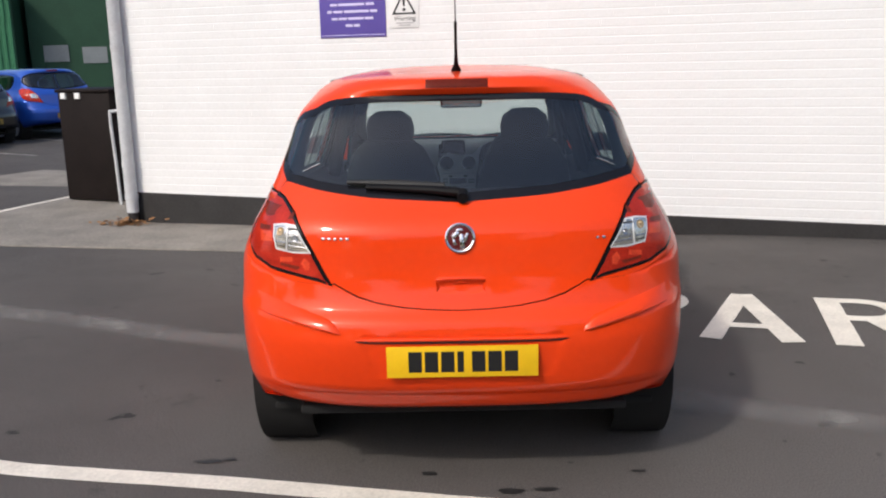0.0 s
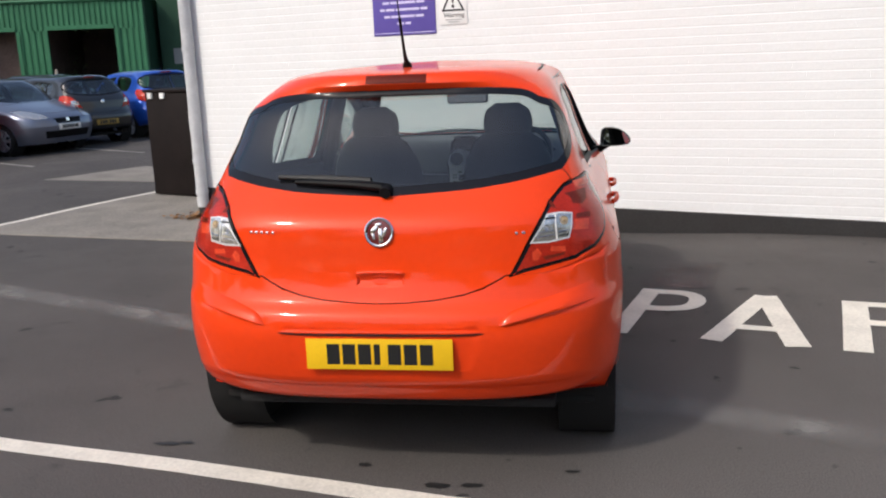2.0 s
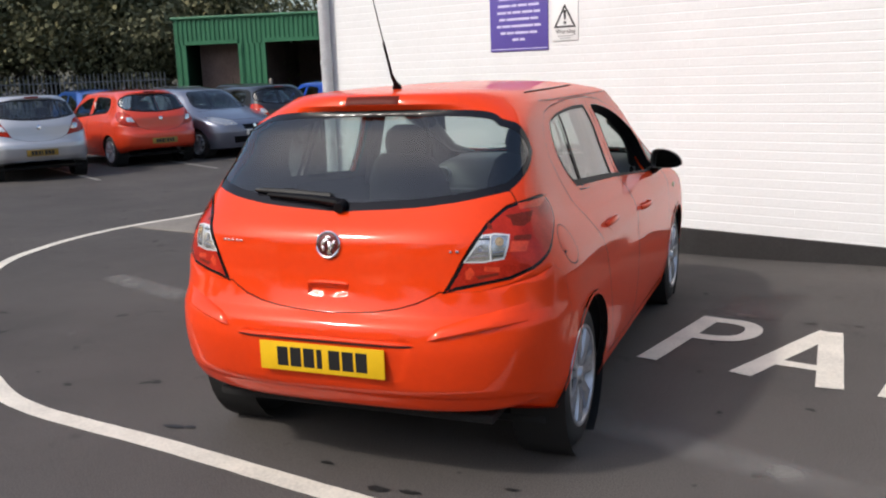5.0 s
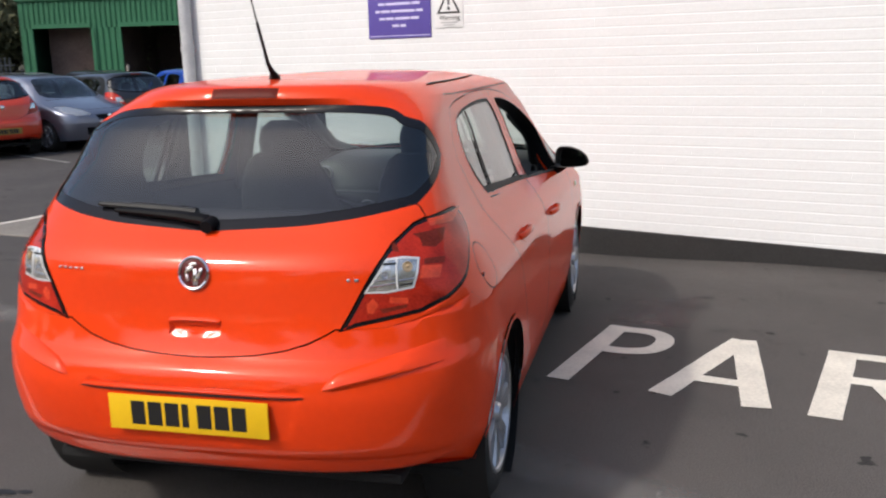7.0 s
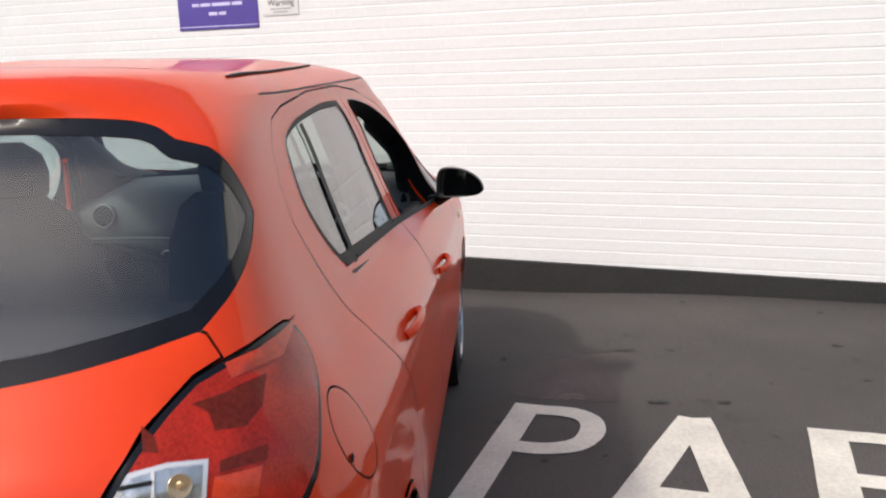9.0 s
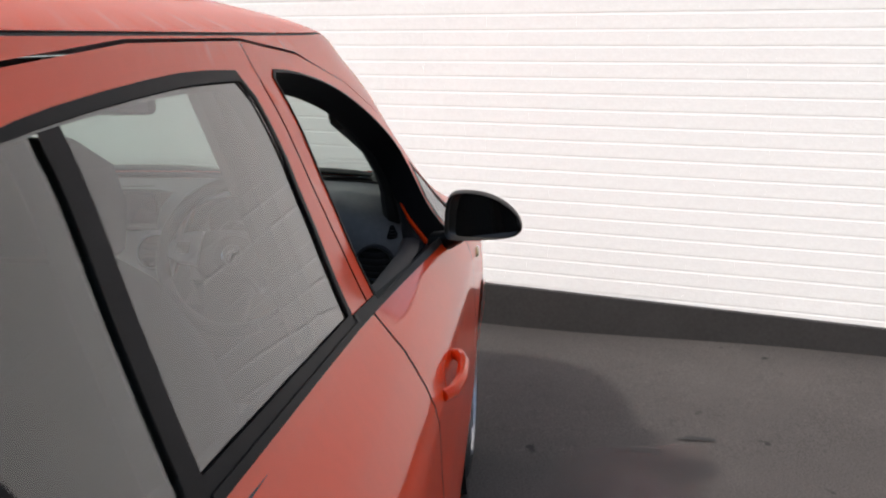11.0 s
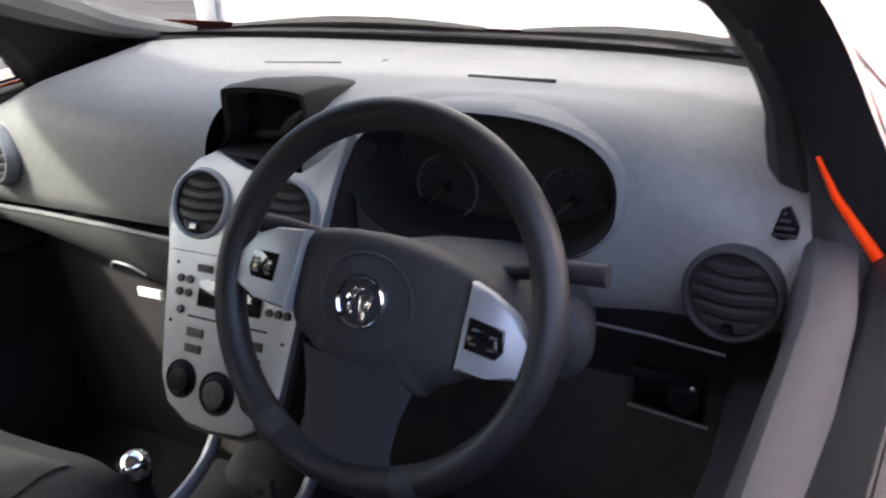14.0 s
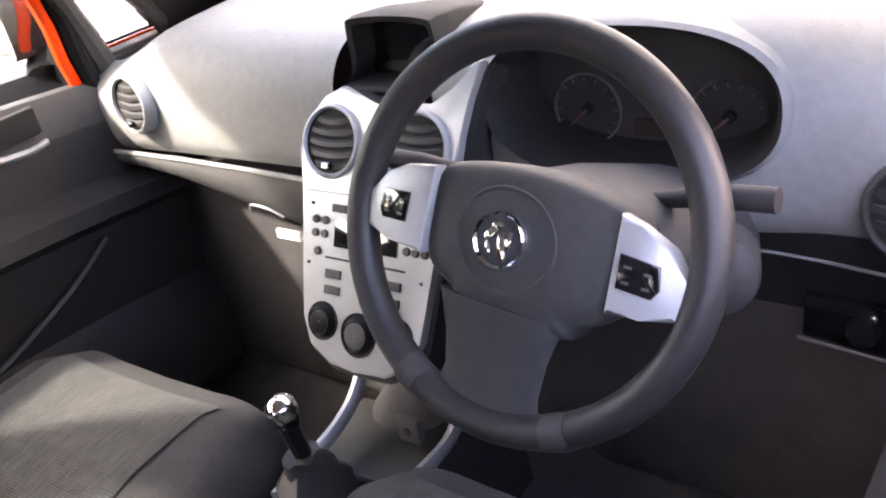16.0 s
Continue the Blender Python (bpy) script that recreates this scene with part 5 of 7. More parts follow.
def opening(co):
    """Below 1 inside the oval opening of the instruments."""
    return (abs((co.x - BC[0]) / (BR[0] * 1.035)) ** 2.44 + abs((co.z - BC[1]) / (BR[1] * 1.035)) ** 2.44) ** (1 / 2.44)


cut_faces = [f for f in skin_bm.faces if all(v.co.y < 2.70 and opening(v.co) < 1 for v in f.verts) or (-0.118 < f.calc_center_median().x < 0.050 and f.calc_center_median().y < 2.705 and f.calc_center_median().z > 0.86)]
bmesh.ops.delete(skin_bm, geom=cut_faces, context="FACES")
for vert in skin_bm.verts:
    q = opening(vert.co)
    if q < 1 and vert.co.y < 2.70:
        vert.co.x, vert.co.z = BC[0] + (vert.co.x - BC[0]) / q, BC[1] + (vert.co.z - BC[1]) / q
dash = part("dashboard", skin_bm, DASHSKIN, car, "grey soft-touch dashboard")
# lower dash: knee panel and tunnel side
part("lower_dash", sheet(lambda u, v: (0.13 + 0.55 * u, 2.632 + 0.10 * v + 0.03 * math.sin(3 * v), 0.803 - 0.36 * v), 12, 10), PLASTICDARK, dash)
part("glovebox_lid", sheet(lambda u, v: (-0.66 + 0.54 * u, 2.612 + 0.02 * math.sin(math.pi * v) * -1 + 0.10 * v * v, 0.802 - 0.010 * u * u - (0.05 + 0.115 * easing(u * 1.1)) * v), 20, 10), GLOVEBOX, dash, "charcoal glovebox lid")
part("glovebox_trim", tube([(-0.66, 2.609, 0.803), (-0.48, 2.609, 0.803), (-0.33, 2.609, 0.800), (-0.125, 2.608, 0.794)], 0.0042, 8), DASHSKIN, dash, "thin satin trim line")
part("glovebox_grip", tube(smooth_line([(-0.335, 2.598, 0.735), (-0.318, 2.590, 0.750), (-0.285, 2.590, 0.748), (-0.262, 2.598, 0.732)], 6), 0.0022, 6), SATIN, dash)
part("key_tag", rbox((-0.275, 2.585, 0.700), (-0.225, 2.592, 0.716), 0.002, 1, Matrix.Rotation(0.0, 4, "X")), SIGNWHITE, dash, "small white paper tag")
part("under_dash", rbox((-0.67, 2.70, 0.30), (0.67, 3.05, 0.72), 0.03), CARPET, dash)
part("carpet", sheet(lambda u, v: (-0.70 + 1.4 * u, 1.0 + 1.9 * v, 0.245 + 0.14 * math.exp(-((u - 0.5) / 0.11) ** 4) + 0.25 * easing((v - 0.86) / 0.14)), 30, 20), CARPET, car, "black floor carpet")


def round_vent(cx, cy, cz, r, axis, parent, ring_mat):
    """A round air vent: raised ring, dark throat, curved slats and a small thumb wheel."""
    n = Vector(axis).normalized()
    s = Vector((0, 0, 1)).cross(n).normalized() * -1
    t = n.cross(s) * -1
    c = Vector((cx, cy, cz))
    v = part("air_vent", lathe([(r * 0.90, -0.004), (r * 0.92, 0.003), (r * 0.96, 0.006), (r * 1.02, 0.005), (r * 1.06, 0.000), (r * 1.07, -0.02)], c, n, 36), ring_mat, parent, "round air vent with dark slats")
    part("vent_throat", lathe([(0.0005, -0.0014), (r * 0.5, -0.0014), (r * 0.88, -0.0012), (r * 0.905, 0.0012)], c, n, 28), DARK, v)
    for k in range(5):
        h = (-0.62 + 0.31 * k) * r
        half = math.sqrt(max(0.02, 0.86 ** 2 - (h / r) ** 2)) * r
        pts = [c + s * (half * q) + t * (h - 0.10 * r * (1 - q * q)) + n * (0.004 * (1 - q * q) - 0.004) for q in np.linspace(-1, 1, 7)]
        part("slat", tube(pts, 0.0068 * r / 0.05, 6, up=tuple(n), flat=0.55), SLAT, v)
    part("thumb_wheel", rbox((-0.007, -0.005, -0.003), (0.007, 0.005, 0.006), 0.002, 1, Matrix.Translation(c - t * r * 0.70 + n * 0.004) @ n.to_track_quat("Z", "Y").to_matrix().to_4x4()), GLOSSBLACK, v)
    return v


round_vent(-0.560, 2.604, 0.896, 0.0465, (-0.10, -1, 0.12), dash, SATIN)
round_vent(0.607, 2.600, 0.853, 0.051, (-0.05, -1, 0.12), dash, PLASTIC)
tri = part("demister_vent", slab([(0.0, 0.0), (0.010, -0.004), (0.026, 0.000), (0.027, 0.012), (0.016, 0.034), (0.008, 0.030)], lambda u, v, w: (0.640 + u, 2.612 - w, 0.924 + v), 0.006, 0.002), TRIMBLACK, dash, "small triangular side demister vent")
for k in range(4):
    part("slat", rbox((0.642 + 0.003 * k, 2.600, 0.926 + 0.008 * k), (0.666 - 0.004 * k, 2.605, 0.929 + 0.008 * k), 0.001, 1), SLAT, tri)

# instrument binnacle
rings = []
for y, k, dz in ((2.700, 0.86, 0.0), (2.640, 0.93, 0.0), (2.606, 0.985, 0.002), (2.600, 1.02, 0.003), (2.606, 1.06, 0.004), (2.640, 1.10, 0.0), (2.70, 1.12, -0.01)):
    rings.append([(x, y - 0.02 * (z - BC[1]) / BR[1] * -1 * 0.6, z + dz) for x, z in oval(*BC, BR[0] * k, BR[1] * k, 48, 0.82)])
binn = part("instrument_hood", loft(rings[3:], cap=False), DASHSKIN, dash, "oval hood round the instruments")
part("cluster_well", loft(rings[:4], cap=False), HOODPLASTIC, binn)
part("cluster_face", loft([[(x, 2.685, z) for x, z in oval(*BC, BR[0] * 0.9, BR[1] * 0.9, 40, 0.82)], [(x, 2.684, z) for x, z in oval(*BC, 0.002, 0.001, 40)]], cap=False), CLUSTERFACE, binn, "black instrument face")
TICK = material("dial_ring", (0.085, 0.08, 0.08), 0.4, 0.3)
for cx, r in ((0.232, 0.044), (0.402, 0.044)):
    d = part("dial", lathe([(r * 0.94, 0.003), (r * 0.97, 0.008), (r, 0.003)], (cx, 2.682, 0.904), (0, -1, 0.05), 40), TICK, binn, "round dial with thin silver ring")
    for k in range(13):
        a = radians(225 - 22.5 * k)
        ca, sa = math.cos(a), math.sin(a)
        part("dial_mark", tube([(cx + ca * r * 0.80, 2.676, 0.904 + sa * r * 0.80), (cx + ca * r * 0.90, 2.676, 0.904 + sa * r * 0.90)], 0.0009, 4), TICK, d)
    a = radians(222)
    part("needle", tube([(cx, 2.674, 0.904), (cx + math.cos(a) * r * 0.75, 2.674, 0.904 + math.sin(a) * r * 0.75)], [0.0022, 0.0008], 6), material("needle_red", (0.10, 0.03, 0.025), 0.5), d)
    part("needle_boss", lathe([(0.0005, 0.006), (0.007, 0.005), (0.008, 0.0)], (cx, 2.680, 0.904), (0, -1, 0), 14), TRIMBLACK, d)
part("cluster_display", rbox((0.290, 2.676, 0.875), (0.345, 2.684, 0.895), 0.002, 1), material("lcd", (0.03, 0.02, 0.018), 0.2), binn)

# display hood at the dash's middle
def hood_ring(y, top, bot, wt, wb, n=10):
    pts = smooth_line([(-wb, bot), (-wb * 0.99, bot + 0.006), (-wt * 1.06, bot + 0.032), (-wt, top - 0.012), (-wt * 0.85, top), (0.0, top + 0.004), (wt * 0.85, top), (wt, top - 0.012), (wt * 1.06, bot + 0.032), (wb * 0.99, bot + 0.006), (wb, bot)], 4)
    return [(x - 0.026, y, z) for x, z in pts]


dh = part("display_hood", loft([hood_ring(*q) for q in ((2.80, 1.000, 0.960, 0.064, 0.072), (2.72, 1.018, 0.935, 0.071, 0.086), (2.665, 1.024, 0.924, 0.072, 0.098), (2.650, 1.022, 0.922, 0.071, 0.100), (2.652, 1.014, 0.926, 0.063, 0.090), (2.69, 1.006, 0.930, 0.056, 0.080))], closed=False), HOODPLASTIC, dash, "dark hood over the centre display")
part("display_screen", rbox((-0.097, 2.686, 0.935), (0.045, 2.696, 1.018), 0.004, 1), GLOSSBLACK, dh, "black display screen")
part("display_sill", rbox((-0.112, 2.630, 0.926), (0.060, 2.690, 0.936), 0.004, 1), HOODPLASTIC, dh)

# centre stack: a leaning silver facia
def stack_put(u, v, w):
    """Facia metres: u across from the middle, v up, w towards the seats."""
    return (u, 2.563 + 0.5 * (v - 0.891) - 0.894 * w, v + 0.447 * w)


half = [(0.0, 0.628), (0.045, 0.630), (0.082, 0.648), (0.098, 0.680), (0.104, 0.74), (0.114, 0.83), (0.126, 0.875), (0.128, 0.905), (0.135, 0.945), (0.148, 0.985), (0.140, 0.986), (0.112, 0.950), (0.085, 0.934), (0.0, 0.930)]
facia = [(u, v) for u, v in half] + [(-0.060, 0.952), (-0.088, 0.940), (-0.112, 0.915)] + [(-u, v) for u, v in half[::-1][7:-1]]
stack = part("centre_facia", slab(facia, stack_put, 0.014, 0.004), SILVER, dash, "silver centre facia with radio and vents")
part("facia_side", slab([(u * 1.07, 0.628 + (v - 0.628) * 1.0 - 0.008 * (v < 0.7)) for u, v in facia], lambda u, v, w: stack_put(u, v, w - 0.10), 0.10), PLASTICDARK, stack)
nst = Vector((0, -0.894, 0.447))
for cx in (-0.069, 0.069):
    c = Vector(stack_put(cx, 0.888, 0.016))
    round_vent(c.x, c.y, c.z, 0.0455, nst, stack, SILVER)


def key(u0, v0, u1, v1, mat=PLASTIC, h=0.004, name="button", bevel=0.001):
    return part(name, slab([(u0, v0), (u1, v0), (u1, v1), (u0, v1)], lambda u, v, w: stack_put(u, v, w + 0.0135), h, bevel), mat, stack)


def round_key(u, v, r, mat=PLASTIC, h=0.004, name="button"):
    return part(name, lathe([(0.0005, h), (r * 0.85, h), (r, h * 0.6), (r, -0.002)], stack_put(u, v, 0.014), nst, 18), mat, stack)


key(-0.108, 0.829, 0.108, 0.8300, DARK, 0.0008, "seam", 0)
key(-0.052, 0.768, 0.052, 0.800, GLOSSBLACK, 0.003, "radio_display")
for u, v in ((-0.085, 0.797), (-0.069, 0.797), (-0.085, 0.781), (-0.069, 0.781), (-0.079, 0.760), (0.066, 0.792), (0.080, 0.792), (0.094, 0.792), (0.066, 0.777), (0.080, 0.777), (0.094, 0.777)):
    round_key(u, v, 0.0055)
key(-0.066, 0.753, 0.066, 0.7555, DARK, 0.001, "cd_slot", 0)
key(-0.058, 0.808, -0.034, 0.817)
key(0.034, 0.808, 0.058, 0.817)
for v in (0.731, 0.712):
    key(-0.062, v, -0.036, v + 0.010)
    key(0.036, v, 0.062, v + 0.010)
for u, v in ((-0.094, 0.815), (-0.094, 0.745), (0.094, 0.815), (0.092, 0.745)):
    round_key(u, v, 0.0022, TRIMBLACK, 0.002, "screw")
for u in (-0.062, 0.0, 0.062):
    r = 0.025 if u else 0.028
    c = Vector(stack_put(u, 0.679 if u else 0.672, 0.010))
    k = part("heater_knob", lathe([(r * 0.62, 0.012), (r * 0.68, 0.013), (r * 0.74, 0.008), (r * 0.90, 0.0045), (r * 1.04, 0.0050), (r * 1.06, -0.002)], c, nst, 28), TRIMBLACK, stack, "black rotary heater knob")
    part("knob_cap", lathe([(0.0005, 0.012), (r * 0.5, 0.013), (r * 0.66, 0.011)], c, nst, 24), PLASTIC if not u else TRIMBLACK, k)

# tunnel console, gear lever
console = part("tunnel_console", loft([[(x * w, y, z0 + (z1 - z0) * (1 - abs(x) ** 4)) for x in np.linspace(-1, 1, 15)] for y, w, z0, z1 in ((1.35, 0.12, 0.25, 0.46), (1.9, 0.12, 0.25, 0.46), (2.2, 0.13, 0.25, 0.47), (2.42, 0.13, 0.25, 0.50), (2.60, 0.13, 0.25, 0.56))], closed=False), PLASTICDARK, car, "dark plastic tunnel console")
for pts in (((-0.030, 2.475, 0.625), (-0.030, 2.457, 0.600), (-0.031, 2.429, 0.573), (-0.032, 2.393, 0.557), (-0.034, 2.350, 0.548), (-0.036, 2.27, 0.538)), ((0.100, 2.53, 0.585), (0.100, 2.48, 0.541), (0.101, 2.448, 0.526), (0.102, 2.387, 0.528), (0.103, 2.33, 0.532), (0.104, 2.25, 0.530))):
    part("console_strut", tube(smooth_line(pts, 6), 0.0085, 10, flat=1.3), SATIN, console, "grey side strut")
part("coin_tray", rbox((-0.085, 2.36, 0.500), (0.085, 2.50, 0.512), 0.006), RUBBER, console)
part("tray_lip", tube([(-0.085, 2.36, 0.522), (0.0, 2.352, 0.524), (0.085, 2.36, 0.522)], 0.006, 6), PLASTIC, console)
part("power_socket", rbox((0.030, 2.435, 0.520), (0.068, 2.447, 0.560), 0.004, 2), PLASTIC, console, "small grey square socket")
part("socket_hole", cone((0.049, 2.436, 0.540), (0.049, 2.433, 0.540), 0.006, 0.006, 12), DARK, console)
gear = part("gear_lever", tube([(0.0, 2.30, 0.50), (0.0, 2.305, 0.58), (-0.003, 2.298, 0.645)], [0.012, 0.011, 0.013], 10, up=(1, 0, 0)), TRIMBLACK, console, "black gear lever")
part("knob", lathe([(0.010, -0.030), (0.015, -0.020), (0.019, -0.004), (0.019, 0.008), (0.015, 0.015), (0.010, 0.018)], (-0.003, 2.296, 0.666), (0, -0.25, 1), 24), GLOSSBLACK, gear)
part("knob_cap", lathe([(0.0193, -0.004), (0.0193, 0.009), (0.0155, 0.0155), (0.008, 0.0190), (0.0005, 0.0200)], (-0.003, 2.296, 0.6665), (0, -0.25, 1), 24), CHROME, gear, "chrome knob cap")
boot = []
for k in range(7):
    r, z = 0.070 - 0.008 * k - 0.006 * (k % 2), 0.495 + 0.017 * k
    boot.append([(r * math.cos(a) * 0.9, 2.30 + r * math.sin(a) * 1.15, z + 0.004 * math.sin(5 * a)) for a in np.linspace(0, 2 * math.pi, 24, endpoint=False)])
part("gaiter", loft(boot), LEATHER, gear, "creased black gaiter")
part("hand_brake", tube([(0.03, 1.75, 0.50), (0.03, 1.92, 0.545), (0.03, 2.02, 0.575)], [0.016, 0.015, 0.017], 10), LEATHER, console)

# steering wheel
SC, SR, STILT = Vector((0.350, 2.322, 0.943)), 0.165, radians(25)
s_right, s_up = Vector((1, 0, 0)), Vector((0, math.sin(STILT), math.cos(STILT)))
s_out = Vector((0, -math.cos(STILT), math.sin(STILT)))


TURN = radians(-7)


def column(u, v, w=0.0):
    return SC + s_right * u + s_up * v + s_out * w


def helm(u, v, w=0.0):
    """The wheel's own plane, turned a little to the right."""
    return column(u * math.cos(TURN) - v * math.sin(TURN), u * math.sin(TURN) + v * math.cos(TURN), w)


rim = [helm(SR * math.cos(a), SR * math.sin(a), 0.004) for a in np.linspace(0, 2 * math.pi, 72, endpoint=False)]
steer = part("steering_wheel", tube(rim, 0.0155, 14, closed=True, up=tuple(s_out), flat=1.05), LEATHER, car, "dark leather three-spoke steering wheel")
hub_o = [(-0.094, 0.038), (-0.060, 0.052), (0.0, 0.058), (0.060, 0.052), (0.094, 0.038), (0.098, 0.0), (0.092, -0.042), (0.062, -0.062), (0.048, -0.075), (-0.048, -0.075), (-0.062, -0.062), (-0.092, -0.042), (-0.098, 0.0)]
hub_o = [(u * 0.98 + 0.009, v * 0.97) for u, v in smooth_line(hub_o, 4, True)]
rings = [[helm(u * k, v * k + dv, w) for u, v in hub_o] for k, w, dv in ((0.80, -0.05, 0), (1.0, -0.03, 0), (1.02, -0.004, 0), (1.0, 0.006, 0), (0.93, 0.013, 0), (0.80, 0.018, 0), (0.55, 0.021, 0), (0.2, 0.022, 0))]
part("airbag_cover", loft(rings), PLASTIC, steer, "rounded grey airbag cover")
part("cover_ring", tube([helm(0.047 * math.cos(a), -0.004 + 0.043 * math.sin(a), 0.0212) for a in np.linspace(0, 2 * math.pi, 40, endpoint=False)], 0.0018, 6, closed=True, up=tuple(s_out)), PLASTIC, steer)
badge_at(helm(-0.002, -0.004, 0.0215), s_out, 0.025, steer, "badge", up=tuple(s_up), ground=PLASTIC)
for s in (1, -1):
    sp = [(0.078, 0.042), (0.112, 0.036), (0.136, 0.024), (0.153, 0.003), (0.151, -0.028), (0.124, -0.034), (0.080, -0.036)]
    sp = [(s * (u + (0.016 if s > 0 and u < 0.1 else 0.0)), v) for u, v in sp][::s]
    spoke = part("spoke", slab(sp, lambda u, v, w: helm(u, v, w - 0.004 + 0.012 * max(0, 1 - (abs(u) - 0.08) / 0.08)), 0.016, 0.004), SILVER, steer, "silver spoke with button pad")
    pad = [(0.101, 0.013), (0.132, 0.010), (0.135, -0.008), (0.130, -0.016), (0.102, -0.014)]
    pad = [(s * u, v) for u, v in pad][::s]
    part("button_pad", slab(pad, lambda u, v, w: helm(u, v, w + 0.0115 + 0.012 * max(0, 1 - (abs(u) - 0.08) / 0.08)), 0.003, 0.001), GLOSSBLACK, spoke)
    for k, (u, v) in enumerate(((0.109, 0.004), (0.125, 0.002), (0.109, -0.008), (0.125, -0.009))):
        part("button_mark", slab([(s * u - 0.003, v - 0.001), (s * u + 0.003, v - 0.001), (s * u + 0.003, v + 0.001), (s * u - 0.003, v + 0.001)], lambda a, b, w: helm(a, b, w + 0.0148 + 0.012 * max(0, 1 - (abs(a) - 0.08) / 0.08)), 0.0006), TICK, spoke)
rings = []
for v, w, hw, th in ((-0.060, 0.008, 0.062, 0.030), (-0.095, 0.004, 0.052, 0.024), (-0.130, 0.000, 0.048, 0.020), (-0.155, 0.000, 0.054, 0.018), (-0.170, 0.002, 0.066, 0.014)):
    rings.append([helm(hw * math.cos(a), v, w + th * 0.5 * math.sin(a)) for a in np.linspace(0, 2 * math.pi, 20, endpoint=False)])
part("lower_spoke", loft(rings), PLASTIC, steer, "broad grey lower spoke")
part("rim_inlay", tube([helm(SR * math.cos(a), SR * math.sin(a), 0.006) for a in np.linspace(radians(293), radians(301), 8)], [0.0155, 0.0163, 0.0166, 0.0166, 0.0166, 0.0166, 0.0163, 0.0155], 12, up=tuple(s_out)), PLASTIC, steer)
part("rim_inlay", tube([helm(SR * math.cos(a), SR * math.sin(a), 0.006) for a in np.linspace(radians(239), radians(247), 8)], [0.0155, 0.0163, 0.0166, 0.0166, 0.0166, 0.0166, 0.0163, 0.0155], 12, up=tuple(s_out)), PLASTIC, steer)
cowl = part("steering_column", loft([[column(rx * math.cos(a), cv + rz * math.sin(a), w) for a in np.linspace(0, 2 * math.pi, 24, endpoint=False)] for w, rx, rz, cv in ((-0.05, 0.066, 0.046, -0.004), (-0.062, 0.104, 0.056, -0.006), (-0.085, 0.118, 0.062, -0.008), (-0.16, 0.120, 0.074, -0.014), (-0.28, 0.120, 0.084, -0.024))]), PLASTIC, car, "dark steering column cowl")
for s in (1, -1):
    part("stalk", tube([column(s * 0.075, 0.034, -0.100), column(s * 0.11, 0.040, -0.080), column(s * 0.155, 0.046, -0.066), column(s * 0.188, 0.047, -0.064)], [0.0075, 0.0080, 0.0105, 0.0105], 16, up=tuple(s_out)), PLASTICDARK, cowl, "dark grey column stalk")
part("ignition_barrel", lathe([(0.0005, 0.020), (0.012, 0.020), (0.016, 0.014), (0.030, 0.012), (0.038, 0.006), (0.040, -0.004), (0.036, -0.06)], (0.462, 2.462, 0.842), (0.25, -1, 0.25), 28), PLASTIC, cowl, "grey ignition lock surround")
# light switch panel
lsw = part("light_switch_panel", slab([(0.493, 0.672), (0.580, 0.662), (0.582, 0.722), (0.495, 0.724)], lambda u, v, w: (u, 2.640 - w, v), 0.012, 0.003), GLOSSBLACK, dash, "black light switch panel")
part("rotary_knob", lathe([(0.0005, 0.016), (0.014, 0.015), (0.017, 0.008), (0.018, 0.0)], (0.556, 2.630, 0.692), (0, -1, 0.1), 20), TRIMBLACK, lsw)
part("switch_glint", lathe([(0.0005, 0.003), (0.004, 0.002), (0.005, 0)], (0.566, 2.624, 0.711), (0, -1, 0.3), 10), CHROME, lsw)
part("panel_line", tube([(0.488, 2.630, 0.667), (0.585, 2.630, 0.656)], 0.002, 5), TICK, lsw)
part("knee_seam", tube([(0.44, 2.634, 0.770), (0.51, 2.632, 0.768), (0.60, 2.630, 0.760)], 0.0022, 6), DASHSKIN, dash)
# dash top details
part("sensor_dot", lathe([(0.0005, 0.006), (0.008, 0.004), (0.010, 0.0)], (0.002, 2.92, 0.995), (0, -0.2, 1), 14), TRIMBLACK, dash)
part("demister_slot", tube([(-0.19, 2.868, 1.000), (-0.06, 2.892, 1.000)], 0.0025, 5), DARK, dash)
part("demister_slot", tube([(0.185, 2.850, 1.003), (0.32, 2.838, 1.006)], 0.003, 5), DARK, dash)
# front wipers and scuttle outside the windscreen
part("scuttle_panel", loft([[(x, 3.13 - 0.13 * (abs(x) / 0.66) ** 2.4 + dy, 0.972 + dz) for dy, dz in ((-0.062, 0.020), (-0.045, 0.036), (0.02, 0.032), (0.09, 0.0))] for x in np.linspace(-0.66, 0.66, 31)], closed=False), TRIMBLACK, car, "black scuttle panel under the windscreen")
part("windscreen_band", loft([[(x, 3.065 - 0.10 * (abs(x) / 0.66) ** 3 + dy, z) for dy, z in ((-0.004, 0.990), (-0.006, 1.004), (-0.012, 1.011))] for x in np.linspace(-0.60, 0.60, 31)], closed=False), TRIMBLACK, car, "black border at the windscreen foot")
for x0, x1 in ((-0.40, 0.10), (0.17, 0.60)):
    pts = [(x0 + (x1 - x0) * t, 3.105 - 0.13 * (abs(x0 + (x1 - x0) * t) / 0.66) ** 2.4 - 0.02, 1.018 + 0.008 * math.sin(3.1 * t)) for t in np.linspace(0, 1, 9)]
    part("front_wiper", tube(pts, [0.004, 0.006, 0.008, 0.009, 0.009, 0.009, 0.008, 0.006, 0.004], 8), RUBBER, car, "black windscreen wiper")
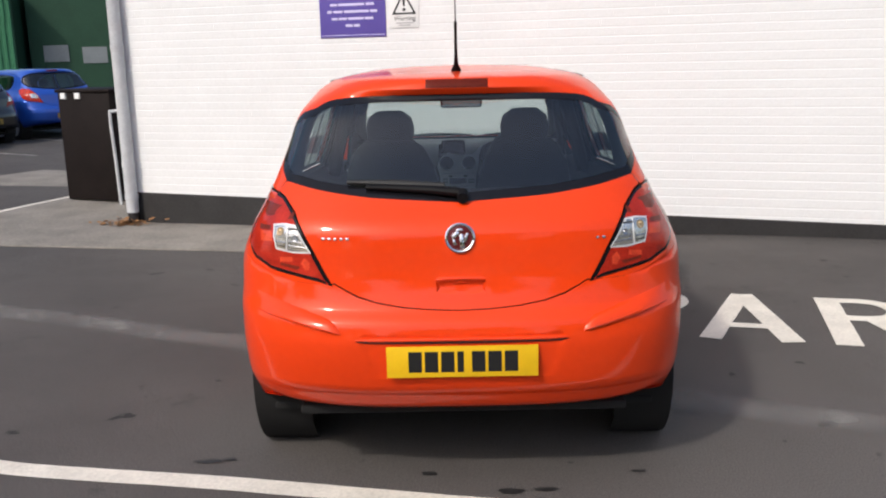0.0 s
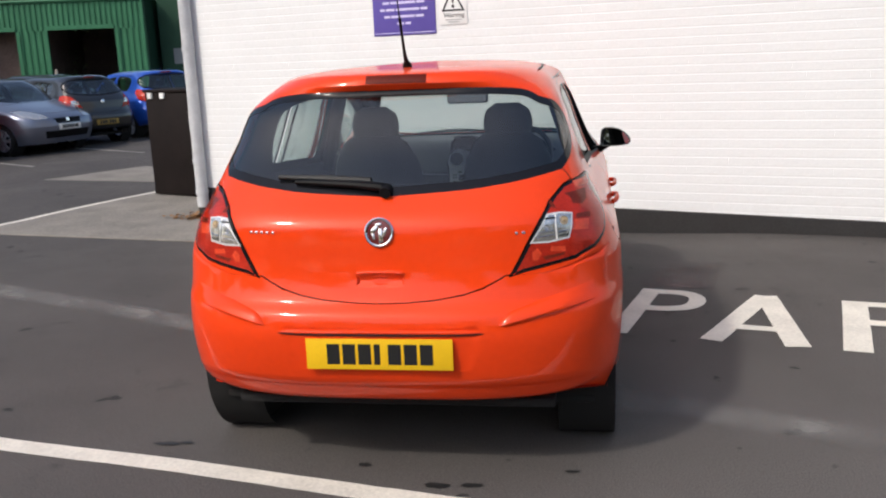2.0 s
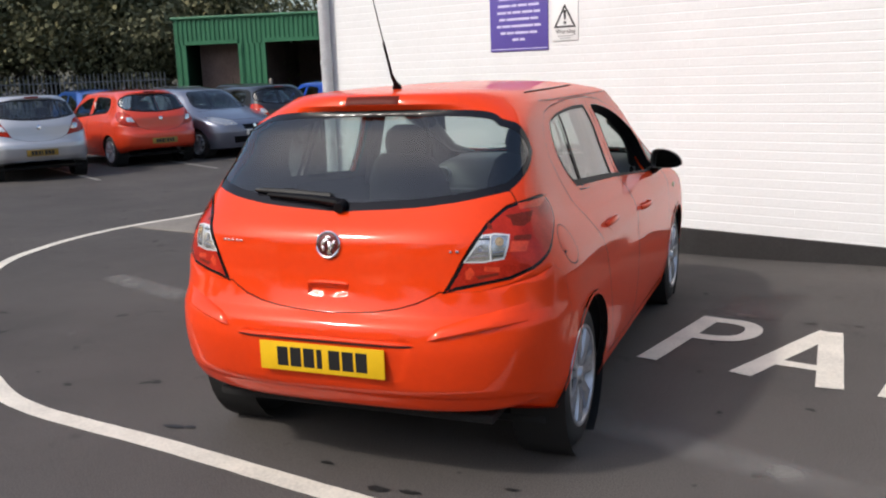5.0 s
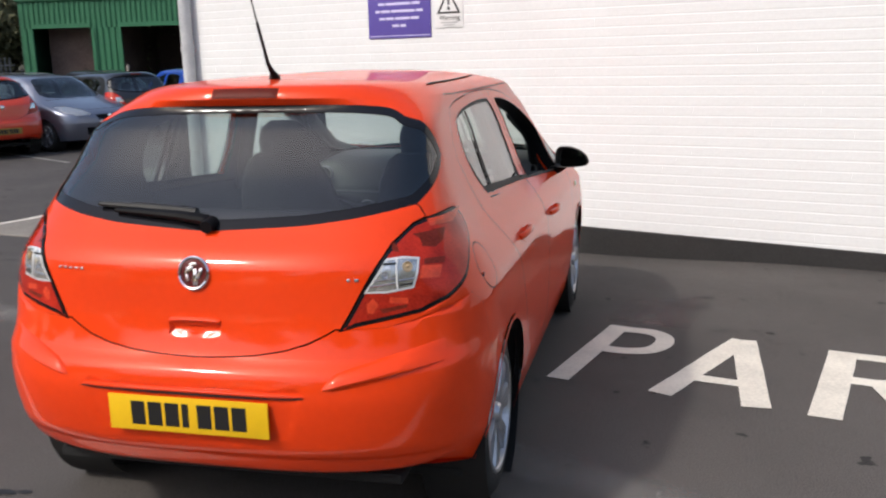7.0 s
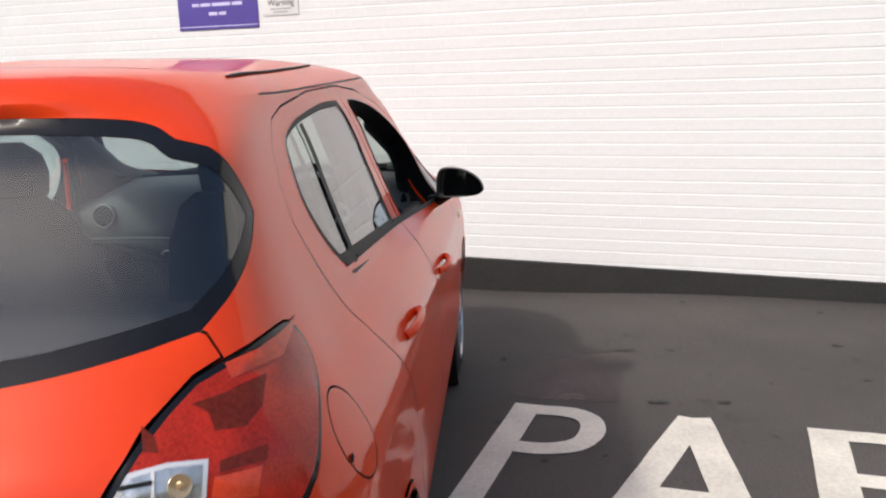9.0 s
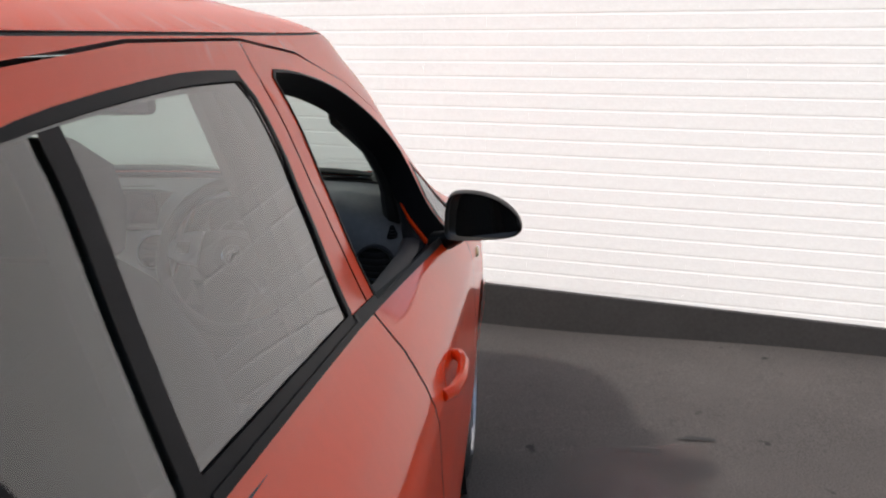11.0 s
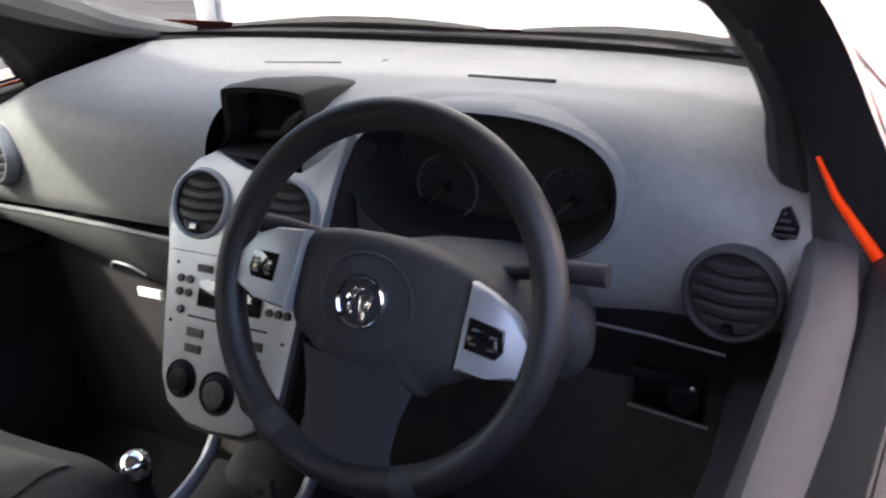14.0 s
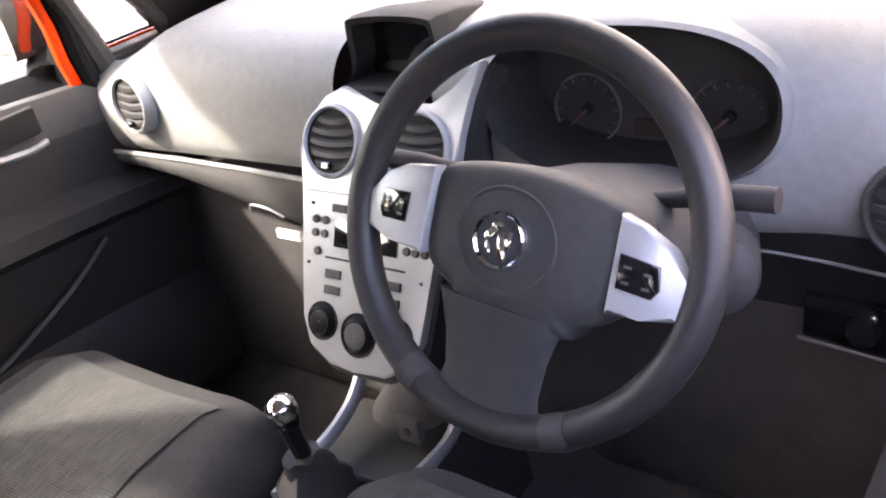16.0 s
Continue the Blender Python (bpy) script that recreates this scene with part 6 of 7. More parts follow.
# interior mirror
im = part("rear_view_mirror", rbox((-0.095, 2.405, 1.240), (0.150, 2.440, 1.305), 0.018, 3), TRIMBLACK, car, "black interior mirror")
part("mirror_stem", tube([(0.02, 2.435, 1.285), (0.02, 2.47, 1.33), (0.02, 2.475, 1.36)], 0.010, 8), TRIMBLACK, im)
part("mirror_face", rbox((-0.085, 2.402, 1.248), (0.140, 2.406, 1.297), 0.001, 1), CHROME, im)

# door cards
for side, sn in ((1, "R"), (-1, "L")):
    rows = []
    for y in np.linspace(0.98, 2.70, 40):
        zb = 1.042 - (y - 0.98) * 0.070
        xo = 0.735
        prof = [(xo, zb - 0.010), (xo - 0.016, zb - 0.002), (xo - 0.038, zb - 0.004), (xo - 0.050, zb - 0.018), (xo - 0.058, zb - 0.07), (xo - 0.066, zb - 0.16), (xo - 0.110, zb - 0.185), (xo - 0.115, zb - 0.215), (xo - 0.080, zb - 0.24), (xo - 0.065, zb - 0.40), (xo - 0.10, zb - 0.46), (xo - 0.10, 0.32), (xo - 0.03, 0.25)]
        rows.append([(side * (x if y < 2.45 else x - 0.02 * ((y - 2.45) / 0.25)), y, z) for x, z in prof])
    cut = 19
    # the upper panel's paler plastic also puts its lit look into the colour
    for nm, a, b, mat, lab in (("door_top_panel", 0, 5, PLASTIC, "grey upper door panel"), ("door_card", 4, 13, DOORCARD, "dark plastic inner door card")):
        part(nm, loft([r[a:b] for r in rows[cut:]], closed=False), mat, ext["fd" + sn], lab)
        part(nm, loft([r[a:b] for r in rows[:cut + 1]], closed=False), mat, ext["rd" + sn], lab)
    if side < 0:
        part("pull_handle", tube(smooth_line([(side * 0.655, 2.34, 0.895), (side * 0.652, 2.40, 0.876), (side * 0.652, 2.46, 0.868), (side * 0.662, 2.50, 0.868)], 6), 0.0045, 8, flat=1.3), SATIN, ext["fd" + sn], "silver door pull")
    if side < 0:
        part("handle_bowl", rbox((-0.676, 2.34, 0.885), (-0.660, 2.50, 0.93), 0.005, 2), DARK, ext["fd" + sn])
        part("armrest_trim", tube([(-0.628, 2.20, 0.728), (-0.628, 2.32, 0.730), (-0.632, 2.40, 0.728)], 0.003, 6), SATIN, ext["fd" + sn])
    part("pocket_edge", tube(smooth_line([(side * 0.628, 1.95, 0.56), (side * 0.622, 2.2, 0.57), (side * 0.622, 2.4, 0.63), (side * 0.64, 2.52, 0.68)], 6), 0.007, 6), DOORCARD, ext["fd" + sn])
    if side < 0:
        part("frame_edge", tube([(-0.697, 2.606, 0.925), (-0.690, 2.594, 0.97), (-0.684, 2.588, 1.03), (-0.674, 2.572, 1.090), (-0.660, 2.540, 1.130)], 0.011, 8), RED, ext["fdL"], "red painted edge of the door frame")
        part("frame_seal", tube([(-0.690, 2.634, 0.905), (-0.684, 2.620, 0.97), (-0.680, 2.612, 1.03), (-0.668, 2.596, 1.095), (-0.652, 2.560, 1.140)], 0.017, 8), TRIMBLACK, ext["fdL"], "black rubber door seal")
    else:
        u_, v_ = zip(*(on_skin("s", y, z) for y, z in ((2.606, 1.035), (2.610, 1.000), (2.613, 0.965), (2.614, 0.93))))
        red_edge = skin(np.array(u_), np.array(v_)) - 0.056 * skin_normal(np.array(u_), np.array(v_))
        part("frame_edge", tube(red_edge.tolist(), [0.002, 0.004, 0.006, 0.007], 8), RED, ext["fdR"], "red painted edge of the door frame")
    if side > 0:
        part("pillar_foot", tube([(0.655, 2.650, 1.075), (0.690, 2.655, 1.00), (0.706, 2.645, 0.94), (0.716, 2.625, 0.86)], [0.022, 0.030, 0.034, 0.034], 12, up=(0, 1, 0)), PLASTICDARK, ext["sideR"], "dark foot of the windscreen pillar")
    part("screen_side_trim", tube(smooth_line([(side * 0.500, 3.055, 1.000), (side * 0.565, 3.000, 1.018), (side * 0.612, 2.920, 1.048), (side * 0.612, 2.800, 1.100), (side * 0.595, 2.640, 1.165), (side * 0.570, 2.45, 1.240)], 5), [0.012 + 0.0016 * k for k in range(16)] + [0.036] * 10, 10), PALETRIM, ext["side" + sn], "pale grey pillar trim beside the windscreen")
    # trim under and before the quarter window
    u_, v_ = zip(*(on_skin("s", y, z) for y, z in ((2.650, 0.938), (2.72, 0.936), (2.80, 0.936), (2.875, 0.940), (2.845, 0.975), (2.800, 1.022), (2.760, 1.060), (2.70, 1.098))))
    low_edge = skin(np.array(u_), np.array(v_)) - 0.022 * skin_normal(np.array(u_), np.array(v_))
    part("quarter_trim", tube([(side * q[0], q[1], q[2]) for q in low_edge.tolist()], 0.017, 8), GLOVEBOX, ext["side" + sn], "grey inner trim of the quarter window")
    # windscreen pillar trim
    low = [(0.688, 2.78, 0.875), (0.655, 2.70, 0.985), (0.635, 2.62, 1.10)] if side > 0 else [(0.700, 2.672, 0.90), (0.686, 2.650, 0.98), (0.655, 2.588, 1.110)]
    thick = 1.0 if side > 0 else 0.62
    part("pillar_trim", tube(smooth_line([(side * x, y, z) for x, y, z in low + [(0.600, 2.46, 1.215), (0.565, 2.22, 1.315), (0.535, 1.95, 1.375)]], 6), [thick * r for r in [0.046 - 0.0010 * k for k in range(7)] + [0.036, 0.034] + [0.030] * 6 + [0.028] * 8 + [0.024] * 8], 10), GLOVEBOX, ext["side" + sn], "dark windscreen pillar trim")

# seats
def seat(cx, name_label):
    """A front seat: cushion with bolsters, backrest and padded head restraint."""
    s = part("front_seat", rbox((cx - 0.22, 1.62, 0.27), (cx + 0.22, 2.20, 0.40), 0.03), PLASTICDARK, car, name_label)
    rings = []
    for y, w, top, bot in ((1.62, 0.24, 0.52, 0.36), (1.80, 0.262, 0.545, 0.36), (2.00, 0.27, 0.582, 0.36), (2.18, 0.272, 0.620, 0.36), (2.29, 0.265, 0.624, 0.37), (2.36, 0.235, 0.595, 0.40), (2.385, 0.18, 0.53, 0.45)):
        ring = []
        for a in np.linspace(0, 2 * math.pi, 28, endpoint=False):
            ca, sa = math.cos(a), math.sin(a)
            x = w * math.copysign(abs(ca) ** 0.55, ca)
            z = (top + bot) / 2 + (top - bot) / 2 * math.copysign(abs(sa) ** 0.55, sa)
            if sa > 0:
                z -= 0.018 * math.exp(-(x / (w * 0.6)) ** 4)
            ring.append((cx + x, y, z))
        rings.append(ring)
    part("cushion", loft(rings), CLOTH, s, "dark grey cloth seat cushion")
    ys, ws, tops = [1.62, 1.80, 2.00, 2.18, 2.29, 2.36], [0.24, 0.262, 0.27, 0.272, 0.265, 0.235], [0.52, 0.545, 0.582, 0.620, 0.624, 0.595]
    bots = [0.36, 0.36, 0.36, 0.36, 0.37, 0.40]

    def insert_at(u, v):
        y = 1.70 + 0.62 * v
        w, top, bot = (float(np.interp(y, ys, q)) for q in (ws, tops, bots))
        x = (u - 0.5) * 0.34
        sa = math.sqrt(1 - (abs(x) / w) ** (2 / 0.55))
        return (cx + x, y, (top + bot) / 2 + (top - bot) / 2 * sa ** 0.55 - 0.018 * math.exp(-(x / (w * 0.6)) ** 4) + 0.0035)
    part("cushion_insert", sheet(insert_at, 16, 30), CLOTHRIB, s, "lighter ribbed cloth insert")
    rings = []
    for t, w, th in ((0.0, 0.235, 0.075), (0.25, 0.255, 0.085), (0.55, 0.25, 0.080), (0.80, 0.215, 0.065), (0.95, 0.165, 0.05), (1.0, 0.12, 0.03)):
        y, z = 1.70 - 0.20 * t, 0.48 + 0.66 * t
        rings.append([(cx + w * math.copysign(abs(math.cos(a)) ** 0.6, math.cos(a)), y + th * math.copysign(abs(math.sin(a)) ** 0.7, math.sin(a)), z) for a in np.linspace(0, 2 * math.pi, 26, endpoint=False)])
    part("backrest", loft(rings), CLOTH, s, "dark grey cloth backrest")
    rings = []
    for t, w, th in ((0, 0.085, 0.03), (0.15, 0.115, 0.05), (0.5, 0.122, 0.055), (0.8, 0.108, 0.048), (1.0, 0.06, 0.02)):
        rings.append([(cx + w * math.copysign(abs(math.cos(a)) ** 0.7, math.cos(a)), 1.545 + th * math.sin(a), 1.115 + 0.17 * t) for a in np.linspace(0, 2 * math.pi, 24, endpoint=False)])
    part("head_restraint", loft(rings), CLOTH, s, "padded head restraint")
    return s


seat(-0.335, "dark grey cloth passenger seat")
seat(0.335, "dark grey cloth driver seat")
rb = part("rear_bench", rbox((-0.60, 0.95, 0.30), (0.60, 1.40, 0.52), 0.05, 3), CLOTH, car, "dark grey cloth rear bench")
part("bench_back", loft([[(x, y + dy, z) for x, z in ((-0.60, 0.45), (-0.60, 0.92), (-0.55, 0.97), (0.55, 0.97), (0.60, 0.92), (0.60, 0.45))] for y, dy in ((0.88, 0), (1.00, 0))]), CLOTH, rb)
part("parcel_shelf", loft([[(-0.60, y, z), (0.60, y, z), (0.60, y, z - 0.02), (-0.60, y, z - 0.02)] for y, z in ((0.24, 1.015), (0.50, 1.00), (0.86, 0.985))]), CARPET, car, "dark carpeted parcel shelf")
# seat belt pillars
for side in (1, -1):
    part("belt_pillar", tube([(side * 0.655, 1.74, 0.95), (side * 0.600, 1.70, 1.15), (side * 0.535, 1.66, 1.36)], 0.035, 10, up=(0, 1, 0)), PLASTICDARK, ext["side" + ("R" if side > 0 else "L")])


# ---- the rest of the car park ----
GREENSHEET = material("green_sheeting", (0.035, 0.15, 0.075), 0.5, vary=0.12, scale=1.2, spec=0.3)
# darker copy of the sheeting's green, with the side walls' shade in its colour
GREENDARK = material("dark_and_shaded_green", (0.016, 0.055, 0.030), 0.6, vary=0.15, scale=1.2, spec=0.3)
FENCEGREY = material("galvanised_fence", (0.20, 0.205, 0.21), 0.6, 0.3, vary=0.2, scale=3)
BARK = material("bark", (0.055, 0.042, 0.032), 0.95, vary=0.35, scale=3, bump=0.8, bump_scale=40)
def leaf_material(name, lo, hi):
    m = material(name, lo, 0.7, spec=0.2)
    nt = m.node_tree
    geo, mx = nt.nodes.new("ShaderNodeNewGeometry"), nt.nodes.new("ShaderNodeMix")
    mx.data_type = "RGBA"
    mx.inputs["A"].default_value, mx.inputs["B"].default_value = (*lo, 1), (*hi, 1)
    nt.links.new(geo.outputs["Random Per Island"], mx.inputs["Factor"])
    nt.links.new(mx.outputs["Result"], nt.nodes["Principled BSDF"].inputs["Base Color"])
    return m


LEAVES = leaf_material("leaves", (0.130, 0.134, 0.074), (0.210, 0.200, 0.108))
LEAVES2 = leaf_material("olive_leaves", (0.170, 0.158, 0.082), (0.270, 0.245, 0.120))

patch = part("concrete_patch", sheet(lambda u, v: (-7.4 + 2.2 * u + 0.9 * v, 9.6 + 0.1 * u + (1.5 - 0.4 * u) * v - 0.6 * u, fall(9.0) + 0.004), 10, 8), CONCRETE)
tagged(patch, "pale worn concrete patch in the tarmac", "pavement", kind="structure")

COARSE = cut_body(0.075, False)
PLAIN_PLATE = material("white_plate", (0.7, 0.7, 0.68), 0.4)


def parked_car(label, rgb, at, turn, ky=1.0, kz=1.0, kx=1.0, metal=0.3, spokes=7):
    """A complete parked car; at is the ground point under the middle of its rear plate."""
    top = thing("parked_car", label, "car", "cars parked in rows")
    paint = material("car_paint", rgb, 0.32, metal, vary=0.03, scale=3, coat=1.0)
    got = exterior(COARSE, top, paint, False, None, ky, kz, kx)
    w = lambda p: p * (kx, ky, kz)
    for side, sn in ((1, "R"), (-1, "L")):
        g = panel(COARSE, "window_glass", "opening", SIDEGLASS, got["fd" + sn], side, -0.003, "dark side glass", w)
        g.visible_shadow = False
        panel(COARSE, "side_lining", ["body_side", "front_door", "rear_door", "window_frame", "quarter_frame", "belt_trim", "divider", "gap"], DARK, got["side" + sn], side, -0.03, "", w)
    panel(COARSE, "tail_lining", ["tailgate", "rear_bumper", "gap", "tail_lamp", "lens", "bonnet", "headlamp", "roof"], DARK, got["tailgate"], 0, -0.04, "", w)
    part("floor_pan", rbox((-0.72 * kx, 0.35 * ky, 0.19), (0.72 * kx, 3.6 * ky, 0.23), 0.01), DARK, top)
    # dark block added for the shade inside the cabin, behind the glass
    part("cabin_shade", rbox((-0.60 * kx, 0.75 * ky, 0.25), (0.60 * kx, 2.7 * ky, 0.93 * kz), 0.08), PLASTICDARK, top)
    for sx in (-0.33, 0.33):
        part("seat_back", rbox((sx - 0.22, 1.50 * ky, 0.6), (sx + 0.22, 1.66 * ky, 1.08 * kz), 0.06), CLOTH, top)
        part("head_restraint", rbox((sx - 0.11, 1.50 * ky, 1.09 * kz), (sx + 0.11, 1.60 * ky, 1.25 * kz), 0.04), CLOTH, top)
    for hub in (HUB_R, HUB_F):
        for out in (1, -1):
            part("wheel_well", lathe([(0.345, -0.10), (0.345, 0.12)], (out * 0.69 * kx, hub * ky, 0.313 * kz), (out, 0, 0), 20), DARK, top)
            wheel_at(out * 0.748 * kx, hub * ky, 0.30, 0.30, top, out, spokes=spokes)
        # door mirrors
    for side, sn in ((1, "R"), (-1, "L")):
        part("door_mirror", ball((side * 0.89 * kx, 2.44 * ky, 1.01 * kz), 0.09, 14, squash=(1, 0.55, 0.62)), TRIMBLACK, got["fd" + sn])
    number_plate(got["rear_bumper"], lambda u, v, q: (u, (-0.056 - q) * ky, (0.50 + v) * kz), ground=DULLPLATE)
    part("badge", lathe([(0.0005, 0.006), (0.035, 0.006), (0.045, 0.0)], (0, 0.06 * ky, 0.93 * kz), (0, -1, 0.1), 20), CHROME, got["tailgate"])
    part("badge", lathe([(0.0005, 0.012), (0.035, 0.012), (0.045, 0.0)], (0, 3.915 * ky, 0.66 * kz), (0, 1, 0.1), 20), CHROME, got["bonnet"])
    fp_ = part("number_plate", rbox((-0.26, 3.955 * ky, 0.475 * kz), (0.26, 3.965 * ky, 0.585 * kz), 0.002), PLAIN_PLATE, got["bonnet"], "white front number plate with bars")
    for k in range(7):
        part("character_bar", rbox((-0.20 + 0.058 * k, 3.965 * ky, 0.495 * kz), (-0.155 + 0.058 * k, 3.967 * ky, 0.565 * kz), 0, 1), INK, fp_)
    part("aerial", tube([(0, 0.74 * ky, 1.48 * kz), (0, 0.62 * ky, 1.66 * kz)], [0.008, 0.003], 6, up=(1, 0, 0)), TRIMBLACK, top)
    top.matrix_world = Matrix.Translation((*at, fall(at[1]))) @ Matrix.Rotation(radians(turn), 4, "Z")
    return top


FWD = Vector((-0.857, 0.515))
parked_car("silver three-door hatchback parked beside a red car", (0.50, 0.51, 0.53), (-10.85, 9.33), 55, metal=0.5)
red_neighbour = parked_car("red three-door hatchback with a white window sticker", (0.66, 0.05, 0.012), (-10.32, 11.95), 64, metal=0.0)
part("window_sticker", rbox((-0.668, 1.60, 1.13), (-0.660, 1.67, 1.27), 0.002, 1), SIGNWHITE, red_neighbour, "white paper sticker")
parked_car("metallic blue-grey saloon parked nose out", (0.17, 0.19, 0.25), (-13.60, 15.05), 253, ky=1.13, kz=1.00, kx=1.08, metal=0.6)
parked_car("black hatchback parked tail out", (0.010, 0.010, 0.011), (-9.35, 15.20), 61, kz=0.99, metal=0.1)
parked_car("bright blue compact crossover parked tail out", (0.012, 0.085, 0.48), (-8.50, 16.95), 50, ky=1.06, kz=1.01, kx=1.05, metal=0.3)
for at, rgb, lab in (((-17.2, 16.9), (0.015, 0.09, 0.36), "blue hatchback parked near a grey fence"), ((-16.0, 18.9), (0.45, 0.46, 0.48), "silver hatchback parked near a grey fence"), ((-15.1, 20.9), (0.014, 0.014, 0.016), "dark hatchback parked near a grey fence")):
    parked_car(lab, rgb, at, 239, metal=0.4)

# white bay lines between the parked cars
for k in range(5):
    a = Vector((-11.15 + 1.10 * k, 7.75 + 1.90 * k))
    stripe("bay_line", [tuple(a + FWD * (0.25 * i - 0.3)) for i in range(20)], 0.09, WORNLINE, 0.004, "worn white painted parking bay line")

# green workshop
SA, SB = Vector((-28.6, 36.1)), Vector((-19.6, 38.2))
SD = (SB - SA).normalized()
SN = Vector((SD.y, -SD.x))
SL = (SB - SA).length
shed = thing("workshop_shed", "green corrugated metal workshop with open bays", "building")


def shed_put(u, z, d=0.0):
    p = SA + SD * u + SN * d
    return (p.x, p.y, z)


def ribbed(name, u0, u1, z0, z1, mat, put=shed_put, pitch=0.24, depth=0.05):
    """Trapezoid-ribbed sheeting between two heights."""
    us, n = [], int((u1 - u0) / pitch)
    for i in range(n):
        b = u0 + (u1 - u0) * i / n
        w = (u1 - u0) / n
        us += [(b, 0), (b + 0.40 * w, 0), (b + 0.52 * w, depth), (b + 0.88 * w, depth)]
    us.append((u1, 0))
    return part(name, loft([[put(u, z, d) for u, d in us] for z in (z0, z1)], closed=False), mat, shed, smooth=10)


B1, B2, BT = (SL * 0.065, SL * 0.365), (SL * 0.52, SL * 0.85), 3.25
ribbed("sheeting", 0, SL, BT, 4.55, GREENSHEET)
for a, b in ((0, B1[0]), (B1[1], B2[0]), (B2[1], SL)):
    ribbed("sheeting", a, b, 0, BT, GREENSHEET)
part("roof_edge", tube([shed_put(-0.1, 4.58, 0.06), shed_put(SL + 0.1, 4.58, 0.06)], 0.09, 6), GREENSHEET, shed)
for k, (a, b) in enumerate((B1, B2)):
    for u in (a, b):
        part("bay_post", rbox((0, 0, 0), (0.18, 0.12, BT), 0.01, 1, Matrix.Translation(shed_put(u - 0.09 + (-0.09 if u == a else 0.09), 0, 0.10)) @ Matrix.Rotation(math.atan2(SD.y, SD.x), 4, "Z")), GREENSHEET, shed)
    part("bay_lintel", rbox((0, 0, 0), (b - a, 0.12, 0.2), 0.01, 1, Matrix.Translation(shed_put(a, BT, 0.10)) @ Matrix.Rotation(math.atan2(SD.y, SD.x), 4, "Z")), GREENSHEET, shed)
ROT = Matrix.Rotation(math.atan2(SD.y, SD.x), 4, "Z")
SHEDM = Matrix.Translation((SA.x, SA.y, 0)) @ ROT
INSIDE = material("workshop_inside", (0.16, 0.11, 0.095), 0.9, vary=0.3, scale=1)
part("back_wall", rbox((0, 7.0, 0), (SL, 7.2, 4.5), 0, 1, SHEDM), INSIDE, shed)
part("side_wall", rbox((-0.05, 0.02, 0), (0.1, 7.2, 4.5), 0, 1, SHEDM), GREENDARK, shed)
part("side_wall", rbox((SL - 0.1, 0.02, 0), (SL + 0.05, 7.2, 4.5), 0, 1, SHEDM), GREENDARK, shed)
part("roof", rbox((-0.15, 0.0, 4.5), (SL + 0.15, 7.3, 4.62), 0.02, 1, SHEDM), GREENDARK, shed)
part("partition", rbox((SL * 0.44, 0.1, 0), (SL * 0.46, 7.0, 4.5), 0, 1, SHEDM), INSIDE, shed)
part("roller_door", rbox((B1[0] + 0.1, 1.4, 0), (B1[1] - 0.1, 1.5, 3.4), 0, 1, SHEDM), INSIDE, shed)
post = thing("bollard", "pale rounded post beside the workshop bay", "post")
part("post", tube([shed_put(B2[0] + 0.35, z, 0.6) for z in (0, 1.0, 1.4, 1.5)], [0.07, 0.07, 0.08, 0.03], 10, up=(1, 0, 0)), CONCRETE, post)
# taller dark building next to it
annex = thing("green_building", "tall dark green sheeted building", "building")
part("wall", rbox((SL + 0.3, 1.5, 0), (SL + 16, 10, 7.5), 0.02, 1, SHEDM), GREENDARK, annex)
part("roof", rbox((SL + 0.1, 1.3, 7.5), (SL + 16.2, 10.2, 7.7), 0.02, 1, SHEDM), GREENDARK, annex)
for u, z in ((SL + 0.9, 1.5), (SL + 2.6, 1.4)):
    part("window", rbox((u, 1.46, z), (u + 1.1, 1.50, z + 0.75), 0.01, 1, SHEDM), WINDOWDIM, annex)

# palisade fence
fence = thing("palisade_fence", "grey galvanised steel palisade fence", "fence")
FA, FB = Vector((-50, 14.0)), Vector((-29.5, 36.5))
fd = (FB - FA)
nf_ = 150
pale = bmesh.new()
bmesh.ops.create_cube(pale, size=1)
pale.transform(Matrix.Translation((0, 0, 1.0)) @ Matrix.Diagonal((0.085, 0.03, 2.0, 1)))
for v in pale.verts:
    if v.co.z > 1:
        v.co.x *= 0.45
pale_me = bpy.data.meshes.new("pale")
pale.to_mesh(pale_me)
pale.free()
pale_me.materials.append(FENCEGREY)
for i in range(nf_):
    p = FA + fd * (i / nf_)
    o = new("pale", pale_me)
    o.parent = fence
    o.matrix_basis = Matrix.Translation((p.x, p.y, 0)) @ Matrix.Rotation(math.atan2(fd.y, fd.x), 4, "Z")
for z in (0.4, 1.6):
    part("rail", tube([(FA.x, FA.y + 0.03, z), (FB.x, FB.y + 0.03, z)], 0.03, 6), FENCEGREY, fence)


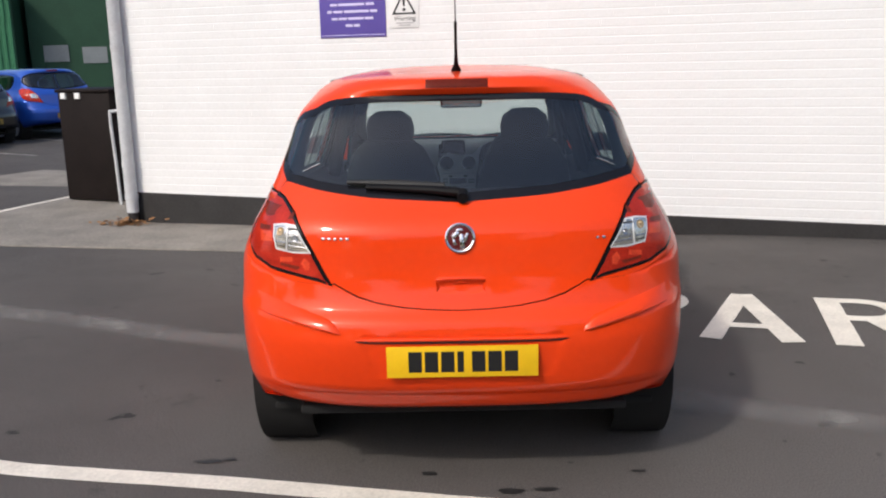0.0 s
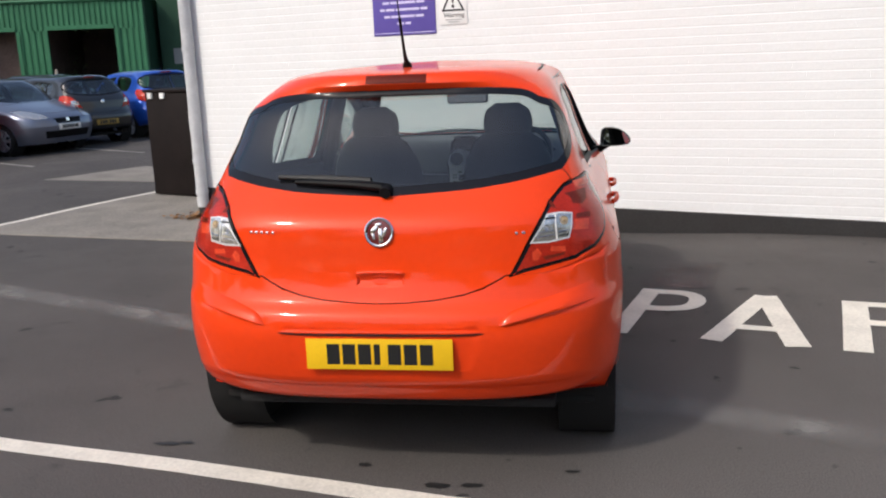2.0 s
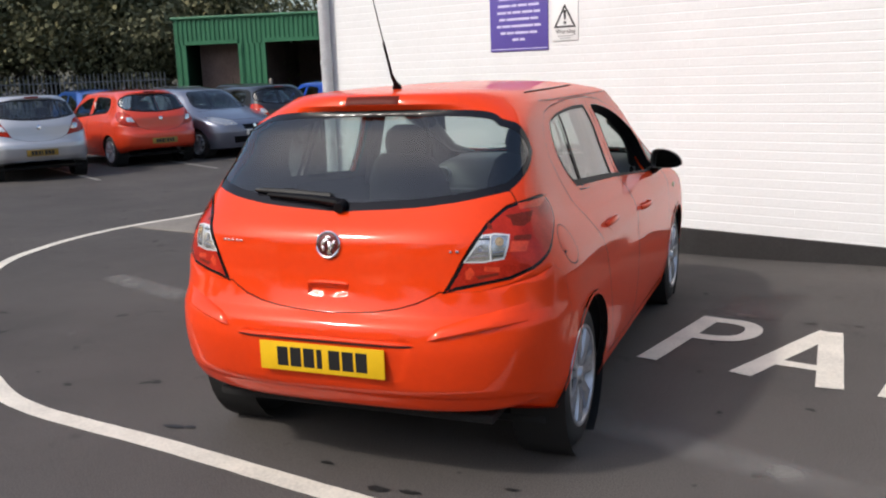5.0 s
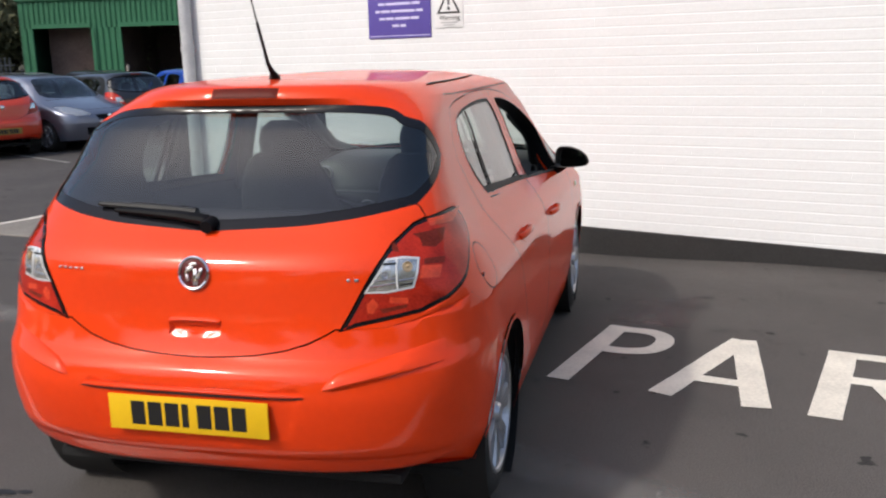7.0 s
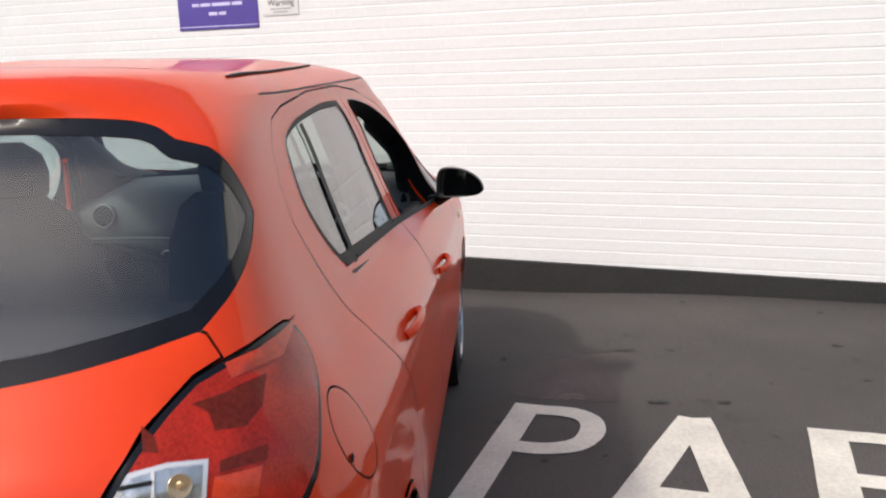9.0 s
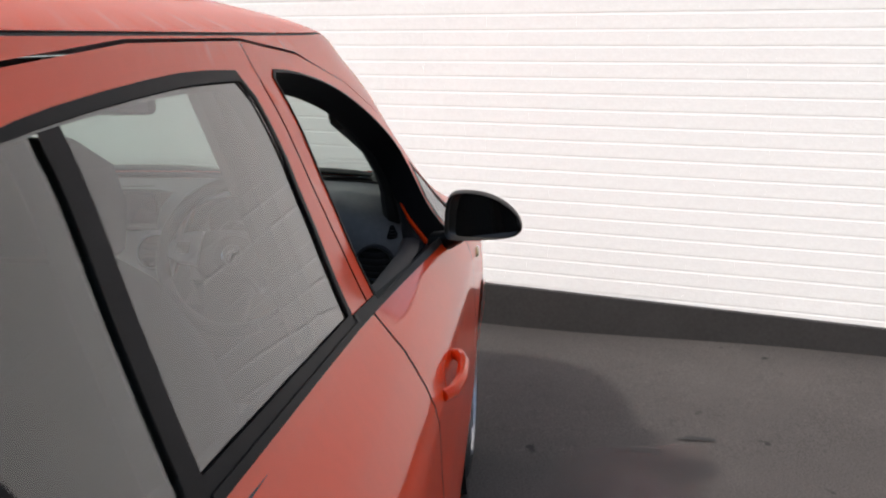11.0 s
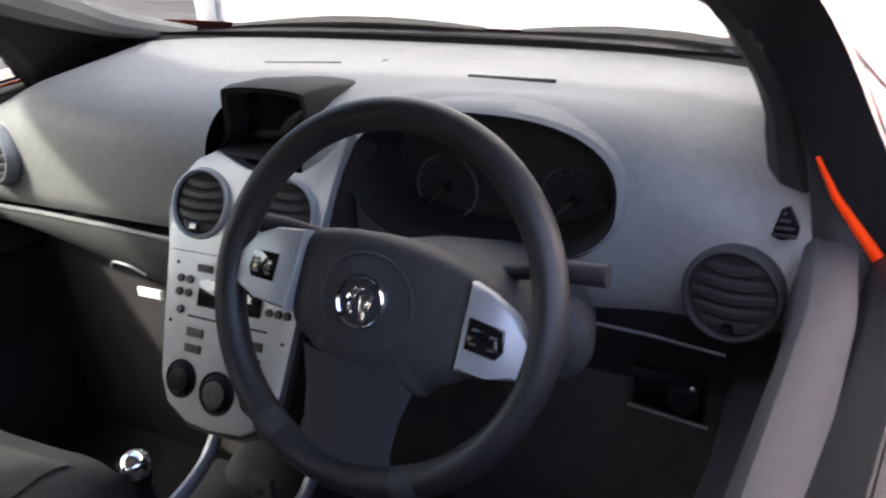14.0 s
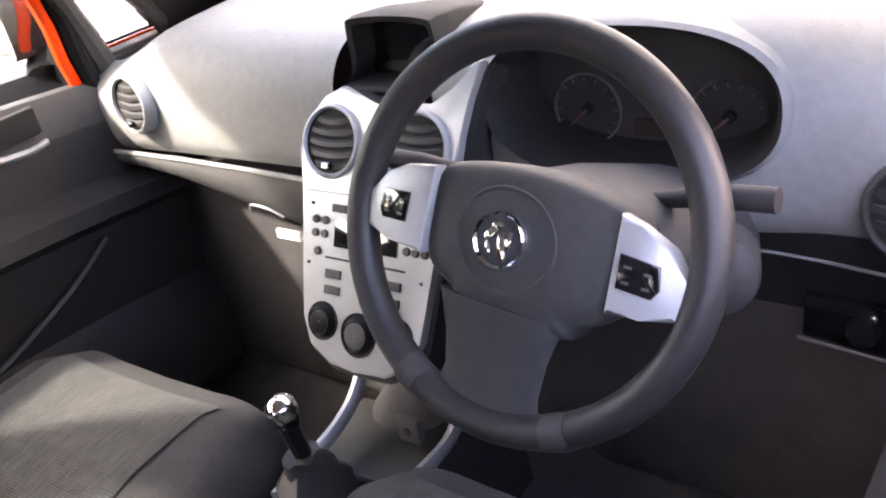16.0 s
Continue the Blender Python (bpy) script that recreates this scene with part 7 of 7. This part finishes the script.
# ---- trees ----
def tree_meshes(seed, height, spread, leaves, mat):
    """A trunk with limbs, and a crown of many small leaf blades gathered in uneven clumps."""
    rng = random.Random(seed)
    bm = tube([(0, 0, 0), (0.1, 0, height * 0.25), (0.0, 0.1, height * 0.5), (0.15, 0, height * 0.8)], [0.32, 0.24, 0.17, 0.05], 8, up=(0, 1, 0))
    heads = []
    for k in range(17):
        a, z0 = rng.random() * 6.28, height * rng.uniform(0.08, 0.7)
        r = spread * rng.uniform(0.45, 1.0) * (1.15 - 0.5 * z0 / height)
        end = Vector((math.cos(a) * r, math.sin(a) * r, min(height * 0.95, z0 + rng.uniform(0.08, 0.30) * height)))
        mid = Vector((end.x * 0.5, end.y * 0.5, (z0 + end.z) / 2 - 0.1))
        tube([(0.05, 0, z0), mid, end], [0.10, 0.06, 0.02], 5, bm)
        heads += [end, mid + Vector((rng.uniform(-1, 1), rng.uniform(-1, 1), rng.uniform(0, 1)))]
    heads += [Vector((rng.uniform(-0.6, 0.6), rng.uniform(-0.6, 0.6), height * q)) for q in (0.75, 0.85, 0.95)]
    trunk = bpy.data.meshes.new("trunk")
    bm.to_mesh(trunk)
    bm.free()
    trunk.materials.append(BARK)
    vs, fs = [], []
    for k in range(leaves):
        c = heads[rng.randrange(len(heads))]
        d = Vector((rng.gauss(0, 1), rng.gauss(0, 1), rng.gauss(0, 0.75)))
        p = c + d * spread * 0.20
        n = Vector((rng.gauss(0, 1), rng.gauss(0, 1), rng.gauss(0.5, 1))).normalized()
        s = n.orthogonal().normalized() * rng.uniform(0.06, 0.15)
        t = n.cross(s) * rng.uniform(0.5, 0.9)
        b = len(vs)
        vs += [tuple(p + s), tuple(p + t), tuple(p - s), tuple(p - t)]
        fs.append((b, b + 1, b + 2, b + 3))
    crown = mesh_of("crown", vs, fs, mat, 0)
    return trunk, crown


KINDS = [tree_meshes(11, 9.5, 3.6, 15000, LEAVES), tree_meshes(23, 11.5, 3.2, 15000, LEAVES2), tree_meshes(37, 8.0, 3.8, 14000, LEAVES)]


def tree(kind, x, y, scale, turn):
    top = thing("tree", ("broad dark green leafy tree", "tall olive green leafy tree", "low spreading dark green tree")[kind], "tree", "trees round the car park")
    for nm, me in zip(("trunk", "crown"), KINDS[kind]):
        o = new(nm, me)
        o.parent = top
    top.matrix_world = Matrix.Translation((x, y, 0)) @ Matrix.Rotation(turn, 4, "Z") @ Matrix.Diagonal((scale, scale, scale, 1))


rng = random.Random(8)
FNORM = Vector((-fd.y, fd.x)).normalized()
for k in range(15):
    p = FA + fd * (-0.05 + 1.22 * k / 14) + FNORM * rng.uniform(2.5, 6.0)
    tree(k % 3, p.x, p.y, rng.uniform(1.0, 1.4), rng.random() * 6.3)
for k in range(10):
    p = FA + fd * (-0.05 + 1.25 * k / 9) + FNORM * rng.uniform(9, 14)
    tree((k + 1) % 3, p.x, p.y, rng.uniform(1.2, 1.6), rng.random() * 6.3)
# unseen trees added behind the camera so the car reflects something dark
for k in range(18):
    a = radians(186 + 150 * k / 17)
    r = rng.uniform(30, 38)
    tree(k % 3, r * math.cos(a), -4 + r * math.sin(a), rng.uniform(0.9, 1.3), rng.random() * 6.3)

# ---- painted brickwork ----
BRICK_L, BRICK_H, JOINT, UPRIGHT = 0.2244, 0.0712, 0.0038, 0.0


def brick_points(l, h, proud):
    """Thick paint has closed the upright joints to a hair and rounds the bed joints."""
    c, e = 0.005, 0.00003
    o = [(0, 0), (l, 0), (l, h), (0, h)]
    i = [(e, c), (l - e, c), (l - e, h - c), (e, h - c)]
    vs = [(u, 0.012, v) for u, v in o] + [(u, 0.0006, v) for u, v in o] + [(u, -proud, v) for u, v in i]
    fs = [(8, 9, 10, 11)] + [(4 + k, 4 + (k + 1) % 4, 8 + (k + 1) % 4, 8 + k) for k in range(4)] + [(k, (k + 1) % 4, 4 + (k + 1) % 4, 4 + k) for k in range(4)]
    return vs, fs


brick_me = mesh_of("brick", *brick_points(BRICK_L, BRICK_H, 0.0014), WHITEBRICK, 0)
rng = random.Random(2)
vs, fs, single = [], [], 0
for row in range(1, 42):
    z = row * (BRICK_H + JOINT) + 0.012
    u = L0 + 0.002 - (row % 2) * (BRICK_L + UPRIGHT) / 2
    while u < 6.9:
        a, b = max(u, L0 + 0.002), u + BRICK_L
        if b - a > 0.03 and z > plinth_top((a + b) / 2) - 0.06:
            dz, dy = rng.uniform(-0.0006, 0.0006), rng.uniform(-0.00018, 0.00018)
            if 0.75 < a < 3.55 and 0.2 < z < 1.95 and a == u and single < 300:
                o = new("brick", brick_me)
                o.parent = wall
                o.matrix_basis = WM @ Matrix.Translation((a, dy, z + dz)) @ Matrix.Rotation(rng.uniform(-0.001, 0.001), 4, "Y")
                single += 1
            else:
                pv, pf = brick_points(b - a, BRICK_H, 0.0014 - dy)
                k = len(vs)
                vs += [tuple(WM @ Vector((a + p[0], p[1], z + dz + p[2]))) for p in pv]
                fs += [tuple(k + q for q in f_) for f_ in pf]
        u += BRICK_L + UPRIGHT
rest = plain("brickwork", vs, fs, WHITEBRICK, wall, "white painted bricks", 0)
tagged(rest, kind="stuff")
